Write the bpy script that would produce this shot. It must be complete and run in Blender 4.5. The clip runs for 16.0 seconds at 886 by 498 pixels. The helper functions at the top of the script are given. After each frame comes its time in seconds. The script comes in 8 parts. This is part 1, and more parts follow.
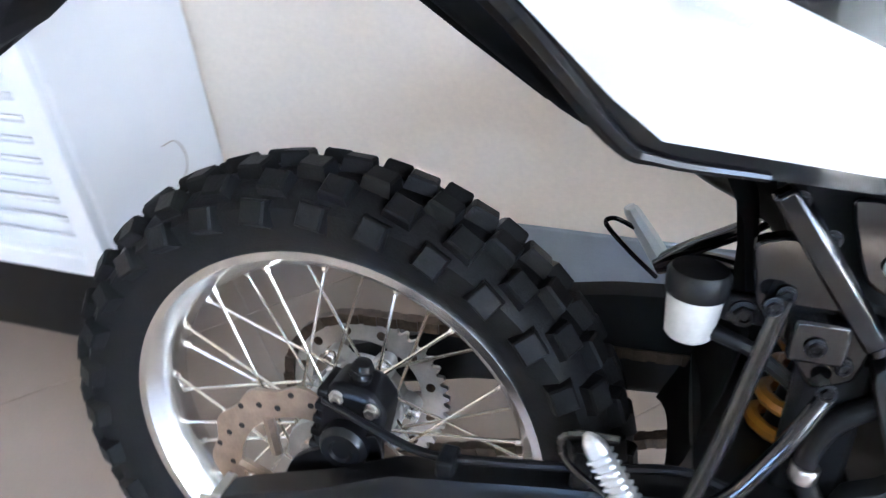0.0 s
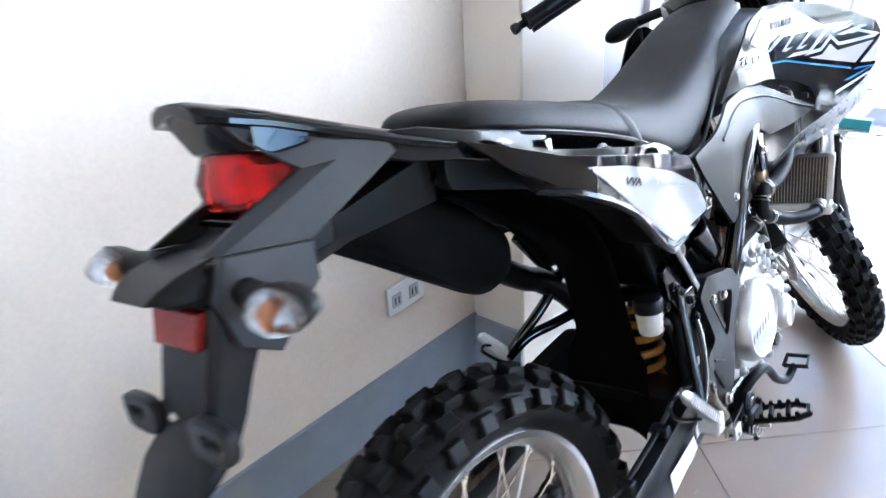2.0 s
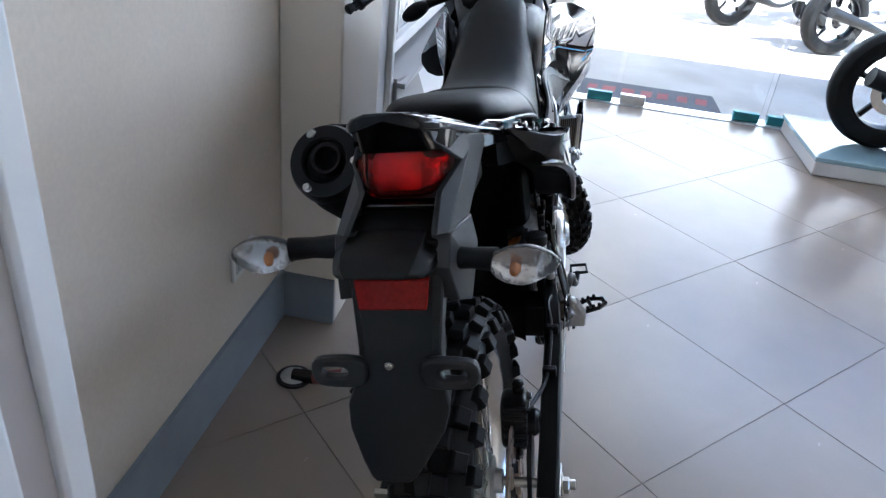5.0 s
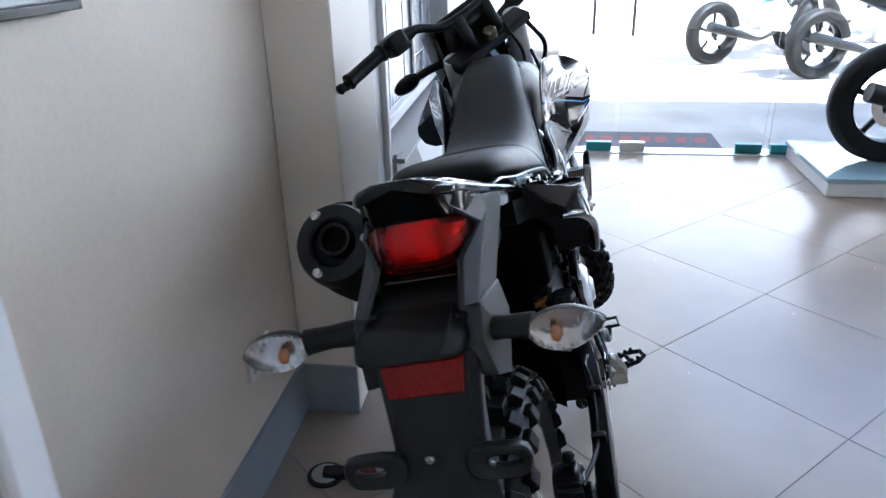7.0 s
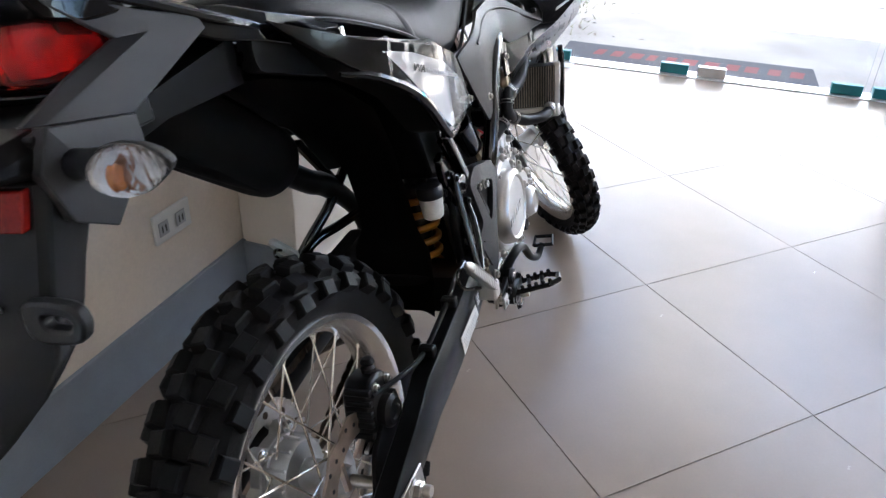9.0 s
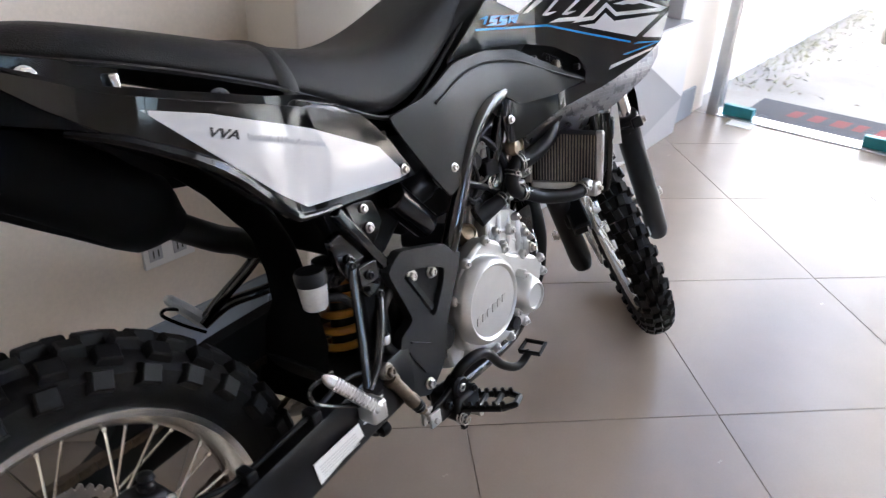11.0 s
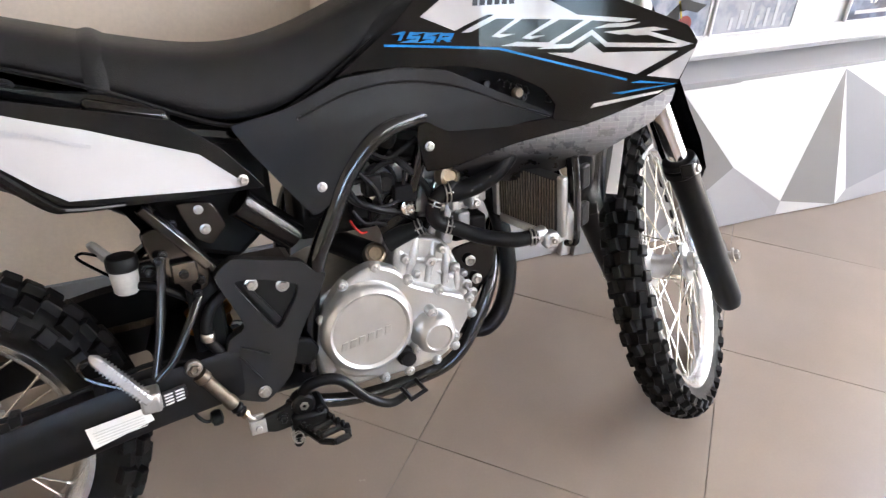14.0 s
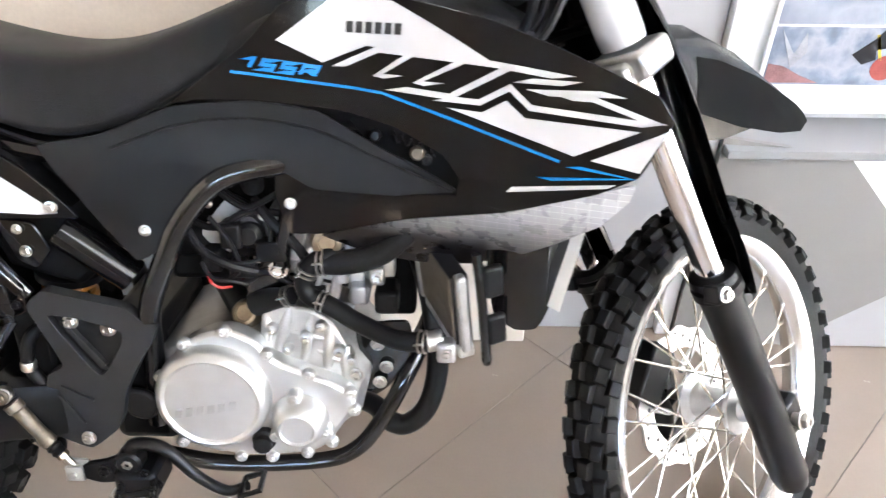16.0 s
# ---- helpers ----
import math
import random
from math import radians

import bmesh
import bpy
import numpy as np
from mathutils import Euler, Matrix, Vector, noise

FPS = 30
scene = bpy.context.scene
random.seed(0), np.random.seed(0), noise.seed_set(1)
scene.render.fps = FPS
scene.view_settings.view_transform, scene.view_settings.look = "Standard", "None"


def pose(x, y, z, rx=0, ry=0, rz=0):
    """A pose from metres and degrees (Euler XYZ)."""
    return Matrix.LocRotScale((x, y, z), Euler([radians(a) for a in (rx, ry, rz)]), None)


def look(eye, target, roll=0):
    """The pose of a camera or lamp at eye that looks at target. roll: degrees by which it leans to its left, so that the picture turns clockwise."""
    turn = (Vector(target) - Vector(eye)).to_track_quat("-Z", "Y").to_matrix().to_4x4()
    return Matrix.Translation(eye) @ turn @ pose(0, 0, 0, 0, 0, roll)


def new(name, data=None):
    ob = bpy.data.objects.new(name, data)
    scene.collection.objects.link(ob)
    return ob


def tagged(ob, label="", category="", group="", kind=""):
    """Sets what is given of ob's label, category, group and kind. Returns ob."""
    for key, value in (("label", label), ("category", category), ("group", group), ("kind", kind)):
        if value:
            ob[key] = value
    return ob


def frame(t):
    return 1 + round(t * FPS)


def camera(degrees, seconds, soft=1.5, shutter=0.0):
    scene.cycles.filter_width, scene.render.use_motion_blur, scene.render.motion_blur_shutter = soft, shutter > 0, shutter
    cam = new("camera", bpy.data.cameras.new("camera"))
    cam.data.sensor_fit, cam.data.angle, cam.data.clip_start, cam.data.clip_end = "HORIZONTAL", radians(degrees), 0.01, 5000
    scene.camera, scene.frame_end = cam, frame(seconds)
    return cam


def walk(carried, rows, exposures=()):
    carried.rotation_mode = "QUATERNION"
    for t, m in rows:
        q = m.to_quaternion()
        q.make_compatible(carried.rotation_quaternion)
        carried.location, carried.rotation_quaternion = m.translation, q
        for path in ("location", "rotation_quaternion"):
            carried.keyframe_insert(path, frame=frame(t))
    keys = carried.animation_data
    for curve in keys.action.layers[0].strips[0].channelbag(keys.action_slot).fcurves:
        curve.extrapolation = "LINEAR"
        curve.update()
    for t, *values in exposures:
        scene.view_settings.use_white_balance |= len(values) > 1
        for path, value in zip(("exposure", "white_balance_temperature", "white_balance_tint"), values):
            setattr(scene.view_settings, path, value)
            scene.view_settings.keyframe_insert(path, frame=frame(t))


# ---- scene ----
cam = camera(63.1, 16.0, soft=1.3, shutter=0.4)
PATH = [
    (0, (0.295, -0.394, 0.965), (-0.224, 1.114, -0.242), -3.9),
    (0.5, (0.118, -0.39, 0.988), (0.042, 1.18, -0.249), -4.4),
    (1, (-0.018, -0.461, 1.084), (0.361, 1.113, -0.089), -3.2),
    (1.5, (-0.225, -0.399, 1.14), (0.873, 1.004, 0.233), 0.7),
    (2, (-0.529, -0.358, 1.177), (0.815, 0.843, 0.31), -3.5),
    (2.5, (-0.726, -0.226, 1.192), (0.809, 0.768, 0.383), -3.0),
    (3, (-0.844, -0.077, 1.217), (0.858, 0.559, 0.38), -1.0),
    (3.5, (-0.869, -0.07, 1.238), (0.885, 0.367, 0.382), 4.3),
    (6, (-0.943, 0.102, 1.292), (0.765, 0.197, 0.255), 5.2),
    (6.5, (-0.892, 0.091, 1.286), (0.803, 0.141, 0.226), 4.2),
    (7, (-0.86, 0.066, 1.249), (0.952, 0.34, 0.45), -1.3),
    (7.5, (-0.786, -0.067, 1.184), (0.906, 0.31, 0.186), 2.7),
    (8, (-0.758, -0.223, 1.16), (0.897, 0.258, 0.145), 2.4),
    (10.5, (-0.324, -0.445, 1.112), (1.213, 0.298, 0.07), 3.9),
    (11, (-0.2, -0.599, 1.128), (1.196, 0.462, 0.165), 2.9),
    (11.5, (-0.072, -0.689, 1.153), (1.235, 0.457, 0.164), 3.9),
    (12, (0.114, -0.669, 1.117), (1.411, 0.45, 0.084), 5.5),
    (12.5, (0.287, -0.816, 1.191), (1.412, 0.447, 0.123), 2.6),
    (13, (0.339, -0.891, 1.234), (1.124, 0.585, 0.136), 1.3),
    (13.5, (0.355, -0.893, 1.247), (1.079, 0.619, 0.157), 4.4),
    (14, (0.392, -0.896, 1.226), (1.106, 0.605, 0.114), 3.1),
    (14.5, (0.511, -0.78, 1.205), (1.119, 0.772, 0.1), 3.2),
    (15, (0.648, -0.655, 1.212), (1.109, 0.868, 0.001), 3.3),
    (15.5, (0.823, -0.701, 1.22), (0.981, 0.899, 0.03), 2.7),
    (16, (0.992, -0.699, 1.214), (0.979, 0.907, 0.022), 0.5),
]
EXPOSURES = [(0.0, 4.88, 5440, 10), (0.7, 5.06, 5260, 10), (1.5, 4.96, 5250, 10), (2.2, 4.61, 5340, 10), (3.0, 3.73, 5400, 10), (3.7, 3.3, 5290, 9), (6.5, 3.39, 5310, 9), (7.5, 3.36, 5240, 10), (8.0, 3.5, 5660, 11),
             (10.3, 3.75, 5950, 13), (11.5, 3.79, 6090, 14), (12.5, 3.84, 6210, 14), (13.3, 4.09, 6540, 15), (14.5, 4.34, 6430, 14), (16.0, 4.8, 6380, 12)]
walk(cam, [(t, look(eye, target, roll)) for t, eye, target, roll in PATH], EXPOSURES)

# ---- light ----
world = bpy.data.worlds.new("daylight")
world.use_nodes = True
scene.world = world
sky = world.node_tree.nodes.new("ShaderNodeTexSky")
sky.sky_type, sky.sun_disc = "NISHITA", False
sky.sun_elevation, sky.sun_rotation = radians(59), radians(228)
world.node_tree.links.new(sky.outputs[0], world.node_tree.nodes["Background"].inputs[0])
world.node_tree.nodes["Background"].inputs[1].default_value = 0.095

sun = new("sun", bpy.data.lights.new("sun", "SUN"))
sun.data.energy, sun.data.angle, sun.data.color = 5.0, radians(0.5), (1.0, 0.95, 0.88)
sun.matrix_world = look((0.1, -5.8, 12), (5.5, -1, 0))


def window_light(name, eye, target, wide, high, watts, tint):
    """Daylight that a glazed opening lets in."""
    lamp = new(name, bpy.data.lights.new(name, "AREA"))
    lamp.data.shape, lamp.data.size, lamp.data.size_y = "RECTANGLE", wide, high
    lamp.data.energy, lamp.data.color = watts, tint
    lamp.matrix_world = look(eye, target)
    return lamp


window_light("front_window_light", (3.50, -1.95, 2.35), (0.3, 0.75, 1.5), 4.9, 1.1, 6, (0.97, 0.98, 1.0))


# ---- materials ----
def mat(name, base, rough=0.5, metal=0.0, vary=0.10, scale=12.0, bump=0.0, grain=300.0, coat=0.0, wear=0.15, spec=0.5):
    """A surface with broad stains, fine grain and a varied gloss."""
    m = bpy.data.materials.new(name)
    m.use_nodes = True
    nt = m.node_tree
    bsdf = nt.nodes["Principled BSDF"]
    bsdf.inputs["Metallic"].default_value = metal
    bsdf.inputs["Coat Weight"].default_value = coat
    bsdf.inputs["Coat Roughness"].default_value = 0.04
    bsdf.inputs["Specular IOR Level"].default_value = spec
    place = nt.nodes.new("ShaderNodeTexCoord")
    broad, fine = nt.nodes.new("ShaderNodeTexNoise"), nt.nodes.new("ShaderNodeTexNoise")
    broad.inputs["Scale"].default_value, broad.inputs["Detail"].default_value = scale, 5
    fine.inputs["Scale"].default_value, fine.inputs["Detail"].default_value = grain, 3
    for n in (broad, fine):
        nt.links.new(place.outputs["Object"], n.inputs["Vector"])
    both = nt.nodes.new("ShaderNodeMath")
    both.operation = "MULTIPLY_ADD"
    nt.links.new(fine.outputs[0], both.inputs[0])
    both.inputs[1].default_value = 0.35
    nt.links.new(broad.outputs[0], both.inputs[2])
    ramp = nt.nodes.new("ShaderNodeValToRGB")
    ramp.color_ramp.elements[0].position, ramp.color_ramp.elements[1].position = 0.45, 0.95
    ramp.color_ramp.elements[0].color = (*[c * (1 - vary) for c in base], 1)
    ramp.color_ramp.elements[1].color = (*[min(1, c * (1 + vary)) for c in base], 1)
    nt.links.new(both.outputs[0], ramp.inputs[0])
    nt.links.new(ramp.outputs[0], bsdf.inputs["Base Color"])
    gloss = nt.nodes.new("ShaderNodeMapRange")
    gloss.inputs["To Min"].default_value = max(0.02, rough * (1 - wear))
    gloss.inputs["To Max"].default_value = min(1, rough * (1 + wear))
    nt.links.new(broad.outputs[0], gloss.inputs["Value"])
    nt.links.new(gloss.outputs[0], bsdf.inputs["Roughness"])
    if bump:
        b = nt.nodes.new("ShaderNodeBump")
        b.inputs["Strength"].default_value, b.inputs["Distance"].default_value = bump, 0.002
        nt.links.new(fine.outputs[0], b.inputs["Height"])
        nt.links.new(b.outputs[0], bsdf.inputs["Normal"])
    return m


def glass(name, tint, rough=0.02, ior=1.45):
    m = bpy.data.materials.new(name)
    m.use_nodes = True
    b = m.node_tree.nodes["Principled BSDF"]
    b.inputs["Base Color"].default_value = (*tint, 1)
    b.inputs["Transmission Weight"].default_value = 1.0
    b.inputs["Roughness"].default_value, b.inputs["IOR"].default_value = rough, ior
    return m


def fade_shade_print(m, x0, x1):
    """A cell pattern printed in silver that fades to black towards the back and the lower edge, the shade of the curled
    edge included.
    """
    nt = m.node_tree
    bsdf = nt.nodes["Principled BSDF"]
    place = nt.nodes.new("ShaderNodeTexCoord")
    split, ramp, mapping = nt.nodes.new("ShaderNodeVectorMath"), nt.nodes.new("ShaderNodeMapRange"), nt.nodes.new("ShaderNodeMapping")
    cells, mix = nt.nodes.new("ShaderNodeTexBrick"), nt.nodes.new("ShaderNodeMix")
    split.operation = "DOT_PRODUCT"
    split.inputs[1].default_value = (0.35, 0.0, 2.2)
    nt.links.new(place.outputs["Object"], split.inputs[0])
    nt.links.new(place.outputs["Object"], mapping.inputs[0])
    mapping.inputs["Rotation"].default_value = (radians(-90), radians(14), 0)
    nt.links.new(mapping.outputs[0], cells.inputs["Vector"])
    cells.inputs["Scale"].default_value = 34.0
    cells.inputs["Mortar Size"].default_value, cells.inputs["Mortar Smooth"].default_value = 0.014, 0.5
    cells.offset = 0.0
    cells.inputs["Color1"].default_value = (0.36, 0.37, 0.40, 1)
    cells.inputs["Color2"].default_value = (0.39, 0.40, 0.43, 1)
    cells.inputs["Mortar"].default_value = (0.55, 0.56, 0.58, 1)
    ramp.inputs["From Min"].default_value, ramp.inputs["From Max"].default_value = x0, x1
    nt.links.new(split.outputs["Value"], ramp.inputs["Value"])
    mix.data_type = "RGBA"
    mix.inputs["A"].default_value = (0.004, 0.004, 0.0045, 1)
    nt.links.new(ramp.outputs[0], mix.inputs["Factor"])
    nt.links.new(cells.outputs[0], mix.inputs["B"])
    nt.links.new(mix.outputs["Result"], bsdf.inputs["Base Color"])


def fluted(m):
    """Moulded upright flutes of a lamp lens."""
    nt = m.node_tree
    place, wave, bump = nt.nodes.new("ShaderNodeTexCoord"), nt.nodes.new("ShaderNodeTexWave"), nt.nodes.new("ShaderNodeBump")
    wave.bands_direction = "Y"
    wave.inputs["Scale"].default_value, wave.inputs["Distortion"].default_value = 45.0, 1.5
    bump.inputs["Strength"].default_value, bump.inputs["Distance"].default_value = 0.16, 0.002
    nt.links.new(place.outputs["Object"], wave.inputs["Vector"])
    nt.links.new(wave.outputs[1], bump.inputs["Height"])
    nt.links.new(bump.outputs[0], nt.nodes["Principled BSDF"].inputs["Normal"])


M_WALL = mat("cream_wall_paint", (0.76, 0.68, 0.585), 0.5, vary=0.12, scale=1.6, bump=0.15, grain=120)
# Wall colour darkened so that the gloss black parts reflect a dimmer room.
M_SIDEWALL = mat("dimmed_wall_paint", (0.44, 0.395, 0.345), 0.5, vary=0.12, scale=1.6, bump=0.15, grain=120)
M_COLUMN = mat("cream_column_paint", (0.76, 0.70, 0.62), 0.5, vary=0.05, scale=2.5, bump=0.12, grain=140)
M_BASE = mat("grey_skirting_paint", (0.24, 0.27, 0.31), 0.4, vary=0.12, scale=9, bump=0.05)
# The ceiling is out of view; its grey is lowered to darken reflections.
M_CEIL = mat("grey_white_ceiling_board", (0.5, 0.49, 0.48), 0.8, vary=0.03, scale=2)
M_GROUT = mat("brown_grout", (0.20, 0.168, 0.140), 0.45, vary=0.2, spec=0.45)
M_TILE = mat("beige_porcelain", (0.262, 0.213, 0.172), 0.27, vary=0.05, scale=5, grain=160, wear=0.03, bump=0.02, spec=0.45)
tile_nodes = M_TILE.node_tree
tile_mix, tile_random = tile_nodes.nodes.new("ShaderNodeHueSaturation"), tile_nodes.nodes.new("ShaderNodeObjectInfo")
tile_range = tile_nodes.nodes.new("ShaderNodeMapRange")
tile_range.inputs["To Min"].default_value, tile_range.inputs["To Max"].default_value = 0.94, 1.06
tile_base = tile_nodes.nodes["Principled BSDF"].inputs["Base Color"]
tile_nodes.links.new(tile_base.links[0].from_socket, tile_mix.inputs["Color"])
tile_nodes.links.new(tile_random.outputs["Random"], tile_range.inputs["Value"])
tile_nodes.links.new(tile_range.outputs[0], tile_mix.inputs["Value"])
tile_nodes.links.new(tile_mix.outputs[0], tile_base)
M_LEDGE = mat("grey_ledge_laminate", (0.27, 0.27, 0.275), 0.35, vary=0.06, scale=4, bump=0.04)
M_FACETGREY = mat("cool_grey_display_board", (0.30, 0.305, 0.32), 0.4, vary=0.05, scale=4, bump=0.04)
M_WHITE = mat("white_display_board", (0.66, 0.66, 0.66), 0.4, vary=0.03, scale=4, bump=0.04)
M_PALEGREY = mat("pale_grey_display_board", (0.40, 0.40, 0.41), 0.4, vary=0.04, scale=4, bump=0.04)
M_MIDGREY = mat("mid_grey_display_board", (0.245, 0.237, 0.23), 0.4, vary=0.05, scale=4, bump=0.04)
M_AC = mat("white_enamelled_sheet", (0.74, 0.76, 0.79), 0.35, vary=0.03, scale=6)
M_ACSTRIP = mat("warm_grey_strip", (0.40, 0.37, 0.36), 0.45, vary=0.04, scale=6)
M_ALU = mat("brushed_aluminium", (0.62, 0.63, 0.64), 0.32, 1.0, vary=0.08, scale=25, bump=0.03, grain=500)
M_TEAL = mat("teal_protective_film", (0.02, 0.20, 0.23), 0.35, vary=0.15)
M_MAT = mat("charcoal_rubber_mat", (0.045, 0.045, 0.05), 0.85, vary=0.2, bump=0.5, grain=260)
M_MATRED = mat("red_mat_print", (0.17, 0.022, 0.022), 0.8, vary=0.2, bump=0.4, grain=260)
M_CONCRETE = mat("weathered_concrete", (0.29, 0.258, 0.222), 0.85, vary=0.35, scale=1.3, bump=0.5, grain=60)
M_GRASS = mat("dry_grass", (0.36, 0.34, 0.20), 0.9, vary=0.5, scale=9, bump=0.8, grain=90)
M_LITTER = mat("dry_leaf_litter", (0.19, 0.155, 0.115), 0.9, vary=0.5, scale=9)
M_PLASTER = mat("outdoor_white_plaster", (0.75, 0.74, 0.72), 0.8, vary=0.08, scale=1.0)
M_GLASS = glass("clear_glass", (0.97, 0.99, 0.985))
M_PLINTH = mat("pale_blue_glossy_board", (0.30, 0.43, 0.50), 0.08, vary=0.08, scale=3)

M_PLASTIC = mat("matte_black_textured_plastic", (0.0075, 0.0075, 0.008), 0.38, vary=0.15, scale=18, bump=0.25, grain=900, spec=0.22)
M_GREYPL = mat("dark_grey_textured_plastic", (0.040, 0.041, 0.044), 0.42, vary=0.12, scale=18, bump=0.2, grain=900, spec=0.2)
M_GUARD = mat("satin_black_guard_plastic", (0.018, 0.0182, 0.0192), 0.36, vary=0.12, scale=18, bump=0.2, grain=900, spec=0.29)
M_INNER = mat("dull_black_plastic", (0.0055, 0.0055, 0.0057), 0.6, vary=0.2, scale=18, bump=0.2, grain=900, spec=0.10)
M_GLOSS = mat("gloss_black_plastic", (0.003, 0.003, 0.0034), 0.07, vary=0.2, scale=14, coat=0.0, wear=0.3, spec=0.38)
M_WHITEDEC = mat("gloss_white_graphic", (0.49, 0.495, 0.51), 0.12, vary=0.02, scale=10, coat=0.8)
M_BLUEDEC = mat("blue_graphic", (0.003, 0.165, 0.46), 0.2, vary=0.06, coat=0.5)

M_DARKDEC = mat("dark_grey_print", (0.012, 0.012, 0.014), 0.3, vary=0.1)
M_GREYDEC = mat("grey_print", (0.42, 0.43, 0.46), 0.3, vary=0.1)
M_SEAT = mat("black_seat_vinyl", (0.0155, 0.0150, 0.0152), 0.46, vary=0.14, scale=22, bump=0.4, grain=650, spec=0.12)
M_RUBBER = mat("black_tyre_rubber", (0.0088, 0.0086, 0.0085), 0.52, vary=0.3, scale=30, bump=0.3, grain=420, spec=0.18)
M_HOSE = mat("black_hose_rubber", (0.007, 0.007, 0.0075), 0.42, vary=0.2, scale=40, spec=0.2)
M_RIM = mat("polished_alloy_rim", (0.74, 0.74, 0.73), 0.24, 1.0, vary=0.06, scale=30, grain=700, bump=0.02)
M_SPOKE = mat("zinc_plated_spoke", (0.74, 0.70, 0.62), 0.25, 1.0, vary=0.08)
M_CAST = mat("silver_painted_casting", (0.56, 0.56, 0.55), 0.32, 0.75, vary=0.06, scale=30, bump=0.1, grain=800, coat=0.15)
M_RAWCAST = mat("raw_aluminium_casting", (0.52, 0.52, 0.51), 0.42, 0.9, vary=0.15, scale=40, bump=0.3, grain=500)
M_CHROME = mat("chrome_plating", (0.80, 0.80, 0.80), 0.08, 1.0, vary=0.04)
M_STEEL = mat("zinc_steel", (0.48, 0.46, 0.43), 0.30, 1.0, vary=0.15, scale=60)
M_DISC = mat("brown_filmed_brake_steel", (0.46, 0.37, 0.30), 0.36, 0.85, vary=0.2, scale=50)
M_BRIGHTDISC = mat("bright_brake_steel", (0.70, 0.69, 0.67), 0.30, 1.0, vary=0.1, scale=50)
M_FRAME = mat("gloss_black_frame_paint", (0.003, 0.003, 0.0033), 0.09, vary=0.2, coat=0.0, spec=0.75)
M_SATIN = mat("satin_black_metal", (0.006, 0.006, 0.0065), 0.34, 0.0, vary=0.15, scale=30, spec=0.25)
M_CHAIN = mat("oily_brown_chain_steel", (0.09, 0.065, 0.045), 0.45, 0.8, vary=0.35, scale=90)
M_SPRING = mat("orange_yellow_spring_paint", (0.32, 0.125, 0.010), 0.4, vary=0.15, coat=0.3)
M_DULLZINC = mat("dull_brown_zinc", (0.15, 0.125, 0.095), 0.5, 0.8, vary=0.3, scale=60)
M_BRASS = mat("brownish_zinc_brass", (0.30, 0.245, 0.175), 0.36, 0.95, vary=0.2, scale=60)
M_RESERVOIR = mat("milky_translucent_plastic", (0.44, 0.44, 0.42), 0.30, vary=0.15, scale=40)
M_REDLENS = glass("red_lamp_lens", (0.95, 0.05, 0.03), 0.05, 1.3)
M_REDCORE = mat("red_lamp_reflector", (0.62, 0.016, 0.008), 0.12, 0.55, vary=0.8, scale=22, bump=1.0, grain=45, coat=0.6)
M_REFLEX = mat("dark_red_reflex", (0.20, 0.010, 0.007), 0.25, vary=0.2, scale=200, spec=0.2)
M_CLEARLENS = glass("clear_lamp_lens", (0.97, 0.97, 0.97), 0.03, 1.3)
fluted(M_CLEARLENS)
M_AMBER = mat("amber_bulb", (0.45, 0.15, 0.04), 0.2, vary=0.1, coat=0.5)
M_LAMPREF = mat("lamp_reflector", (0.66, 0.66, 0.67), 0.13, 1.0, vary=0.15, scale=80, bump=0.9, grain=90)
M_FIN = mat("radiator_fin_bronze", (0.26, 0.225, 0.18), 0.45, 0.8, vary=0.2, scale=60)
M_REDWIRE = mat("red_wire", (0.5, 0.02, 0.015), 0.4)
M_FINPRINT = mat("silver_cell_print", (0.42, 0.43, 0.46), 0.28, 0.2, vary=0.08, scale=60, coat=0.3)
fade_shade_print(M_FINPRINT, 1.85, 2.06)
M_STANDRED = mat("worn_dull_red_paint", (0.20, 0.05, 0.045), 0.5, vary=0.35, scale=60)
M_FAINTPRINT = mat("faint_grey_print", (0.58, 0.58, 0.57), 0.45, vary=0.1)
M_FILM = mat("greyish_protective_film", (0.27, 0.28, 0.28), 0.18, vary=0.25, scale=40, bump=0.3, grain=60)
M_FENDER = mat("black_plastic_under_film", (0.035, 0.036, 0.038), 0.13, vary=0.3, scale=14, bump=0.25, grain=40, wear=0.4, spec=0.6)
M_STICKER = mat("white_paper_sticker", (0.78, 0.78, 0.76), 0.45, vary=0.03)


# ---- builders ----
def part(name, bm, material, parent=None, label="", bevel=0.0, sharp=38):
    """One mesh object from a bmesh, under a thing or a part."""
    bmesh.ops.recalc_face_normals(bm, faces=bm.faces)
    for e in bm.edges:
        e.smooth = not (len(e.link_faces) == 2 and e.calc_face_angle(0) > radians(sharp))
    for fc in bm.faces:
        fc.smooth = True
    me = bpy.data.meshes.new(name)
    bm.to_mesh(me)
    bm.free()
    me.materials.append(material)
    ob = new(name, me)
    ob.parent = parent
    if label:
        ob["label"] = label
    if bevel:
        b = ob.modifiers.new("edge", "BEVEL")
        b.width, b.segments, b.limit_method, b.angle_limit = bevel, 2, "ANGLE", radians(35)
    return ob


def thing(name, label, category, at=(0, 0, 0), rot=(0, 0, 0), group=""):
    ob = new(name)
    ob.empty_display_size = 0.1
    ob.matrix_basis = pose(*at, *rot)
    return tagged(ob, label, category, group)


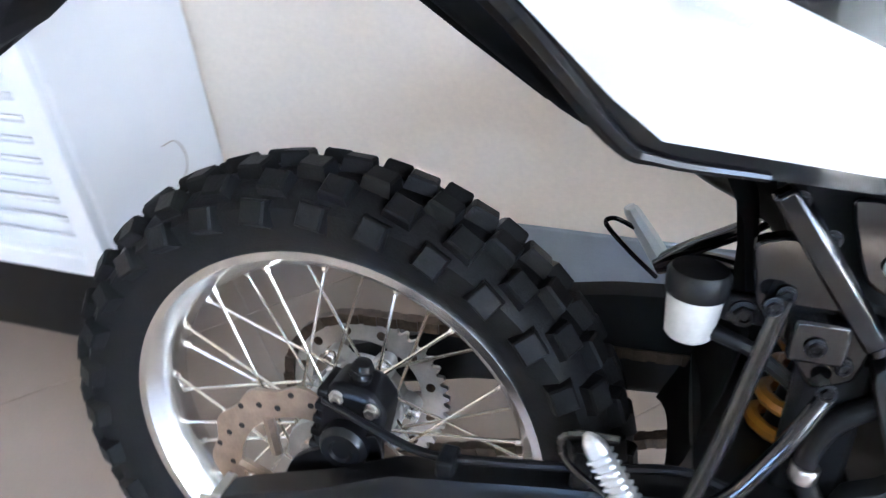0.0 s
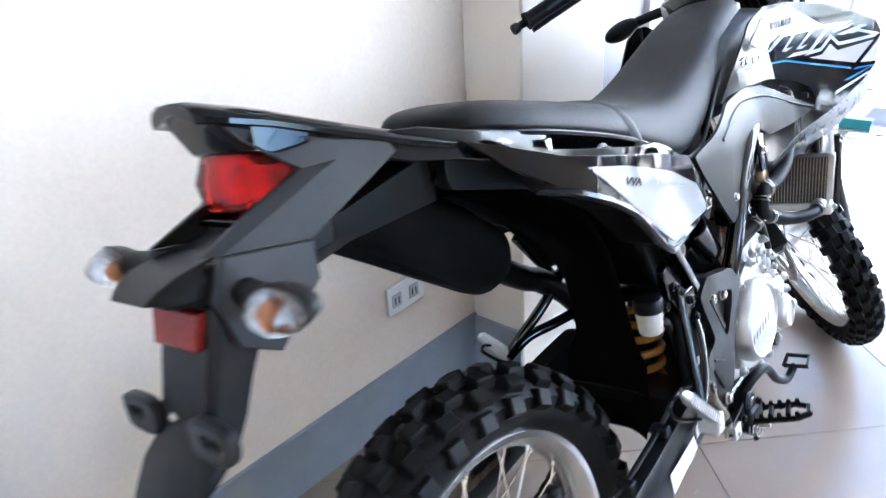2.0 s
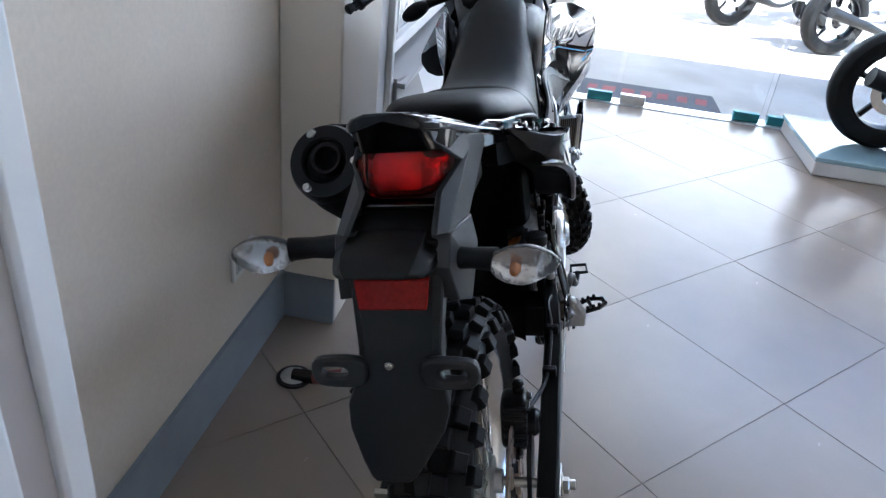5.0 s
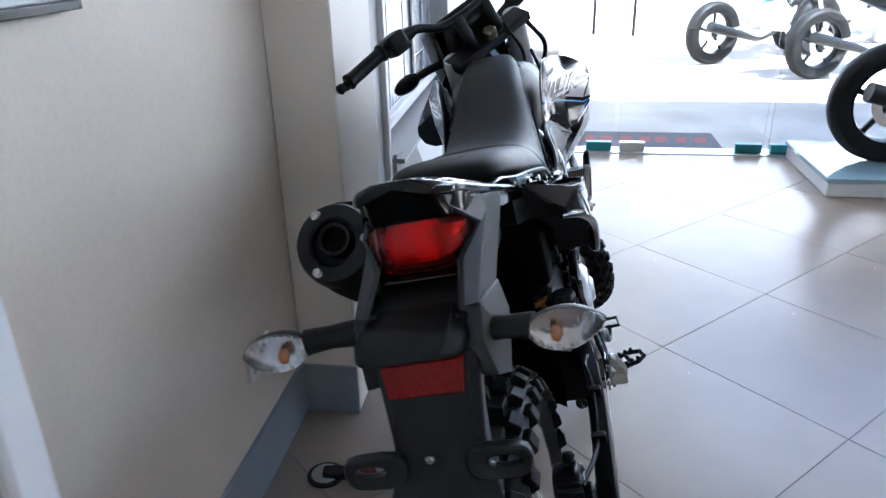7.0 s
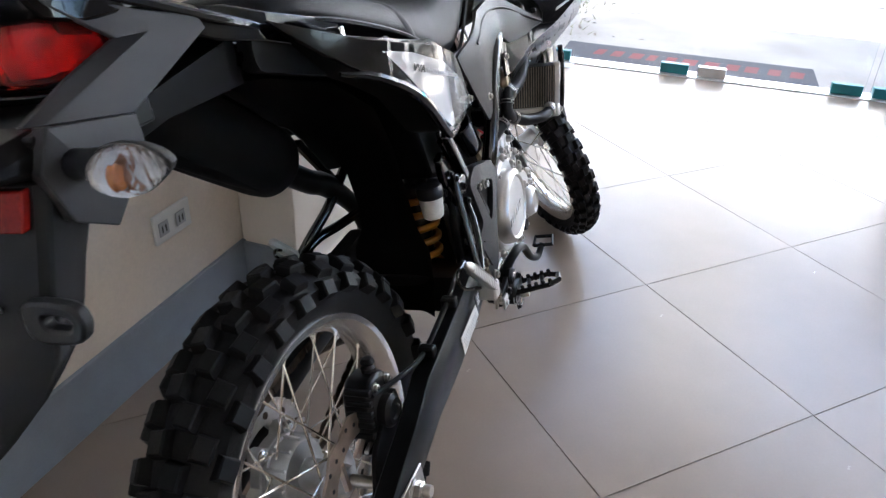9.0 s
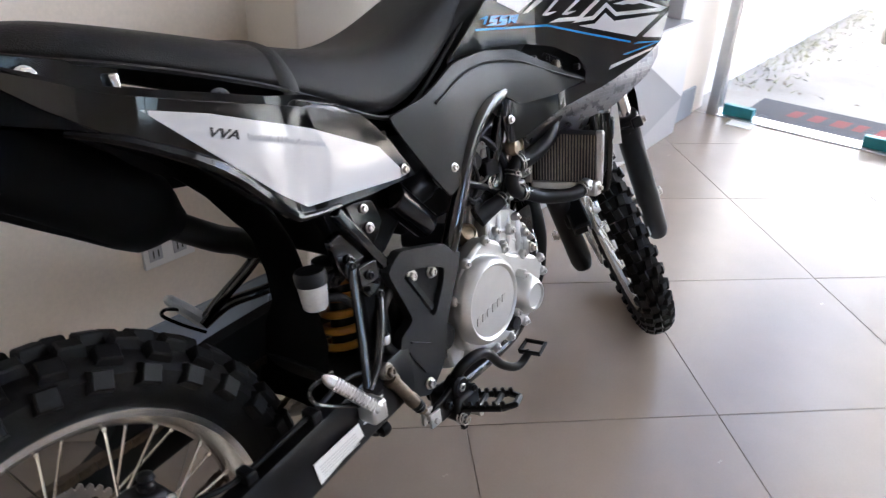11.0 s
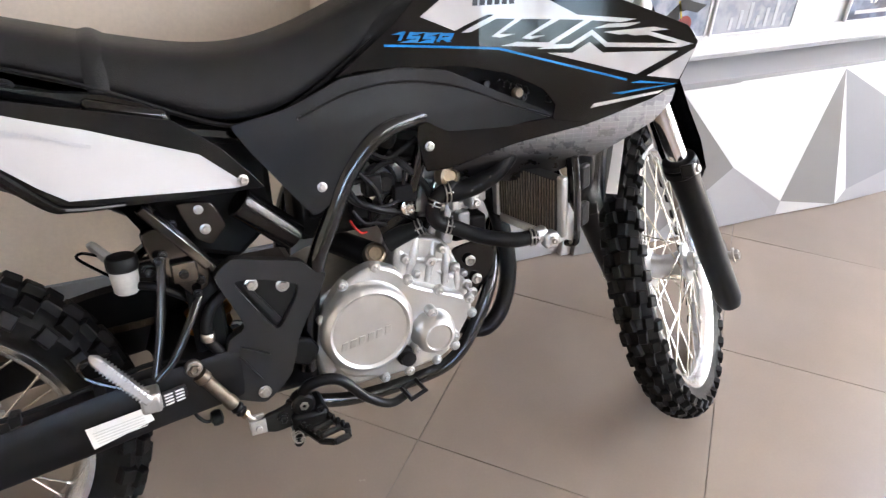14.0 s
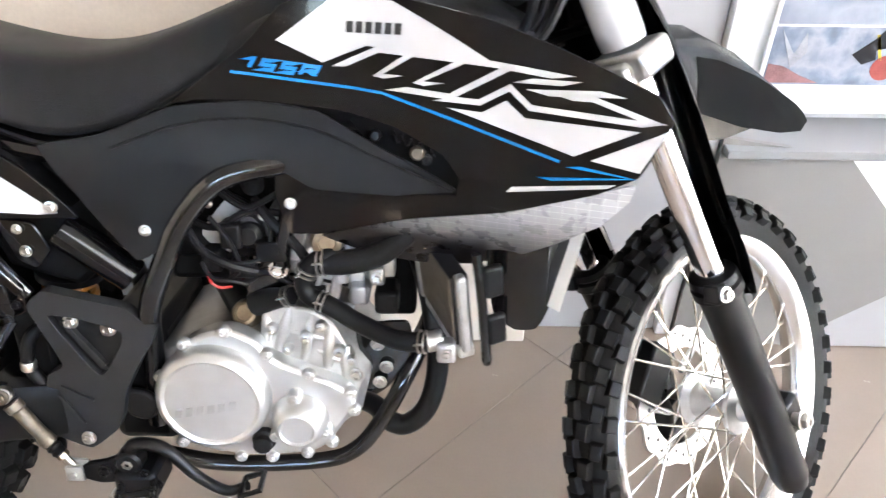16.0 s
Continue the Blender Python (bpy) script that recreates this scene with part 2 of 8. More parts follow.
def box(lo, hi, bm=None, m=None):
    bm = bm or bmesh.new()
    vs = []
    for x in (lo[0], hi[0]):
        for y in (lo[1], hi[1]):
            for z in (lo[2], hi[2]):
                p = Vector((x, y, z))
                vs.append(bm.verts.new(m @ p if m else p))
    for q in ((0, 1, 3, 2), (4, 6, 7, 5), (0, 4, 5, 1), (2, 3, 7, 6), (0, 2, 6, 4), (1, 5, 7, 3)):
        bm.faces.new([vs[i] for i in q])
    return bm


def rings(bm, loops, closed=True, caps=True):
    """Skin rows of points; closed rows are rings."""
    vs = [[bm.verts.new(p) for p in loop] for loop in loops]
    n = len(vs[0])
    for a, b in zip(vs, vs[1:]):
        for i in range(n if closed else n - 1):
            j = (i + 1) % n
            bm.faces.new((a[i], a[j], b[j], b[i]))
    if caps and closed:
        bm.faces.new(vs[0][::-1])
        bm.faces.new(vs[-1])
    return vs


def curve(points, steps=6):
    """Points of a smooth line through the given ones."""
    p = [Vector(q) for q in points]
    p = [2 * p[0] - p[1], *p, 2 * p[-1] - p[-2]]
    out = []
    for a, b, c, d in zip(p, p[1:], p[2:], p[3:]):
        for k in range(steps):
            t = k / steps
            out.append(0.5 * (2 * b + (c - a) * t + (2 * a - 5 * b + 4 * c - d) * t * t + (3 * b - a - 3 * c + d) * t ** 3))
    out.append(p[-2])
    return out


def tube(points, r, seg=10, steps=6, bm=None, flat=1.0):
    """A round bar along a smooth line; r may be a list, one per given point."""
    bm = bm or bmesh.new()
    line = curve(points, steps) if steps > 1 else [Vector(q) for q in points]
    rad = list(r) if isinstance(r, (list, tuple)) else [r] * len(points)
    radii = [float(q) for q in np.interp(np.linspace(0, len(points) - 1, len(line)), range(len(points)), rad)]
    loops, side = [], None
    for i, q in enumerate(line):
        way = (line[min(i + 1, len(line) - 1)] - line[max(i - 1, 0)]).normalized()
        if side is None:
            side = way.orthogonal().normalized()
        side = (side - way * side.dot(way)).normalized()
        up = way.cross(side)
        loops.append([q + radii[i] * (math.cos(a) * side + flat * math.sin(a) * up) for a in [2 * math.pi * k / seg for k in range(seg)]])
    rings(bm, loops)
    return bm


def lathe(profile, centre, axis, seg=48, bm=None, shut=False):
    """Turn (radius, along) pairs round an axis."""
    bm = bm or bmesh.new()
    axis = Vector(axis).normalized()
    u = axis.orthogonal().normalized()
    v = axis.cross(u)
    c = Vector(centre)
    loops = [[c + axis * h + r * (math.cos(a) * u + math.sin(a) * v) for a in [2 * math.pi * k / seg for k in range(seg)]] for r, h in profile]
    if shut:
        loops.append(loops[0])
        vs = [[bm.verts.new(p) for p in loop] for loop in loops[:-1]]
        vs.append(vs[0])
        for a, b in zip(vs, vs[1:]):
            for i in range(seg):
                j = (i + 1) % seg
                bm.faces.new((a[i], a[j], b[j], b[i]))
    else:
        rings(bm, loops)
    return bm


def rod(a, b, r, seg=12, bm=None):
    a, b = Vector(a), Vector(b)
    return lathe([(r * 0.9, 0), (r, min(r, 0.002)), (r, (b - a).length - min(r, 0.002)), (r * 0.9, (b - a).length)], a, b - a, seg, bm)


def soften(points, cut=0.12, rounds=2):
    """Cut the corners of an outline."""
    p = [Vector(q) for q in points]
    for _ in range(rounds):
        out = []
        for a, b in zip(p, p[1:] + p[:1]):
            out += [a.lerp(b, cut), b.lerp(a, cut)]
        p, cut = out, 0.25
    return [tuple(q) for q in p]


def panel(outline, surface, thick, mirror=1, step=0.025, zstep=0.0):
    """A plate with an outline in x, z that follows surface(x, z) = y, thickening inward."""
    bm = bmesh.new()
    bm.faces.new([bm.verts.new((x, 0, z)) for x, z in outline])
    xs, zs = [q[0] for q in outline], [q[1] for q in outline]
    cuts = [((x, 0, 0), (1, 0, 0)) for x in np.arange(min(xs) + step, max(xs), step)]
    if zstep:
        cuts += [((0, 0, z), (0, 0, 1)) for z in np.arange(min(zs) + zstep, max(zs), zstep)]
    for co, no in cuts:
        bmesh.ops.bisect_plane(bm, geom=bm.verts[:] + bm.edges[:] + bm.faces[:], plane_co=co, plane_no=no, dist=1e-6)
    for v in bm.verts:
        v.co.y = surface(v.co.x, v.co.z)
    got = bmesh.ops.extrude_face_region(bm, geom=bm.faces[:])
    for v in got["geom"]:
        if isinstance(v, bmesh.types.BMVert):
            v.co.y += thick
    if mirror < 0:
        for v in bm.verts:
            v.co.y = -v.co.y
    return bm


def stroke(points, width, cut=True):
    """The outline of a line of even width in the x, z plane, its ends cut level."""
    p = [Vector(q) for q in points]
    left, right = [], []
    for i, q in enumerate(p):
        a = (q - p[i - 1]).normalized() if i else (p[1] - q).normalized()
        b = (p[i + 1] - q).normalized() if i + 1 < len(p) else a
        n = Vector((-(a + b).y, (a + b).x)).normalized()
        k = width / 2 / max(0.5, n.dot(Vector((-a.y, a.x))))
        slip = Vector((0, 0))
        if cut and i in (0, len(p) - 1):
            d = b if i == 0 else a
            slip = d * max(-1.8 * width, min(1.8 * width, -n.y * k / d.y if abs(d.y) > 1e-4 else 1.8 * width))
        left.append(tuple(q + n * k + slip))
        right.append(tuple(q - n * k - slip))
    return left + right[::-1]


def move(bm, m):
    bmesh.ops.transform(bm, matrix=m, verts=bm.verts)
    return bm


def bolt(at, way, r, parent, material=None, label=""):
    """A flanged hexagon bolt head with a dished top."""
    bm = bmesh.new()
    way = Vector(way).normalized()
    lathe([(r * 1.35, 0), (r * 1.35, r * 0.25), (r * 1.0, r * 0.35)], at, way, 16, bm)
    lathe([(r * 0.95, r * 0.3), (r, r * 0.4), (r, r * 0.95), (r * 0.85, r * 1.1), (r * 0.5, r * 1.1), (r * 0.42, r * 0.85)], at, way, 6, bm)
    return part("bolt", bm, material or M_STEEL, parent, label)


# ---- room ----
WALL_Y, DOOR_X, BACK_X, SIDE_Y, TOP = 0.73, 3.62, -2.6, -4.45, 3.1


def structure(name, bm, material, label, category, bevel=0.0):
    return tagged(part(name, bm, material, None, label, bevel), label, category, "", "structure")


floor = structure("floor", box((BACK_X - 0.2, SIDE_Y - 0.2, -0.12), (DOOR_X + 0.06, WALL_Y + 0.2, -0.0022)), M_GROUT,
                  "glossy beige porcelain tiled showroom floor laid on the diagonal", "floor")
structure("wall_long", box((BACK_X - 0.2, WALL_Y, -0.1), (DOOR_X, WALL_Y + 0.2, TOP)), M_WALL, "cream painted plaster wall", "wall")
structure("wall_back", box((BACK_X - 0.2, SIDE_Y, -0.1), (BACK_X, WALL_Y, TOP)), M_WALL, "cream painted plaster back wall", "wall")
# Side wall out of view, added to close the room; its dark tone dims reflections.
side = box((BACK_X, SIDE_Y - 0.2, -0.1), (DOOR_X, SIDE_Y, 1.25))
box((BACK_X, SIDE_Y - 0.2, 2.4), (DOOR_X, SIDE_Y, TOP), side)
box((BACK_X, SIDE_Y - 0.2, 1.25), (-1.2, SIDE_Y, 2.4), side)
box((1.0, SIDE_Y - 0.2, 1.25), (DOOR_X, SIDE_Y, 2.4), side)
structure("wall_side", side, M_SIDEWALL, "unseen side wall, toned down to dim reflections, with a window", "wall")
window = tagged(new("window_1"), "two-part window with aluminium frame", "window", "", "structure")
structure("wall_front", box((DOOR_X - 0.1, SIDE_Y, 2.95), (DOOR_X + 0.1, WALL_Y, TOP)), M_WALL, "cream lintel over the glass shopfront", "wall")
structure("ceiling", box((BACK_X - 0.2, SIDE_Y - 0.2, TOP), (DOOR_X + 0.1, WALL_Y + 0.2, TOP + 0.15)), M_CEIL, "unseen grey-white ceiling, toned down to dim reflections", "ceiling")
# Overhead strip added out of view; its shadow darkens the ground by the wall.
canopy = box((DOOR_X + 0.1, -1.25, 2.95), (8.2, -0.35, 3.1))
structure("canopy", canopy, M_CEIL, "narrow unseen canopy added to shade the forecourt", "canopy")
structure("wall_boundary", box((DOOR_X + 0.1, WALL_Y, -0.1), (16, WALL_Y + 0.2, 2.4)), M_PLASTER, "white plastered boundary wall beside the forecourt", "wall", 0.01)
structure("column", box((0.80, 0.565, 0.0), (1.178, WALL_Y, TOP)), M_COLUMN, "square cream painted column standing out of the wall", "column", 0.006)
# Pale grey puts the pier's bluish shade into its colour.
structure("pier", box((1.178, 0.62, 0.0), (1.50, WALL_Y, TOP)), M_PALEGREY, "pier beside the column, its shade put in as pale grey", "pier", 0.004)
structure("trim", box((1.50, 0.60, 0.0), (1.535, WALL_Y, TOP)), M_WHITE, "white vertical corner trim", "trim", 0.003)
base = box((-0.75, WALL_Y - 0.012, 0), (0.80, WALL_Y, 0.155))
structure("baseboard", base, M_BASE, "grey painted skirting along the cream wall", "baseboard", 0.002)
structure("baseboard_column", box((0.788, 0.566, 0), (0.80, WALL_Y - 0.012, 0.15)), M_BASE, "grey painted skirting on the column", "baseboard", 0.002)
ground = bmesh.new()
box((DOOR_X + 0.06, -60, -0.15), (80, 60, -0.03), ground)
box((-60, -60, -0.15), (DOOR_X + 0.06, SIDE_Y - 0.2, -0.03), ground)
structure("ground", ground, M_CONCRETE, "weathered light concrete forecourt", "ground")
# Added wall that closes the view and reflects sunlight into the floor sheen.
structure("backdrop", box((16, -30, -0.1), (16.4, 30, 7)), M_PLASTER, "white backdrop wall added across the forecourt", "backdrop")
grass = bmesh.new()
rnd = random.Random(4)
for _ in range(420):
    gx, gy = rnd.uniform(4.3, 8.0), WALL_Y - abs(rnd.gauss(0, 0.16))
    a, hgt = rnd.uniform(0, 6.28), rnd.uniform(0.01, 0.05)
    d = Vector((math.cos(a), math.sin(a), 0)) * 0.006
    lean = Vector((rnd.uniform(-0.05, 0.05), rnd.uniform(-0.05, 0.02), hgt))
    p = Vector((gx, gy, -0.03))
    grass.faces.new([grass.verts.new(q) for q in (p - d, p + d, p + lean)])
g = part("grass", grass, M_GRASS, None, "tufts of dry grass at the edge of the concrete")
tagged(g, "", "grass", "", "stuff")
litter = bmesh.new()
for _ in range(130):
    p = Vector((rnd.uniform(4.2, 8.0), WALL_Y - 0.02 - abs(rnd.gauss(0, 0.32)), -0.028))
    m = Matrix.Translation(p) @ Euler((rnd.uniform(-0.3, 0.3), rnd.uniform(-0.3, 0.3), rnd.uniform(0, 6))).to_matrix().to_4x4()
    w = rnd.uniform(0.008, 0.03)
    litter.faces.new([litter.verts.new(m @ Vector(q)) for q in ((-w, 0, 0), (0, -w * 0.45, 0.004), (w, 0, 0.002), (0, w * 0.45, 0.006))])
tagged(part("leaf_litter", litter, M_LITTER, None, "dry brown leaf litter along the boundary wall"), "", "leaf litter", "", "stuff")


def hedge(x, y, w, h):
    t = thing("shrub", "leafy green shrub growing beside the forecourt", "shrub", (x, y, -0.03))
    trunk = tube([(0, 0, 0), (0.03, 0.02, h * 0.4), (0, 0.05, h * 0.8)], [0.06, 0.045, 0.02], 8)
    part("trunk", trunk, mat("bark", (0.14, 0.10, 0.07), 0.9, vary=0.3), t)
    crown, r = bmesh.new(), random.Random(int(x * 10))
    for _ in range(1500):
        c = Vector((r.gauss(0, w * 0.35), r.gauss(0, w * 0.35), h * (0.35 + 0.65 * r.random())))
        m = Matrix.Translation(c) @ Euler((r.uniform(0, 6), r.uniform(0, 6), r.uniform(0, 6))).to_matrix().to_4x4()
        s = r.uniform(0.05, 0.11)
        crown.faces.new([crown.verts.new(m @ Vector(q)) for q in ((-s, 0, 0), (0, -s * 0.4, 0.01), (s, 0, 0), (0, s * 0.4, 0.01))])
    part("crown", crown, mat("green_leaves", (0.07, 0.13, 0.03), 0.6, vary=0.5, scale=4), t)


hedge(9.5, -7.5, 2.2, 3.2)
hedge(7.0, -9.5, 2.4, 3.6)
hedge(2.0, -8.5, 2.2, 3.4)


def clipped(poly, lo, hi):
    """An outline cut to an upright box."""
    for axis, bound, sign in ((0, lo[0], 1), (0, hi[0], -1), (1, lo[1], 1), (1, hi[1], -1)):
        out = []
        for a, b in zip(poly, poly[1:] + poly[:1]):
            da, db = (a[axis] - bound) * sign, (b[axis] - bound) * sign
            if da >= 0:
                out.append(a)
            if da * db < 0:
                k = da / (da - db)
                out.append((a[0] + k * (b[0] - a[0]), a[1] + k * (b[1] - a[1])))
        poly = out
        if not poly:
            break
    return poly


def glass_doors():
    """Frameless glass shopfront with film-wrapped patch fittings."""
    for i, (y0, y1) in enumerate(((-0.34, 0.50), (-1.22, -0.36), (-2.6, -1.24), (-4.4, -2.62))):
        t = tagged(new("door_%d" % (i + 1)), "frameless clear glass shop door with film-wrapped metal fittings", "door", "", "structure")
        p = part("pane", box((DOOR_X - 0.056, y0 + 0.006, 0.012), (DOOR_X - 0.046, y1 - 0.006, 2.9)), M_GLASS, t)
        p.visible_shadow = False
        for y in ((y0 + 0.09, y1 - 0.09) if i < 2 else (y1 - 0.09,)):
            part("patch_fitting", box((DOOR_X - 0.075, y - 0.075, 0.008), (DOOR_X - 0.027, y + 0.075, 0.062)),
                 M_TEAL if i != 1 or y < -0.8 else M_ALU, t, "bottom patch fitting", 0.004)
    post = box((DOOR_X - 0.10, 0.51, 0), (DOOR_X, 0.56, 2.95))
    box((DOOR_X - 0.075, 0.505, 0), (DOOR_X - 0.045, 0.565, 2.95), post)
    structure("door_post", post, M_ALU, "brushed aluminium shopfront post", "post", 0.003)
    jamb = box((3.06, 0.62, 0), (DOOR_X, WALL_Y, TOP))
    structure("jamb", jamb, M_COLUMN, "cream painted door jamb", "wall", 0.004)
    structure("baseboard_jamb", box((3.17, 0.608, 0), (3.44, 0.62, 0.15)), M_BASE, "grey painted skirting on the door jamb", "baseboard", 0.002)
    slip = box((DOOR_X - 0.20, 0.30, 0.0005), (DOOR_X - 0.105, 0.42, 0.0025))
    tagged(part("paper_slip", slip, M_STICKER, None, "crumpled white paper slip lying at the door threshold"), "crumpled white paper slip lying at the door threshold", "paper")


glass_doors()
for x0, x1 in ((-1.2, -0.1), (-0.1, 1.0)):
    pane = part("pane", box((x0 + 0.03, SIDE_Y - 0.105, 1.28), (x1 - 0.03, SIDE_Y - 0.095, 2.37)), M_GLASS, window)
    pane.visible_shadow = False
for x in (-1.2, -0.13, 0.94):
    part("mullion", box((x, SIDE_Y - 0.14, 1.28), (x + 0.06, SIDE_Y - 0.06, 2.37)), M_ALU, window, "", 0.003)
for z in (1.25, 2.37):
    part("frame_rail", box((-1.2, SIDE_Y - 0.14, z), (1.0, SIDE_Y - 0.06, z + 0.03)), M_ALU, window, "", 0.003)
structure("threshold", box((DOOR_X - 0.10, -4.4, -0.008), (DOOR_X + 0.03, 0.56, 0.006)), M_ALU, "worn aluminium door threshold", "threshold", 0.002)


def doormat():
    t = thing("doormat", "charcoal rubber doormat with red printed marks outside the door", "mat", (0, 0, -0.03))
    part("mat_sheet", box((3.72, -1.03, 0.0), (4.13, 0.44, 0.012)), M_MAT, t, "", 0.004)
    r = random.Random(3)
    y = 0.25
    while y > -0.95:
        w = r.uniform(0.05, 0.085)
        bar = bmesh.new()
        z = 0.0135
        bar.faces.new([bar.verts.new(q) for q in ((3.86, y, z), (4.00, y - 0.02, z), (4.00, y - 0.02 - w, z), (3.86, y - w, z))])
        part("printed_bar", bar, M_MATRED, t, "red printed bar")
        y -= w + r.uniform(0.03, 0.06)


doormat()


def air_conditioner():
    """Floor-standing unit with its louvred front to the room."""
    t = thing("air_conditioner", "white floor-standing air conditioner with a louvred front on a black stand", "air conditioner")
    x0, x1, y0, y1, z0, z1 = -1.12, -0.558, 0.346, 0.725, 0.205, 1.78
    body = box((x0, y0 + 0.02, z0), (x1, y1, z1))
    part("cabinet_body", body, M_AC, t, "", 0.008)
    part("front_panel", box((x0 + 0.02, y0, 0.80), (x1 - 0.066, y0 + 0.02, z1 - 0.06)), M_AC, t, "white front panel", 0.006)
    part("recessed_strip", box((x1 - 0.066, y0 + 0.008, 0.79), (x1 - 0.031, y0 + 0.02, z1)), M_ACSTRIP, t, "warm grey recessed strip", 0.001)
    part("edge_trim", box((x1 - 0.031, y0, 0.79), (x1, y0 + 0.02, z1)), M_AC, t, "white rounded corner trim", 0.004)
    rail = box((x0 + 0.0, y0, z0), (x0 + 0.045, y0 + 0.02, 0.79))
    box((x1 - 0.045, y0, z0), (x1, y0 + 0.02, 0.79), rail)
    box((x0 + 0.045, y0, z0), (x1 - 0.045, y0 + 0.02, z0 + 0.04), rail)
    part("grille_frame", rail, M_AC, t, "", 0.003)
    for i in range(15):
        z = z0 + 0.055 + i * 0.037
        slat = bmesh.new()
        rings(slat, [[(x, y0 + 0.004 + 0.016 * k, z + 0.022 * (1 - k) + dz) for k, dz in ((0, 0), (0.35, 0.002), (1, 0.006), (1, 0.014), (0.35, 0.012), (0, 0.006))]
                     for x in (x0 + 0.05, x1 - 0.05)])
        part("louvre", slat, M_AC, t)
    part("stand", box((x0 + 0.015, y0 + 0.03, 0.0), (x1 - 0.012, y1 - 0.01, z0)), M_SATIN, t, "black painted stand", 0.004)
    wire = tube([(x1 + 0.003, 0.555, 0.352), (x1 + 0.004, 0.590, 0.345), (x1 + 0.004, 0.608, 0.312), (x1 + 0.004, 0.600, 0.278), (x1 + 0.003, 0.565, 0.262)], 0.0013, 6)
    part("wire_loop", wire, M_STEEL, t, "thin bent wire loop")


air_conditioner()


def wall_socket():
    t = thing("wall_socket", "white double socket plate on the cream wall", "socket")
    part("plate", box((0.475, WALL_Y - 0.009, 0.30), (0.60, WALL_Y, 0.372)), M_STICKER, t, "", 0.003)
    for x in (0.503, 0.562):
        part("outlet", box((x - 0.016, WALL_Y - 0.0115, 0.318), (x + 0.016, WALL_Y - 0.009, 0.352)), M_GREYDEC, t, "", 0.001)
        for d in (-0.006, 0.006):
            part("slot", box((x + d - 0.0015, WALL_Y - 0.0125, 0.326), (x + d + 0.0015, WALL_Y - 0.0112, 0.343)), M_DARKDEC, t)


wall_socket()


def wall_board():
    t = thing("notice_board", "white notice board with a dark lower frame on the wall", "board")
    part("board_face", box((-0.75, WALL_Y - 0.018, 1.178), (0.10, WALL_Y, 1.9)), M_WHITE, t, "", 0.003)
    part("frame_rail", box((-0.75, WALL_Y - 0.024, 1.165), (0.105, WALL_Y, 1.178)), M_DARKDEC, t, "dark frame rail", 0.002)


wall_board()


def facet_display():
    """Low-poly faceted counter front with a ledge and posters above it."""
    t = thing("display_counter", "white and grey faceted display counter standing along the wall", "display counter")
    v = {"a0": (1.537, 0.585, 0.004), "a1": (1.537, 0.585, 0.545), "t": (1.785, 0.562, 0.517), "v": (2.04, 0.535, 0.245), "f0": (1.79, 0.565, 0.004),
         "f1": (2.32, 0.55, 0.065), "f1b": (2.33, 0.56, 0.004), "g": (2.40, 0.545, 0.518), "h": (2.595, 0.545, 0.004), "j": (2.64, 0.555, 0.05),
         "k": (3.085, 0.55, 0.18), "n": (3.055, 0.55, 0.525), "f2": (3.09, 0.56, 0.004), "r": (3.16, 0.58, 0.25)}
    for names, m, label in ((("a0", "a1", "t", "v", "f0"), M_MIDGREY, "mid grey facet"), (("f0", "v", "f1", "f1b"), M_PALEGREY, "pale grey facet"),
                            (("t", "g", "v"), M_WHITE, "white facet"), (("v", "g", "f1"), M_WHITE, "white facet"), (("f1", "g", "h"), M_MIDGREY, "mid grey facet"),
                            (("f1b", "f1", "h"), M_WHITE, "white facet"), (("g", "j", "h"), M_WHITE, "narrow white ridge facet"),
                            (("g", "k", "j"), M_FACETGREY, "cool grey facet"), (("g", "n", "k"), M_WHITE, "white facet"),
                            (("h", "j", "k", "f2"), M_PALEGREY, "pale grey facet"), (("n", "r", "f2", "k"), M_WHITE, "white end facet")):
        bm = bmesh.new()
        front = [Vector(v[n]) for n in names]
        rings(bm, [front, [p + Vector((0, 0.012, 0)) for p in front]])
        part("facet", bm, m, t, label)
    part("carcass", box((1.54, 0.60, 0.0), (3.06, WALL_Y - 0.002, 0.51)), M_PALEGREY, t)
    part("ledge", box((1.54, 0.556, 0.512), (3.06, WALL_Y - 0.002, 0.53)), M_LEDGE, t, "grey laminate ledge", 0.002)
    part("shelf", box((1.54, 0.665, 0.559), (3.02, WALL_Y - 0.02, 0.606)), M_WHITE, t, "white shelf lip over a shaded recess", 0.003)
    part("end_panel", box((3.02, 0.60, 0.53), (3.055, WALL_Y - 0.002, 1.6)), M_PALEGREY, t, "pale grey end panel", 0.003)
    part("back_board", box((1.54, 0.71, 0.53), (3.02, WALL_Y - 0.002, 1.6)), M_WHITE, t, "white back board")


facet_display()


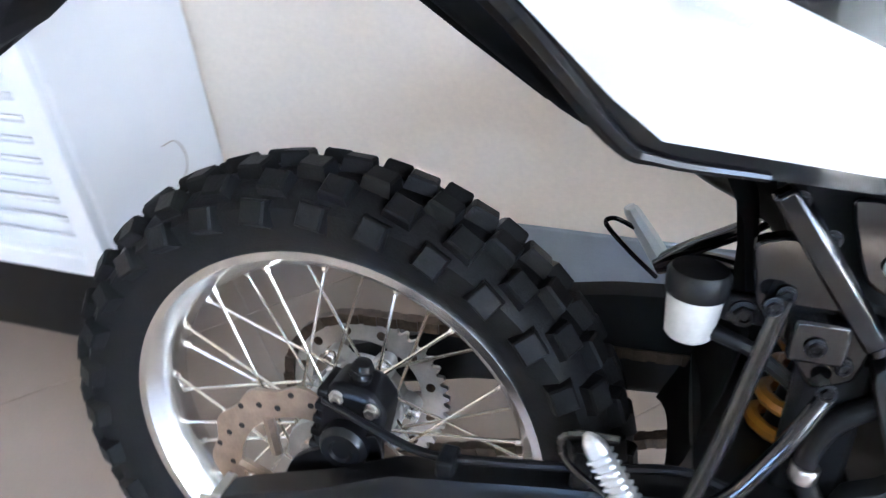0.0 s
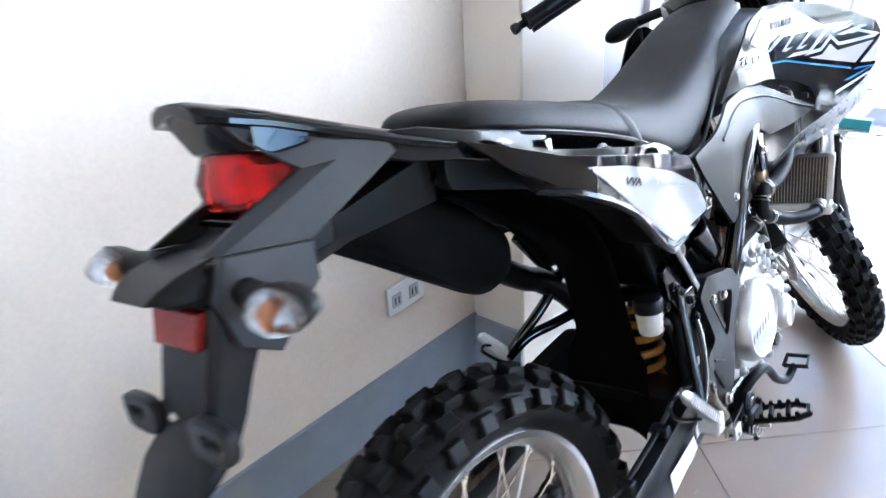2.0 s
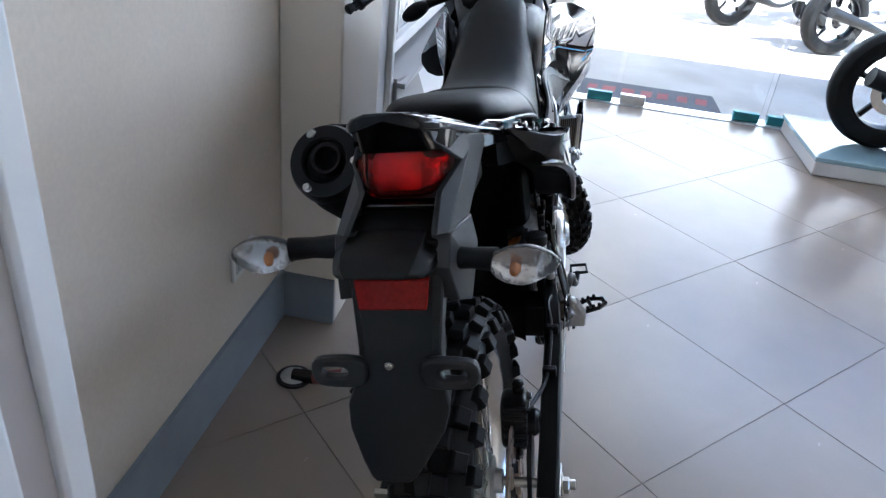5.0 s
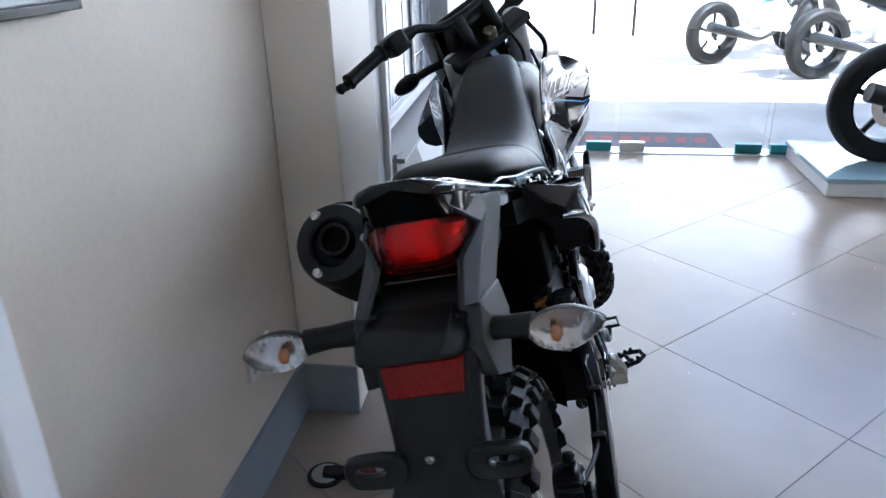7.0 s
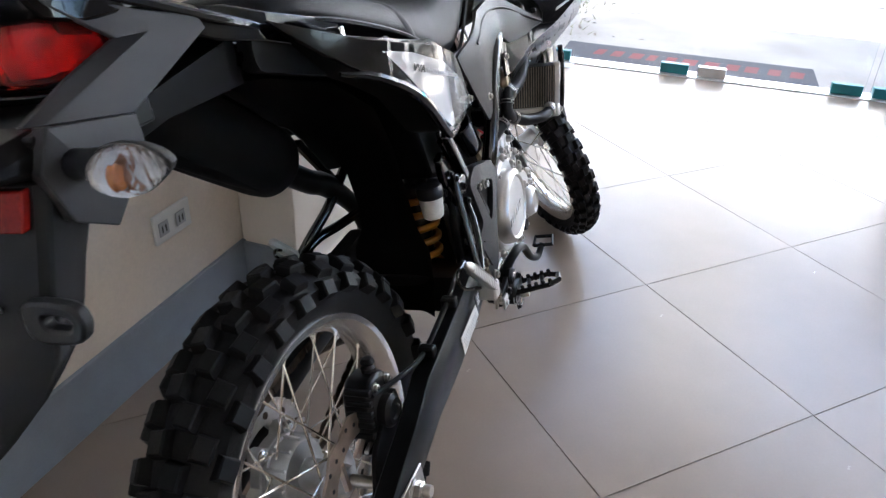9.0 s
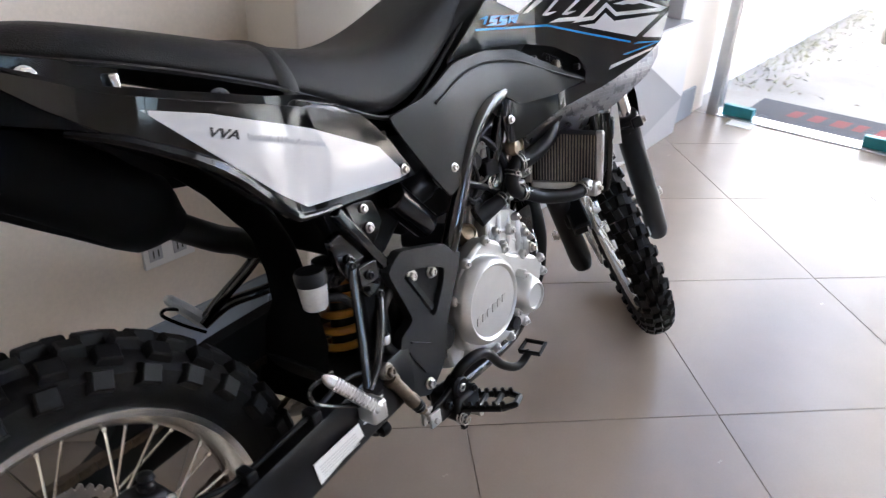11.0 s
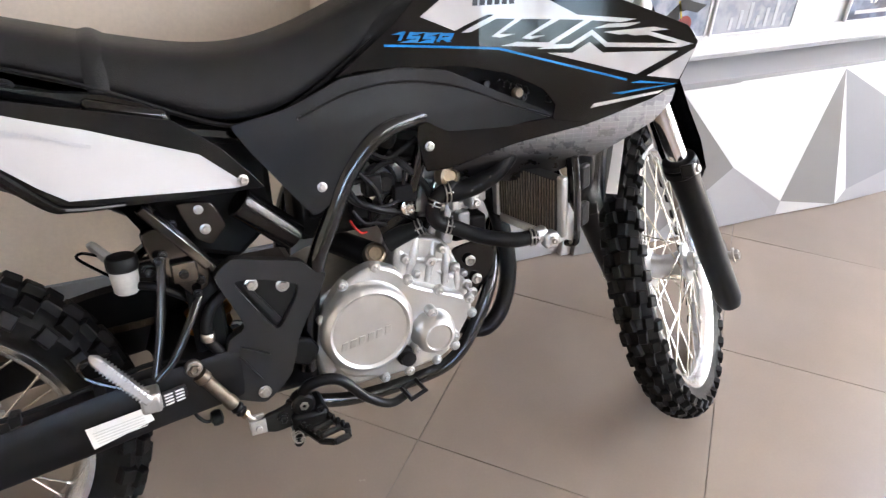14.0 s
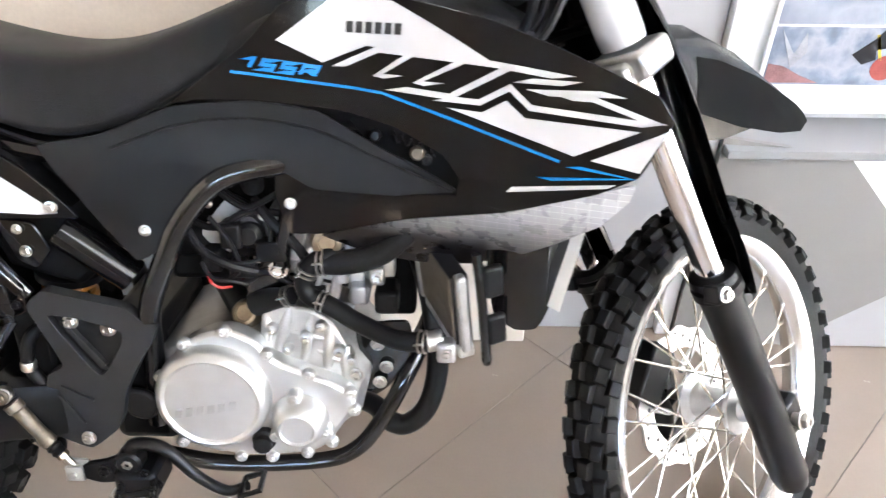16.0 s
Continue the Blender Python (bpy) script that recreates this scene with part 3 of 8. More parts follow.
def photo(name, stops, scale, seed):
    """A blurred photographic print: broad patches of a few tones."""
    m = mat(name, stops[0], 0.22)
    nt = m.node_tree
    place, noise, ramp = nt.nodes.new("ShaderNodeTexCoord"), nt.nodes.new("ShaderNodeTexNoise"), nt.nodes.new("ShaderNodeValToRGB")
    shift = nt.nodes.new("ShaderNodeMapping")
    shift.inputs["Location"].default_value = (seed * 3.7, 0, seed * 1.3)
    noise.inputs["Scale"].default_value, noise.inputs["Detail"].default_value, noise.inputs["Distortion"].default_value = scale, 5, 0.15
    nt.links.new(place.outputs["Object"], shift.inputs[0])
    nt.links.new(shift.outputs[0], noise.inputs["Vector"])
    while len(ramp.color_ramp.elements) < len(stops):
        ramp.color_ramp.elements.new(0.5)
    for i, (e, c) in enumerate(zip(ramp.color_ramp.elements, stops)):
        e.position, e.color = 0.30 + 0.42 * i / (len(stops) - 1), (*c, 1)
    nt.links.new(noise.outputs[0], ramp.inputs[0])
    nt.links.new(ramp.outputs[0], nt.nodes["Principled BSDF"].inputs["Base Color"])
    return m


def poster(x0, x1, tone, label):
    """A framed print leaning flat against the back board, with what its picture shows in raised-ink shapes."""
    t = thing("poster", label, "poster", group="posters on the shelf")
    y, z0, z1, zd = 0.694, 0.607, 1.06, 0.733
    upper = photo("poster_upper_print", tone, 5, x0)
    lower = photo("poster_lower_print", tone[1:] + tone[:1], 16, x0)
    part("upper_print", box((x0 + 0.006, y, zd + 0.002), (x1 - 0.006, y + 0.004, z1 - 0.006)), upper, t, "upper photograph")
    part("lower_print", box((x0 + 0.006, y, z0 + 0.004), (x1 - 0.006, y + 0.004, zd - 0.002)), lower, t, "lower photograph")
    part("divider", box((x0 + 0.006, y - 0.002, zd - 0.002), (x1 - 0.006, y + 0.004, zd + 0.002)), M_WHITE, t)
    for a, b in (((x0, z0), (x0 + 0.006, z1)), ((x1 - 0.006, z0), (x1, z1)), ((x0 + 0.006, z0), (x1 - 0.006, z0 + 0.004)), ((x0 + 0.006, z1 - 0.006), (x1 - 0.006, z1))):
        part("frame_strip", box((a[0], y - 0.003, a[1]), (b[0], y + 0.006, b[1])), M_WHITE, t)
    return t


def ink(t, name, outline, material, label=""):
    """A flat printed shape on a poster's face."""
    bm = bmesh.new()
    rings(bm, [[(x, 0.6935, z) for x, z in outline], [(x, 0.6925, z) for x, z in outline]])
    part(name, bm, material, t, label)


def disc(x, z, r, n=20):
    return [(x + r * math.cos(6.2832 * i / n), z + r * math.sin(6.2832 * i / n)) for i in range(n)]


BLUEGREY = ((0.11, 0.13, 0.17), (0.20, 0.22, 0.27), (0.30, 0.32, 0.37), (0.16, 0.19, 0.25))
NAVY = ((0.02, 0.03, 0.06), (0.05, 0.08, 0.14), (0.10, 0.14, 0.22), (0.03, 0.04, 0.07))
PALE = ((0.30, 0.31, 0.33), (0.42, 0.43, 0.45), (0.22, 0.24, 0.28), (0.36, 0.37, 0.40))
M_POSTRED = mat("red_poster_ink", (0.30, 0.07, 0.06), 0.25, vary=0.2, scale=30)
M_POSTHAZE = mat("dull_red_poster_ink", (0.25, 0.13, 0.13), 0.25, vary=0.4, scale=25)
M_POSTPALE = mat("pale_poster_ink", (0.30, 0.31, 0.34), 0.25, vary=0.3, scale=25)
M_POSTYEL = mat("yellow_poster_ink", (0.50, 0.36, 0.06), 0.25, vary=0.2, scale=30)
show = poster(1.62, 1.95, BLUEGREY, "blue-grey sales poster with a red-wheeled motorcycle picture")
ink(show, "printed_wheel", disc(1.862, 0.648, 0.026), M_POSTRED, "red printed wheel")
ink(show, "printed_haze", [(1.63, 0.615), (1.74, 0.615), (1.70, 0.63), (1.66, 0.65), (1.63, 0.655)], M_POSTHAZE, "dull red printed haze")
ink(show, "printed_frame", [(1.79, 0.675), (1.815, 0.655), (1.84, 0.665), (1.835, 0.685), (1.86, 0.69), (1.90, 0.68), (1.93, 0.70), (1.88, 0.712), (1.84, 0.726), (1.825, 0.705)], M_DARKDEC, "dark printed motorcycle")
ink(show, "printed_fork", [(1.826, 0.716), (1.832, 0.716), (1.852, 0.665), (1.846, 0.665)], M_POSTYEL, "yellow printed fork leg")
ink(show, "printed_flash", [(1.64, 0.725), (1.675, 0.675), (1.69, 0.72), (1.70, 0.68), (1.675, 0.645)], M_POSTPALE, "pale printed flash")
view = poster(1.965, 2.285, PALE, "pale grey sales poster with faint printed shapes")
ink(view, "printed_tag", [(1.975, 1.03), (2.0, 1.03), (2.0, 1.0), (1.975, 1.0)], M_POSTRED, "small red printed tag")
for i in range(7):
    x = 2.03 + 0.034 * i
    ink(view, "printed_bar", [(x, 0.62), (x + 0.012, 0.62), (x + 0.012, 0.655 + 0.02 * (i % 3)), (x, 0.655 + 0.02 * (i % 3))], M_GREYDEC)
dark = poster(2.515, 2.76, NAVY, "navy blue sales poster with a white winged emblem")
for sgn in (-1, 1):
    ink(dark, "printed_wing", [(2.62 + sgn * 0.004, 0.66), (2.62 + sgn * 0.012, 0.66), (2.62 + sgn * 0.045, 0.725), (2.62 + sgn * 0.03, 0.715), (2.62 + sgn * 0.02, 0.70)], M_WHITEDEC, "white printed wing")
ink(dark, "printed_words", [(2.55, 0.628), (2.70, 0.628), (2.70, 0.64), (2.55, 0.64)], M_GREYDEC, "grey bar of small print")
poster(2.775, 3.0, BLUEGREY, "blue-grey photographic sales poster in a thin white frame")


# ---- motorcycle ----
LEAN_LEFT = 12.2
BIKE = thing("motorcycle", "black trail motorcycle with white and blue graphics on its side stand", "motorcycle", at=(0, 0, -0.003), rot=(-LEAN_LEFT, 0, 0))


def bend(*pairs):
    xs, ys = zip(*pairs)
    return lambda x, z: float(np.interp(x, xs, ys))


def out(surface, d):
    return lambda x, z: surface(x, z) - d


SHROUD = bend((0.5, -0.110), (0.76, -0.114), (0.88, -0.127), (1.0, -0.16), (1.19, -0.224), (1.25, -0.24))
LOWER = bend((0.5, -0.124), (0.62, -0.134), (0.8, -0.122), (0.95, -0.14), (1.1, -0.19), (1.2, -0.222))
SIDE = bend((-0.1, -0.09), (0.02, -0.112), (0.08, -0.150), (0.14, -0.178), (0.2, -0.184), (0.3, -0.182), (0.52, -0.133), (0.6, -0.128))

# ---- wheels ----


def knob_mesh(lx, ly, h):
    """A tapered tread block."""
    bm = bmesh.new()
    vs = [bm.verts.new((sx * lx * k, sy * ly * k, z)) for z, k in ((-0.004, 0.58), (h * 0.8, 0.5), (h, 0.43)) for sx, sy in ((-1, -1), (1, -1), (1, 1), (-1, 1))]
    for q in ((8, 9, 10, 11), *[(i + 4 * r, (i + 1) % 4 + 4 * r, (i + 1) % 4 + 4 * r + 4, i + 4 * r + 4) for r in (0, 1) for i in range(4)]):
        bm.faces.new([vs[i] for i in q])
    bmesh.ops.recalc_face_normals(bm, faces=bm.faces)
    me = bpy.data.meshes.new("tread_block")
    bm.to_mesh(me)
    bm.free()
    me.materials.append(M_RUBBER)
    return me


def tyre(name, m, rim, crown, half, count, h, rows):
    """Knobbly tyre round the local y axis; half: half its width."""
    prof = [(rim - 0.006, 0.62), (rim + 0.004, 0.72), (rim + 0.35 * (crown - rim), 0.97), (rim + 0.68 * (crown - rim), 0.98), (crown - 0.010, 0.76), (crown - 0.003, 0.42), (crown, 0.0)]
    ring = [(r, k * half) for r, k in prof] + [(r, -k * half) for r, k in prof[-2::-1]]
    t = part(name, move(lathe(ring, (0, 0, 0), (0, 1, 0), 72, None, shut=True), m), M_RUBBER, BIKE, "black knobbly off-road tyre")
    pitch = 2 * math.pi / count
    for ya, rr, tilt, lx, ly, off in rows:
        me = knob_mesh(lx * 0.94, ly * 0.93, h * 1.15)
        for i in range(count):
            for s in (-1, 1):
                a = (i + off + (0.5 if s > 0 else 0)) * pitch
                ob = new("tread_block", me)
                ob.parent = t
                ob.matrix_basis = m @ Matrix.Rotation(a, 4, "Y") @ Matrix.Translation((0, s * ya * half, crown - rr)) @ Matrix.Rotation(-s * radians(tilt), 4, "X") @ Matrix.Rotation(radians(7 * s), 4, "Z")
    return t


def wheel(name, m, rim_r, half, label):
    """Spoked wheel with its axle along the local y axis."""
    bm = bmesh.new()
    o, i = rim_r, rim_r - 0.021
    w = half * 0.62
    lathe([(o, w), (o - 0.003, w + 0.004), (o - 0.012, w + 0.003), (i - 0.002, w * 0.72), (i - 0.009, w * 0.35), (i - 0.011, 0), (i - 0.009, -w * 0.35), (i - 0.002, -w * 0.72),
           (o - 0.012, -w - 0.003), (o - 0.003, -w - 0.004), (o, -w), (o - 0.006, -w * 0.8), (o - 0.006, w * 0.8)], (0, 0, 0), (0, 1, 0), 96, bm, shut=True)
    rim = part(name, move(bm, m), M_RIM, BIKE, label)
    hub = lathe([(0.012, -0.062), (0.020, -0.060), (0.022, -0.048), (0.043, -0.044), (0.045, -0.037), (0.030, -0.030), (0.024, -0.012), (0.024, 0.012), (0.030, 0.030), (0.045, 0.037), (0.043, 0.044), (0.022, 0.048), (0.020, 0.060), (0.012, 0.062)], (0, 0, 0), (0, 1, 0), 32)
    part("hub", move(hub, m), M_RAWCAST, rim, "cast aluminium hub")
    for k in range(36):
        s = 1 if k % 2 else -1
        lead = 1 if (k // 2) % 2 else -1
        a = 2 * math.pi * k / 36
        b = a + lead * radians(62)
        p = Vector((0.041 * math.sin(b), s * 0.040, 0.041 * math.cos(b)))
        q = Vector((i * math.sin(a), s * 0.006, i * math.cos(a)))
        sp = rod(p, q, 0.0019, 7)
        rod(q, q + (p - q).normalized() * 0.016, 0.0034, 6, sp)
        part("spoke", move(sp, m), M_SPOKE, rim)
    return rim


def wave_disc(bm, r, hole, y, waves, thick=0.004):
    n = waves * 8
    inner = [(hole * math.cos(2 * math.pi * k / n), hole * math.sin(2 * math.pi * k / n)) for k in range(n)]
    outer = [((r + 0.0035 * math.cos(2 * math.pi * k / 8)) * math.cos(2 * math.pi * k / n), (r + 0.0035 * math.cos(2 * math.pi * k / 8)) * math.sin(2 * math.pi * k / n)) for k in range(n)]
    loops = [[(x, yy, z) for x, z in lo] for lo, yy in ((inner, y), (outer, y), (outer, y + thick), (inner, y + thick))]
    vs = [[bm.verts.new(p) for p in lo] for lo in loops]
    vs.append(vs[0])
    for a, b in zip(vs, vs[1:]):
        for k in range(n):
            bm.faces.new((a[k], a[(k + 1) % n], b[(k + 1) % n], b[k]))


def brake_disc(m, r, y, metal, parent, label):
    bm = bmesh.new()
    wave_disc(bm, r, r * 0.70, y, 12)
    d = part("brake_disc", move(bm, m), metal, parent, label)
    for k in range(6):
        a = 2 * math.pi * k / 6
        bm = tube([(r * 0.73 * math.cos(a), y + 0.002, r * 0.73 * math.sin(a)), (0.042 * math.cos(a + 0.5), y + 0.004, 0.042 * math.sin(a + 0.5))], 0.006, 6, 1)
        part("disc_arm", move(bm, m), metal, d)
    holes = bmesh.new()
    for k in range(30):
        a, rr = 2 * math.pi * k / 30, r * (0.80, 0.87, 0.94)[k % 3]
        lathe([(0.0034, -0.0006), (0.0034, 0.0046)], (rr * math.cos(a), y, rr * math.sin(a)), (0, 1, 0), 8, holes)
    part("vent_holes", move(holes, m), M_DARKDEC, d, "dark drilled vent holes")


REAR = Matrix.Translation((0, 0, 0.327))
rear_wheel = wheel("rear_wheel", REAR, 0.240, 0.054, "polished alloy rear rim with laced spokes")
tyre("rear_tyre", REAR, 0.240, 0.3105, 0.055, 31, 0.0115, ((0.23, 0.0005, 9, 0.030, 0.024, 0.0), (0.64, 0.008, 34, 0.029, 0.024, 0.5), (0.94, 0.028, 66, 0.027, 0.025, 0.22)))
brake_disc(REAR, 0.110, -0.083, M_DISC, BIKE, "brown-filmed wave brake disc")
RAKE, STEER = 27.0, 43.5
axis_way = Vector((-math.sin(radians(RAKE)), 0, math.cos(radians(RAKE))))
axle0 = Vector((1.449, 0, 0.336))
foot = axle0 - 0.056 * Vector((math.cos(radians(RAKE)), 0, math.sin(radians(RAKE))))
TURNED = Matrix.Translation(foot) @ Matrix.Rotation(radians(STEER), 4, axis_way) @ Matrix.Translation(-foot)
FRONT = TURNED @ Matrix.Translation(axle0)
front_wheel = wheel("front_wheel", FRONT, 0.2785, 0.040, "polished alloy front rim with laced spokes")
tyre("front_tyre", FRONT, 0.2785, 0.3305, 0.035, 40, 0.0080, ((0.25, 0.0005, 10, 0.026, 0.018, 0.0), (0.68, 0.007, 36, 0.024, 0.018, 0.5), (0.96, 0.021, 66, 0.022, 0.018, 0.22)))
brake_disc(FRONT, 0.118, 0.062, M_BRIGHTDISC, BIKE, "bright wave brake disc")


def sprocket():
    n = 46
    bm = bmesh.new()
    ringo = [((0.098 if k % 4 < 2 else 0.105) * math.cos(2 * math.pi * k / (4 * n)), (0.098 if k % 4 < 2 else 0.105) * math.sin(2 * math.pi * k / (4 * n))) for k in range(4 * n)]
    ringi = [(0.072 * math.cos(2 * math.pi * k / (4 * n)), 0.072 * math.sin(2 * math.pi * k / (4 * n))) for k in range(4 * n)]
    vs = [[bm.verts.new((x, y, z + 0.327)) for x, z in lo] for lo, y in ((ringi, 0.074), (ringo, 0.074), (ringo, 0.080), (ringi, 0.080))]
    vs.append(vs[0])
    for a, b in zip(vs, vs[1:]):
        for k in range(4 * n):
            bm.faces.new((a[k], a[(k + 1) % (4 * n)], b[(k + 1) % (4 * n)], b[k]))
    s = part("sprocket", bm, M_STEEL, BIKE, "zinc plated rear sprocket")
    spider = bmesh.new()
    lobes = 6
    edge = [((0.056 + 0.018 * max(0.0, math.cos(lobes * a)) ** 0.7) * math.cos(a), (0.056 + 0.018 * max(0.0, math.cos(lobes * a)) ** 0.7) * math.sin(a)) for a in (2 * math.pi * k / 96 for k in range(96))]
    rings(spider, [[(x * q, y, 0.327 + z * q) for x, z in edge] for y, q in ((0.052, 0.94), (0.055, 1.0), (0.071, 1.0), (0.0735, 0.97))])
    carrier = part("carrier", spider, M_RAWCAST, rear_wheel, "six-armed cast sprocket carrier", 0.001)
    drum = lathe([(0.030, 0.012), (0.050, 0.016), (0.054, 0.022), (0.054, 0.044), (0.057, 0.046), (0.057, 0.051), (0.040, 0.0525)], (0, 0, 0.327), (0, 1, 0), 40)
    part("hub_drum", drum, M_RAWCAST, rear_wheel, "cast aluminium cushion drum")
    for k in range(12):
        a = 2 * math.pi * (k + 0.5) / 12
        spin = Matrix.Translation((0, 0, 0.327)) @ Matrix.Rotation(a, 4, "Y")
        part("drum_rib", box((0.050, 0.018, -0.0025), (0.0575, 0.046, 0.0025), None, spin), M_RAWCAST, carrier, "", 0.001)
    for k in range(lobes):
        a = 2 * math.pi * k / lobes
        bolt((0.0655 * math.cos(a), 0.0815, 0.327 + 0.0655 * math.sin(a)), (0, 1, 0), 0.006, s, M_STEEL)
        bolt((0.0655 * math.cos(a), 0.0515, 0.327 + 0.0655 * math.sin(a)), (0, -1, 0), 0.0075, s, M_CHROME)
    for k in range(12):
        a = 2 * math.pi * (k + 0.5) / 12
        part("lightening_hole", lathe([(0.0058, 0.0), (0.0058, 0.0012), (0.0045, 0.0012), (0.0045, 0.0004)], (0.085 * math.cos(a), 0.0742, 0.327 + 0.085 * math.sin(a)), (0, -1, 0), 14), M_CHAIN, s, "dark lightening hole")
    pts = []
    for k in range(13):
        a = math.pi / 2 + math.pi * k / 12
        pts.append(Vector((0.103 * math.cos(a), 0.077, 0.327 + 0.103 * math.sin(a))))
    front = [Vector((0.53 + 0.028 * math.cos(-math.pi / 2 + math.pi * k / 6), 0.077, 0.425 + 0.028 * math.sin(-math.pi / 2 + math.pi * k / 6))) for k in range(7)]
    path = pts + front
    path.append(path[0])
    links, left, i = bmesh.new(), 0.0, 0
    for a, b in zip(path, path[1:]):
        d = (b - a).length
        while left < d:
            p = a + (b - a) * (left / d)
            way = (b - a).normalized()
            m = Matrix.Translation(p) @ way.to_track_quat("X", "Z").to_matrix().to_4x4()
            w = 0.0085 if i % 2 else 0.0065
            box((-0.008, -w, -0.0062), (0.008, w, 0.0062), links, m)
            left += 0.0125
            i += 1
        left -= d
    part("drive_chain", links, M_CHAIN, BIKE, "brown oily drive chain")
    guard = panel(soften([(0.09, 0.445), (0.12, 0.478), (0.28, 0.510), (0.42, 0.520), (0.46, 0.500), (0.46, 0.440), (0.28, 0.448), (0.12, 0.428)], 0.1), lambda x, z: -0.102, 0.030, -1)
    part("chain_guard", guard, M_INNER, BIKE, "black plastic chain guard")


sprocket()

# ---- swinging arm, rear brake, shock ----


def swingarm():
    bm = bmesh.new()
    for s, y in ((-1, -0.140), (1, 0.128)):
        rows = []
        for x, z, hh in ((-0.055, 0.330, 0.022), (-0.03, 0.333, 0.030), (0.05, 0.358, 0.034), (0.12, 0.385, 0.041), (0.24, 0.405, 0.044), (0.36, 0.420, 0.043), (0.47, 0.425, 0.042)):
            yy = y if x < 0.3 else y - s * 0.02 * (x - 0.3) / 0.17
            w = 0.017
            rows.append([(x, yy + dy * w, z + dz * hh) for dy, dz in ((-1, -0.85), (-0.8, -1), (0.8, -1), (1, -0.85), (1, 0.85), (0.8, 1), (-0.8, 1), (-1, 0.85))])
        rings(bm, rows)
    box((0.36, -0.12, 0.385), (0.43, 0.11, 0.455), bm)
    arm = part("swinging_arm", bm, M_SATIN, BIKE, "black box-section swinging arm")
    rodb = rod((0, -0.185, 0.327), (0, 0.17, 0.327), 0.009, 16)
    part("rear_axle", rodb, M_STEEL, BIKE, "zinc plated axle")
    bolt((-0.004, -0.160, 0.329), (0, -1, 0), 0.014, arm, M_STEEL)
    for x in (-0.05,):
        bolt((x - 0.01, -0.14, 0.332), (-1, 0, 0), 0.007, arm, M_STEEL)
    plate = box((-0.045, -0.1615, 0.312), (0.03, -0.1575, 0.348))
    part("axle_adjuster", plate, M_STEEL, arm, "zinc chain adjuster plate", 0.003)
    for s2 in (-1, 1):
        y = s2 * 0.137
        part("adjuster_cap", box((-0.068, y - 0.016, 0.306), (-0.056, y + 0.016, 0.352)), M_STEEL, arm, "zinc chain adjuster end plate", 0.002)
        part("adjuster_bolt", rod((-0.060, y, 0.329), (-0.092, y, 0.327), 0.0040, 10), M_STEEL, arm, "zinc adjuster bolt")
        bolt((-0.070, y, 0.329), (-1, 0, 0), 0.0070, arm, M_STEEL)
    part("axle_washer", lathe([(0.010, 0), (0.019, 0.0), (0.019, 0.003), (0.010, 0.003)], (0, -0.160, 0.328), (0, -1, 0), 28), M_STEEL, arm, "zinc axle washer")
    flat = lambda x, z: -0.1592
    a = part("warning_sticker", panel([(0.246, 0.409), (0.330, 0.421), (0.336, 0.397), (0.251, 0.374)], flat, 0.001, step=0.2), M_STICKER, arm, "white sticker with small unreadable print")
    for i in range(5):
        k = 0.012 + 0.0045 * i
        part("print_bar", panel([(0.254 + 0.001 * i, 0.4085 - k + 0.004), (0.322 + 0.001 * i, 0.4185 - k + 0.004), (0.322 + 0.001 * i, 0.4171 - k + 0.004), (0.254 + 0.001 * i, 0.4071 - k + 0.004)], lambda x, z: -0.1598, 0.0004, step=0.2), M_FAINTPRINT, a)
    b = part("tyre_sticker", panel([(0.334, 0.434), (0.386, 0.443), (0.388, 0.423), (0.336, 0.410)], lambda x, z: -0.1580, 0.001, step=0.2), M_DARKDEC, arm, "black sticker with white table print")
    for i in range(4):
        for j in range(3):
            x, z = 0.340 + 0.0155 * j, 0.430 - 0.0052 * i + 0.0026 * j
            part("print_bar", panel([(x, z), (x + 0.012, z + 0.002), (x + 0.012, z - 0.0005), (x, z - 0.0025)], lambda x, z: -0.1587, 0.0004, step=0.2), M_STICKER, b)
    return arm


swingarm()


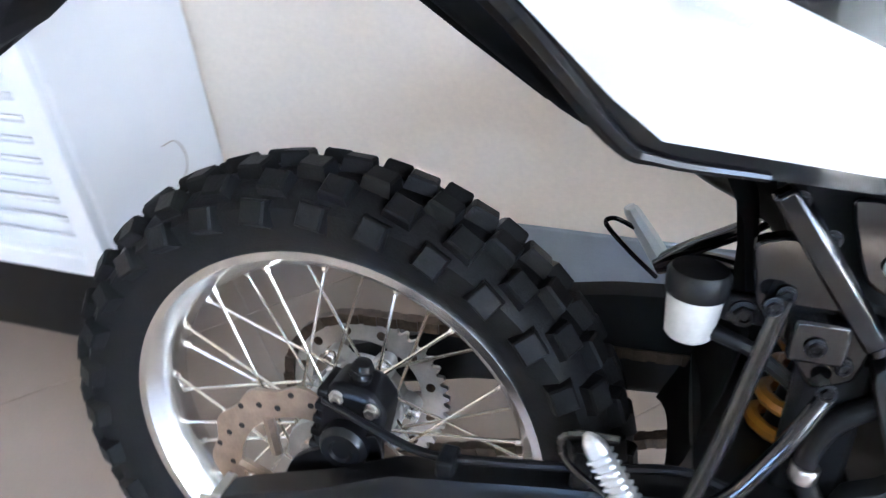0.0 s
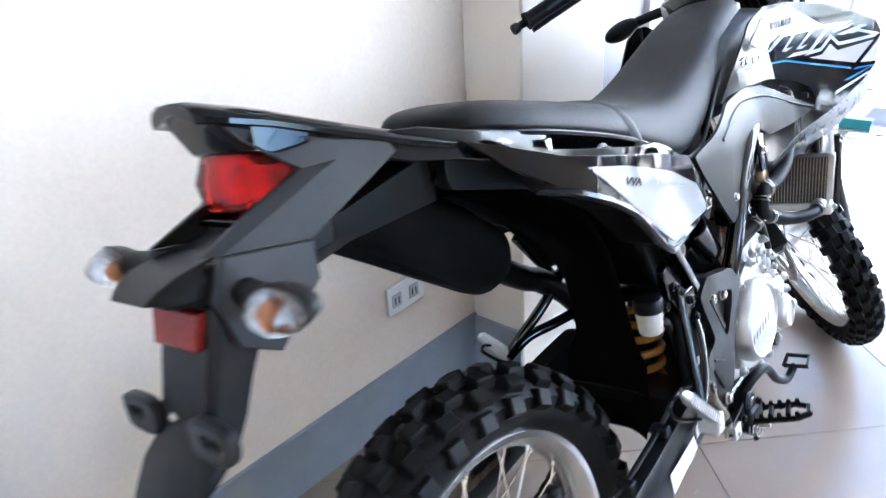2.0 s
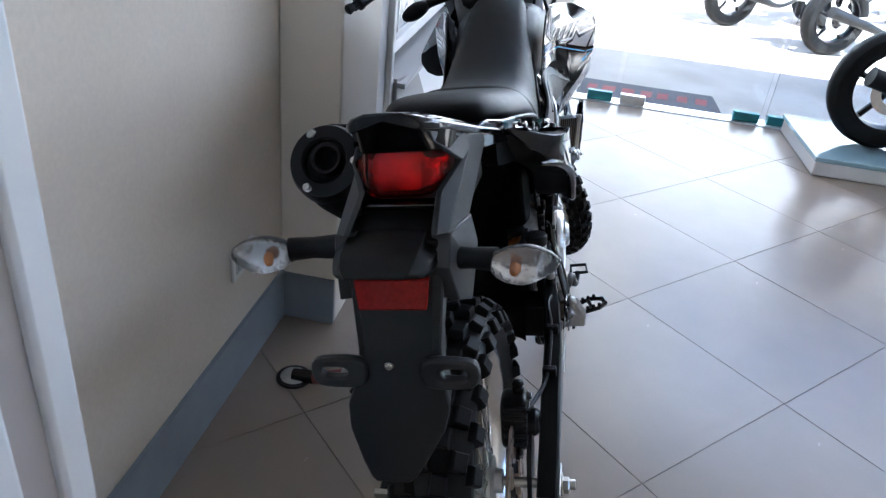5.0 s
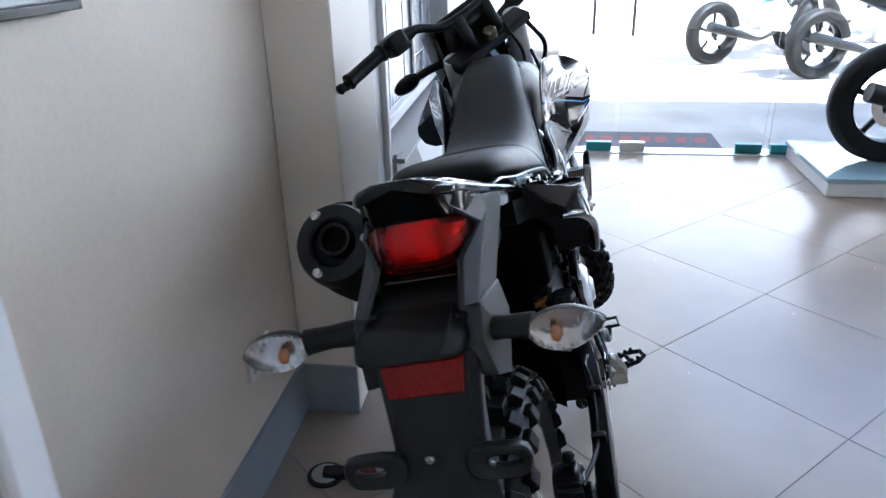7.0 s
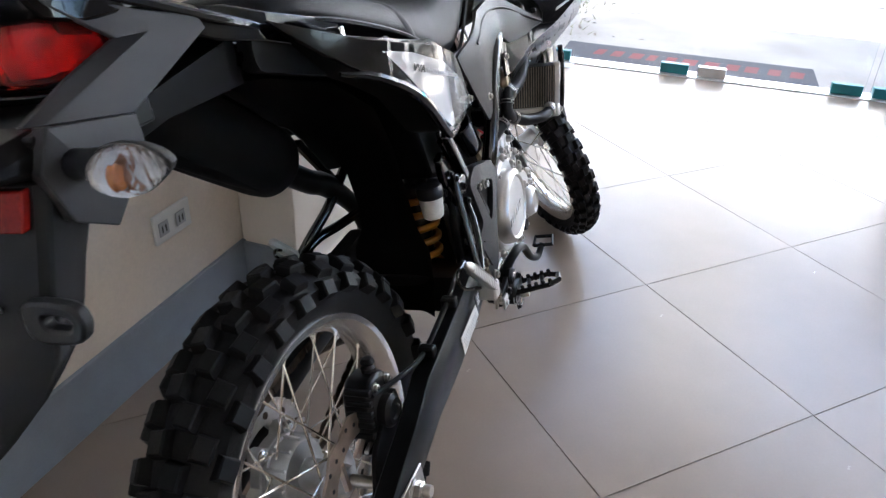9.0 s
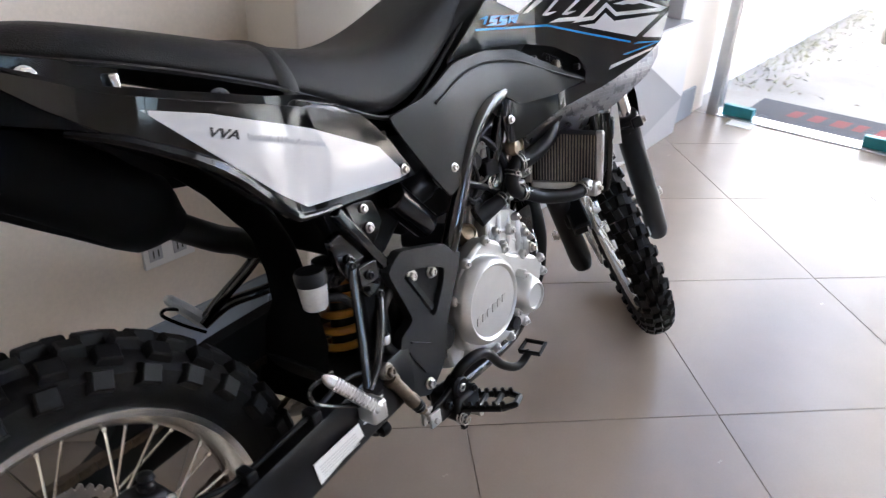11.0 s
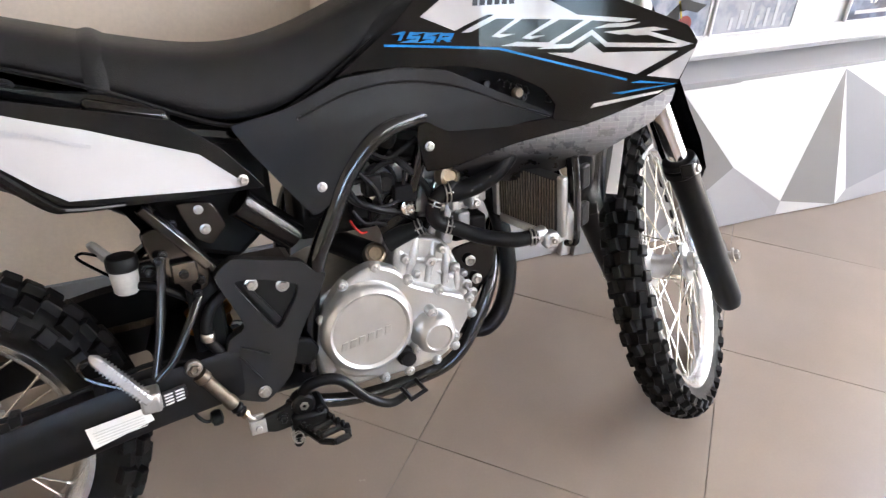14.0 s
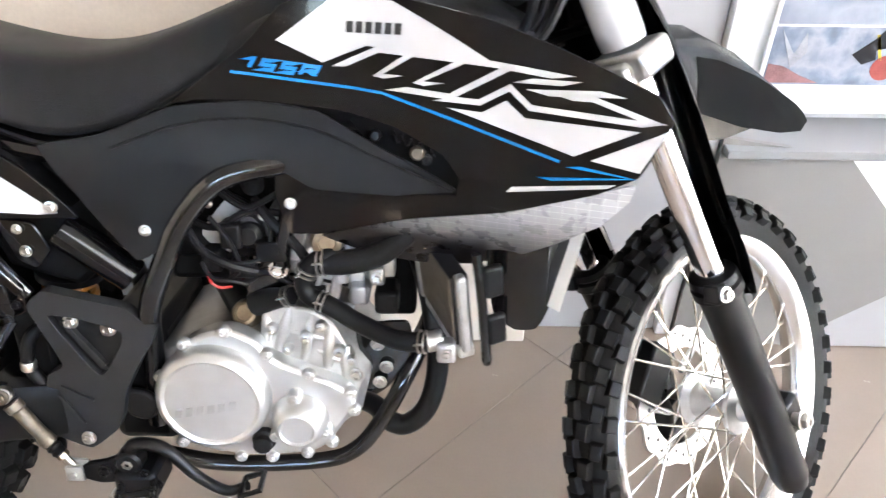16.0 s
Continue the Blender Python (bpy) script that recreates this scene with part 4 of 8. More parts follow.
def rear_caliper():
    """Compact black caliper above the axle with its bracket and the hose clipped along the arm."""
    m = Matrix.Translation((0.056, -0.080, 0.418)) @ Matrix.Rotation(radians(-78), 4, "Y")
    bm = bmesh.new()
    rings(bm, [[(x * k, y, z * k) for x, z in soften([(-0.050, -0.022), (-0.030, -0.034), (0.034, -0.034), (0.052, -0.016), (0.050, 0.020), (0.030, 0.032), (-0.034, 0.032), (-0.052, 0.014)], 0.15, 1)]
               for y, k in ((-0.026, 0.86), (-0.020, 1.0), (0.014, 1.0), (0.020, 0.9))])
    c = part("rear_caliper", move(bm, m), M_SATIN, BIKE, "black rear brake caliper", 0.003)
    for i in range(5):
        x = -0.034 + 0.016 * i
        part("cooling_rib", box((x, -0.026, 0.024), (x + 0.009, 0.014, 0.0345), None, m), M_SATIN, c, "", 0.002)
    part("piston_housing", lathe([(0.024, 0.0), (0.024, 0.016), (0.019, 0.022), (0.012, 0.022), (0.010, 0.019), (0.002, 0.019)], m @ Vector((-0.006, -0.022, -0.004)), m.to_3x3() @ Vector((0, -1, 0)), 28), M_SATIN, c, "round piston housing")
    part("slide_boot", lathe([(0.010, 0), (0.011, 0.006), (0.008, 0.010), (0.011, 0.014), (0.008, 0.020), (0.003, 0.022)], m @ Vector((0.054, -0.010, 0.0)), m.to_3x3() @ Vector((1, 0, 0)), 16), M_HOSE, c, "ribbed rubber slide boot")
    part("mounting_lug", box((-0.066, -0.012, -0.030), (-0.050, 0.012, 0.026), None, m), M_SATIN, c, "", 0.004)
    for d, e in ((-0.036, -0.020), (0.036, -0.020), (0.036, 0.014)):
        bolt(m @ Vector((d, -0.024, e)), m.to_3x3() @ Vector((0, -1, 0)), 0.0062, c)
    part("bleed_nipple", rod(m @ Vector((-0.044, -0.014, 0.026)), m @ Vector((-0.048, -0.016, 0.044)), 0.0035, 10), M_STEEL, c, "zinc bleed nipple")
    part("caliper_bracket", panel(soften([(-0.03, 0.30), (0.03, 0.30), (0.062, 0.345), (0.096, 0.400), (0.090, 0.430), (0.050, 0.410), (0.000, 0.380)]), lambda x, z: -0.112, 0.008), M_SATIN, BIKE, "black caliper bracket", 0.002)
    bolt((0.075, -0.113, 0.395), (0, -1, 0), 0.0065, BIKE, M_STEEL)
    hose = tube([m @ Vector((0.030, -0.026, 0.026)), (0.100, -0.124, 0.444), (0.150, -0.133, 0.440), (0.22, -0.136, 0.452), (0.29, -0.134, 0.464), (0.35, -0.126, 0.470), (0.395, -0.130, 0.462)], 0.0040, 8)
    part("brake_hose", hose, M_HOSE, BIKE, "rubber brake hose")
    for x, z in ((0.165, 0.441), (0.275, 0.460)):
        part("hose_clip", box((x - 0.008, -0.150, z - 0.010), (x + 0.008, -0.124, z + 0.008)), M_PLASTIC, BIKE, "black hose clip", 0.003)


rear_caliper()


def shock():
    turns, pts = 6.0, []
    a, b = Vector((0.432, -0.030, 0.425)), Vector((0.458, -0.030, 0.580))
    way = (b - a).normalized()
    u = way.orthogonal().normalized()
    v = way.cross(u)
    for k in range(int(turns * 14) + 1):
        ang = 2 * math.pi * k / 14
        pts.append(a + (b - a) * (k / (turns * 14)) + 0.031 * (math.cos(ang) * u + math.sin(ang) * v))
    s = part("shock_absorber", rod(a - way * 0.05, b + way * 0.06, 0.021, 20), M_SATIN, BIKE, "black shock absorber body")
    part("coil_spring", tube(pts, 0.0068, 8, 1), M_SPRING, s, "orange-yellow coil spring")
    part("spring_seat", lathe([(0.02, 0), (0.045, 0.002), (0.045, 0.012), (0.02, 0.016)], b, way, 24), M_SATIN, s)
    part("spring_seat", lathe([(0.02, 0), (0.045, 0.002), (0.045, 0.012), (0.02, 0.016)], a - way * 0.016, way, 24), M_SATIN, s)


shock()


def inner_fender():
    """Black guard between the rear tyre and the shock, and the fender under the tail."""
    bm = bmesh.new()
    rows = []
    for x, z, w in ((0.345, 0.40, 0.078), (0.366, 0.45, 0.078), (0.384, 0.51, 0.074), (0.394, 0.55, 0.054), (0.391, 0.60, 0.050), (0.380, 0.66, 0.050), (0.352, 0.715, 0.060), (0.29, 0.795, 0.075), (0.18, 0.865, 0.078), (0.05, 0.905, 0.075), (-0.10, 0.930, 0.060)):
        rows.append([(x - 0.012 * abs(k) ** 3, k * w, z - 0.010 * abs(k) ** 3) for k in np.linspace(-1, 1, 11)])
    rings(bm, rows, closed=False, caps=False)
    bmesh.ops.solidify(bm, geom=bm.faces[:], thickness=0.004)
    part("inner_fender", bm, M_INNER, BIKE, "black plastic inner rear fender")
    left = soften([(0.43, 0.74), (0.43, 0.64), (0.385, 0.652), (0.340, 0.717), (0.300, 0.757), (0.262, 0.776), (0.22, 0.815), (0.17, 0.852), (0.10, 0.89), (0.02, 0.91), (-0.09, 0.915), (-0.08, 0.945), (0.05, 0.93), (0.2, 0.88)], 0.06)
    part("fender_side", panel(left, lambda x, z: -0.098, 0.004, -1), M_INNER, BIKE, "black inner side of the fender")


inner_fender()


def reservoir():
    c = Vector((0.337, -0.110, 0.582))
    r = part("brake_reservoir", lathe([(0.014, 0.0), (0.017, 0.003), (0.0190, 0.024), (0.0200, 0.036)], c, (0.02, 0.0, 1), 28), M_RESERVOIR, BIKE, "milky brake fluid reservoir")
    part("cap", lathe([(0.0212, 0.036), (0.0220, 0.039), (0.0220, 0.051), (0.0195, 0.055), (0.007, 0.056)], c, (0.02, 0.0, 1), 28), M_PLASTIC, r, "black screw cap")
    part("spigot", rod(c + Vector((0.012, -0.004, 0.010)), c + Vector((0.036, -0.006, 0.003)), 0.0062, 14), M_HOSE, r, "grey-black elbow spigot")
    part("reservoir_bracket", box((0.356, -0.116, 0.600), (0.392, -0.104, 0.622)), M_SATIN, r, "black bracket ear", 0.004)
    bolt((0.370, -0.117, 0.610), (0, -1, 0), 0.0075, r, M_SATIN)
    part("reservoir_hose", tube([c + Vector((0.03, -0.005, 0.004)), c + Vector((0.050, 0.000, -0.008)), c + Vector((0.10, 0.02, -0.06)), c + Vector((0.14, 0.03, -0.14)), c + Vector((0.17, 0.02, -0.22))], 0.006, 8), M_HOSE, BIKE, "rubber reservoir hose")

    part("linkage_hose", tube([(0.472, -0.118, 0.560), (0.440, -0.124, 0.535), (0.430, -0.126, 0.495), (0.446, -0.126, 0.462), (0.470, -0.122, 0.440)], 0.0085, 10), M_HOSE, BIKE, "black breather hose")
    part("shock_cover", box((0.412, -0.116, 0.425), (0.462, -0.100, 0.588)), M_INNER, BIKE, "dull black plastic beside the shock", 0.006)
    part("hose_clip", rod((0.430, -0.127, 0.487), (0.431, -0.127, 0.500), 0.0105, 14), M_STEEL, BIKE, "zinc hose clip")


reservoir()

# ---- engine ----


def wire_clamp(c, axis, r, parent):
    """A spring clamp of two wire rings with pinched ends."""
    c, axis = Vector(c), Vector(axis).normalized()
    bm = bmesh.new()
    for d in (-0.0035, 0.0035):
        lathe([(r, -0.0011), (r + 0.0016, -0.0008), (r + 0.0016, 0.0008), (r, 0.0011)], c + axis * d, axis, 20, bm)
    side = axis.cross(Vector((0, 0.3, 1))).normalized()
    side = side if side.y < 0 else -side
    for d in (-0.0035, 0.0035):
        rod(c + side * r + axis * d, c + side * (r + 0.007) + axis * d * 1.6, 0.0014, 6, bm)
    rod(c + side * (r + 0.001) - axis * 0.004, c + side * (r + 0.001) + axis * 0.004, 0.0016, 6, bm)
    return part("hose_clamp", bm, M_STEEL, parent, "zinc wire hose clamp")


def engine():
    bm = bmesh.new()
    rows = []
    outline = [(0.585, 0.40), (0.59, 0.50), (0.63, 0.515), (0.74, 0.535), (0.84, 0.52), (0.885, 0.455), (0.87, 0.39), (0.80, 0.325), (0.66, 0.315), (0.60, 0.335)]
    for y, k in ((-0.095, 0.93), (-0.07, 1.0), (0.09, 1.0), (0.11, 0.93)):
        rows.append([(0.69 + (x - 0.69) * k, y, 0.43 + (z - 0.43) * k) for x, z in outline])
    rings(bm, rows)
    e = part("crankcase", bm, M_RAWCAST, BIKE, "grey cast aluminium crankcase", 0.005)
    part("gearbox_rear", box((0.505, -0.085, 0.335), (0.60, 0.10, 0.53)), M_SATIN, e, "black rear of the gearbox", 0.015)
    cover = soften([(0.600, 0.472), (0.640, 0.528), (0.695, 0.552), (0.738, 0.533), (0.756, 0.503), (0.800, 0.483), (0.850, 0.462), (0.872, 0.436), (0.852, 0.402), (0.826, 0.362), (0.800, 0.346), (0.702, 0.338), (0.618, 0.362)], 0.2)
    part("clutch_cover", panel(cover, lambda x, z: -0.122, 0.032, step=0.4), M_CAST, e, "silver painted clutch cover", 0.006)
    rim = lathe([(0.079, 0.0), (0.078, 0.012), (0.074, 0.022), (0.067, 0.027), (0.0645, 0.026), (0.062, 0.023), (0.0, 0.0235)][:-1] + [(0.004, 0.0235)], (0.675, -0.121, 0.448), (0, -1, 0), 64)
    part("clutch_dome", rim, M_CAST, e, "round silver clutch dome with a raised rim")
    for i in range(6):
        x = 0.624 + 0.0148 * i
        z = 0.4300 + 0.0026 * i
        mark = panel([(x, z - 0.007), (x + 0.010, z - 0.0055), (x + 0.0125, z + 0.0085), (x + 0.0025, z + 0.007)], lambda x, z: -0.1462, 0.002, step=0.4)
        part("raised_mark", mark, M_RAWCAST, e, "raised maker's mark", 0.0006)
    sm = lathe([(0.040, 0.0), (0.039, 0.012), (0.034, 0.026), (0.027, 0.036), (0.024, 0.037), (0.022, 0.033), (0.003, 0.033)], (0.790, -0.118, 0.410), (0, -1, 0), 40)
    part("oil_filter_cover", sm, M_CAST, e, "small round silver oil filter cover")
    for k in range(3):
        a = radians(95 + 120 * k)
        p = (0.790 + 0.040 * math.cos(a), -0.128, 0.410 + 0.040 * math.sin(a))
        part("boss", lathe([(0.010, 0.0), (0.010, 0.016), (0.008, 0.019), (0.002, 0.019)], (p[0], -0.12, p[2]), (0, -1, 0), 16), M_CAST, e)
        bolt((p[0], -0.139, p[2]), (0, -1, 0), 0.0042, e, M_CAST)
    part("oil_filler_plug", lathe([(0.017, 0), (0.017, 0.014), (0.013, 0.017), (0.013, 0.026), (0.003, 0.027)], (0.738, -0.118, 0.376), (0, -1, 0), 12), M_PLASTIC, e, "black oil filler plug")
    for x, z in ((0.604, 0.474), (0.642, 0.527), (0.698, 0.547), (0.752, 0.512), (0.806, 0.481), (0.862, 0.452), (0.866, 0.424), (0.832, 0.368), (0.796, 0.349), (0.745, 0.341), (0.700, 0.341), (0.620, 0.366)):
        part("boss", lathe([(0.0095, 0.0), (0.0088, 0.007), (0.0070, 0.009), (0.002, 0.009)], (x, -0.118, z), (0, -1, 0), 14), M_CAST, e)
        bolt((x, -0.127, z), (0, -1, 0), 0.0040, e, M_CAST)
    # upper crankcase: a lumpy casting set back behind the cover
    upper = soften([(0.735, 0.500), (0.742, 0.562), (0.775, 0.574), (0.812, 0.566), (0.838, 0.548), (0.852, 0.516), (0.866, 0.480), (0.870, 0.436), (0.850, 0.420), (0.800, 0.450)], 0.12)
    part("upper_case", panel(upper, lambda x, z: -0.096, 0.03, step=0.4), M_RAWCAST, e, "bare cast aluminium upper crankcase", 0.006)
    for x0, z0, x1, z1, r in ((0.762, 0.505, 0.782, 0.570, 0.0085), (0.796, 0.490, 0.812, 0.562, 0.0075), (0.828, 0.478, 0.834, 0.540, 0.0085), (0.854, 0.462, 0.852, 0.506, 0.0080), (0.764, 0.536, 0.846, 0.516, 0.0055), (0.748, 0.520, 0.752, 0.556, 0.0070), (0.812, 0.505, 0.860, 0.478, 0.0050)):
        part("casting_rib", tube([(x0, -0.091, z0), ((x0 + x1) / 2, -0.094, (z0 + z1) / 2), (x1, -0.088, z1)], r, 10, 2), M_RAWCAST, e)
    for x, z, r in ((0.757, 0.540, 0.0085), (0.823, 0.545, 0.0080), (0.846, 0.506, 0.0090), (0.776, 0.508, 0.0075), (0.802, 0.527, 0.0100), (0.862, 0.492, 0.0065)):
        part("boss", lathe([(r, 0.0), (r * 0.95, 0.010), (r * 0.75, 0.012), (0.002, 0.012)], (x, -0.096, z), (0, -1, 0.1), 16), M_RAWCAST, e)
        bolt((x, -0.108, z), (0, -1, 0.1), r * 0.48, e, M_STEEL)
    # cylinder, leaning forward
    m = Matrix.Translation((0.775, 0.0, 0.53)) @ Matrix.Rotation(radians(12), 4, "Y")
    part("cylinder", box((-0.050, -0.058, -0.02), (0.050, 0.055, 0.09), None, m), M_RAWCAST, e, "cast aluminium cylinder", 0.002)
    for x in (-0.040, -0.008, 0.026):
        part("casting_rib", box((x - 0.006, -0.066, -0.012), (x + 0.006, -0.0582, 0.076), None, m), M_RAWCAST, e, "", 0.003)
    part("cylinder_boss", lathe([(0.014, 0), (0.014, 0.012), (0.010, 0.016), (0.002, 0.016)], m @ Vector((0.008, -0.058, 0.030)), (0, -1, 0), 18), M_RAWCAST, e)
    head = bmesh.new()
    box((-0.062, -0.072, 0.078), (0.066, 0.068, 0.135), head, m)
    box((-0.052, -0.064, 0.135), (0.056, 0.060, 0.165), head, m)
    box((0.020, -0.085, 0.085), (0.060, -0.07, 0.130), head, m)
    box((-0.030, -0.080, 0.10), (0.005, -0.07, 0.150), head, m)
    part("cylinder_head", head, M_RAWCAST, e, "cast aluminium cylinder head", 0.005)
    part("head_cover", box((-0.045, -0.055, 0.165), (0.050, 0.052, 0.195), None, m), M_SATIN, e, "black head cover", 0.008)
    for x, z in ((-0.05, 0.07), (0.05, 0.07), (0.045, 0.11), (-0.02, 0.14), (0.03, 0.15)):
        bolt(m @ Vector((x, -0.073, z)), (0, -1, 0), 0.0045, e, M_STEEL)
    for x0, x1, z0, z1, y in ((0.022, 0.034, 0.045, 0.125, -0.090), (0.046, 0.060, 0.060, 0.115, -0.088), (0.066, 0.088, 0.070, 0.100, -0.070), (0.062, 0.082, 0.110, 0.135, -0.066), (0.002, 0.020, 0.060, 0.080, -0.086)):
        part("head_lug", box((x0, y, z0), (x1, -0.055, z1), None, m), M_RAWCAST, e, "", 0.004)
    for x0, z0, x1, z1, y in ((0.070, 0.045, 0.100, 0.075, -0.062), (0.080, 0.078, 0.112, 0.100, -0.050), (0.058, 0.020, 0.082, 0.045, -0.066), (0.070, 0.105, 0.105, 0.128, -0.048)):
        part("head_lug", box((x0, y, z0), (x1, 0.02, z1), None, m), M_RAWCAST, e, "", 0.006)
    # Added black block that keeps the gap between head and radiator dark.
    part("gap_block", box((0.890, 0.0, 0.505), (0.946, 0.05, 0.690)), M_INNER, e, "black filler block for the dark gap beside the head", 0.008)
    part("spark_plug_cap", rod(m @ Vector((0.030, -0.070, 0.10)), m @ Vector((0.048, -0.112, 0.135)), 0.011, 14), M_HOSE, e, "black rubber spark plug cap")
    part("head_gasket_edge", box((-0.064, -0.0735, 0.0765), (0.068, 0.070, 0.0795), None, m), M_SATIN, e, "dark joint of the cylinder head")
    part("engine_stay_plate", panel(soften([(0.716, 0.618), (0.738, 0.650), (0.772, 0.660), (0.786, 0.628), (0.780, 0.588), (0.752, 0.568), (0.730, 0.570)], 0.1), lambda x, z: -0.088, 0.006), M_FRAME, e, "black engine stay plate", 0.002)
    part("coolant_elbow", tube([(0.858, -0.100, 0.652), (0.836, -0.110, 0.652), (0.816, -0.112, 0.640), (0.806, -0.112, 0.618), (0.812, -0.114, 0.600), (0.826, -0.116, 0.592)], 0.0125, 14), M_HOSE, e, "black rubber coolant elbow")
    part("plug_boot", tube([(0.735, -0.082, 0.570), (0.755, -0.092, 0.580), (0.778, -0.103, 0.590), (0.790, -0.107, 0.594)], [0.019, 0.016, 0.0125, 0.0120], 14), M_HOSE, e, "black rubber boot")
    wire_clamp((0.784, -0.105, 0.592), (0.8, -0.25, 0.35), 0.0132, e)
    wire_clamp((0.830, -0.117, 0.591), (0.9, -0.2, -0.25), 0.0132, e)
    wire_clamp((0.812, -0.112, 0.632), (0.45, 0.0, 0.9), 0.0135, e)
    # thermostat housing: a lumpy casting with lugs between the hoses
    house = lathe([(0.010, 0.0), (0.022, 0.002), (0.024, 0.016), (0.019, 0.022), (0.019, 0.048), (0.012, 0.052)], (0.838, -0.060, 0.662), (0.55, -0.25, -0.8), 24)
    th = part("thermostat_housing", house, M_RAWCAST, e, "cast aluminium thermostat housing", 0.001)
    for lo, hi in (((0.872, -0.088, 0.624), (0.892, -0.060, 0.652)), ((0.888, -0.082, 0.596), (0.908, -0.055, 0.622)), ((0.846, -0.098, 0.606), (0.862, -0.070, 0.646)), ((0.906, -0.076, 0.606), (0.922, -0.05, 0.634)), ((0.862, -0.090, 0.572), (0.884, -0.065, 0.598))):
        part("casting_lug", box(lo, hi), M_RAWCAST, th, "", 0.004)
    for x, y, z in ((0.882, -0.090, 0.640), (0.898, -0.084, 0.608), (0.822, -0.100, 0.655)):
        bolt((x, y, z), (0, -1, 0.15), 0.0062, th, M_STEEL)
    part("black_lug", box((0.892, -0.070, 0.545), (0.925, -0.02, 0.580)), M_SATIN, th, "", 0.006)
    bolt((0.911, 0.030, 0.469), (0, -1, 0), 0.0085, e, M_CHROME)
    for pts, r in ((((0.690, -0.098, 0.700), (0.715, -0.105, 0.668), (0.722, -0.100, 0.630), (0.700, -0.090, 0.605)), 0.0035), (((0.665, -0.112, 0.690), (0.690, -0.110, 0.650), (0.735, -0.105, 0.640), (0.760, -0.100, 0.655), (0.768, -0.095, 0.690)), 0.0030),
                   (((0.675, -0.105, 0.640), (0.690, -0.112, 0.620), (0.712, -0.108, 0.615), (0.730, -0.098, 0.605)), 0.0028), (((0.700, -0.092, 0.735), (0.735, -0.100, 0.715), (0.760, -0.100, 0.722), (0.790, -0.098, 0.74)), 0.0040)):
        part("cable", tube(pts, r, 8), M_HOSE, e, "thin black cable")
    part("idle_valve", lathe([(0.021, 0), (0.023, 0.004), (0.023, 0.012), (0.017, 0.015), (0.017, 0.024), (0.012, 0.027), (0.003, 0.027)], (0.730, -0.060, 0.676), (0.1, -1, 0.1), 22), M_GREYPL, e, "round dark grey valve cap")
    part("connector_body", box((0.706, -0.096, 0.612), (0.742, -0.070, 0.634)), M_PLASTIC, e, "black connector", 0.003)
    for x, z in ((0.712, 0.656), (0.757, 0.700), (0.745, 0.640), (0.690, 0.716)):
        bolt((x, -0.094, z), (0, -1, 0.1), 0.0040, e, M_STEEL)
    for x, z in ((0.894, 0.494), (0.906, 0.456), (0.896, 0.430), (0.868, 0.468)):
        bolt((x, -0.062 if x > 0.88 else -0.1, z), (0, -1, 0), 0.0075, e, M_STEEL)
    part("engine_bracket", panel(soften([(0.86, 0.52), (0.94, 0.53), (0.945, 0.48), (0.91, 0.42), (0.875, 0.41), (0.87, 0.46)]), lambda x, z: -0.056, 0.006), M_FRAME, BIKE, "black engine mounting plate")
    part("thermostat", lathe([(0.019, 0), (0.022, 0.004), (0.022, 0.012), (0.018, 0.020), (0.012, 0.022), (0.010, 0.019), (0.002, 0.019)], (0.838, -0.092, 0.671), (0.1, -1, 0.05), 24), M_BRASS, e, "brown brass radiator hose union")
    part("starter_plug", lathe([(0.021, 0), (0.021, 0.010), (0.017, 0.018), (0.013, 0.019), (0.011, 0.016), (0.003, 0.016)], (0.716, -0.064, 0.541), (-0.1, -0.80, 0.58), 24), M_BRASS, e, "brownish zinc plug")
    part("starter_motor", rod((0.66, 0.03, 0.552), (0.715, -0.060, 0.540), 0.0225, 24), M_SATIN, e, "black starter motor")
    # throttle body and sensors
    tb = lathe([(0.028, 0), (0.030, 0.01), (0.030, 0.05), (0.024, 0.06), (0.024, 0.09)], (0.62, -0.02, 0.64), (1, 0, 0.15), 20)
    part("throttle_body", tb, M_SATIN, e, "black throttle body")
    part("wiring_connector", box((0.745, -0.105, 0.640), (0.785, -0.080, 0.668)), M_INNER, e, "black wiring connector", 0.003)
    part("wiring_connector", box((0.675, -0.105, 0.625), (0.700, -0.075, 0.655)), M_INNER, e, "black wiring connector", 0.003)
    part("injector_cap", lathe([(0.014, 0), (0.015, 0.01), (0.011, 0.03), (0.006, 0.034)], (0.745, -0.080, 0.735), (0.1, -0.6, 0.8), 14), M_INNER, e, "black injector cap")
    part("vacuum_hose", tube([(0.745, -0.085, 0.72), (0.77, -0.10, 0.695), (0.80, -0.10, 0.66), (0.815, -0.095, 0.62), (0.80, -0.09, 0.585)], 0.0065, 8), M_HOSE, e, "thin black hose")
    part("vacuum_hose", tube([(0.655, -0.10, 0.70), (0.675, -0.105, 0.66), (0.71, -0.11, 0.64), (0.745, -0.10, 0.625)], 0.006, 8), M_HOSE, e, "thin black hose")
    part("sensor", box((0.700, -0.100, 0.655), (0.728, -0.070, 0.690)), M_SATIN, e, "black plastic sensor", 0.004)
    part("sensor", lathe([(0.018, 0), (0.018, 0.02), (0.012, 0.026), (0.003, 0.026)], (0.735, -0.07, 0.672), (0, -1, 0), 18), M_SATIN, e, "round black sensor")
    part("throttle_bracket", panel(soften([(0.66, 0.66), (0.70, 0.71), (0.725, 0.70), (0.71, 0.65), (0.69, 0.63)]), lambda x, z: -0.058, 0.004), M_RAWCAST, e)
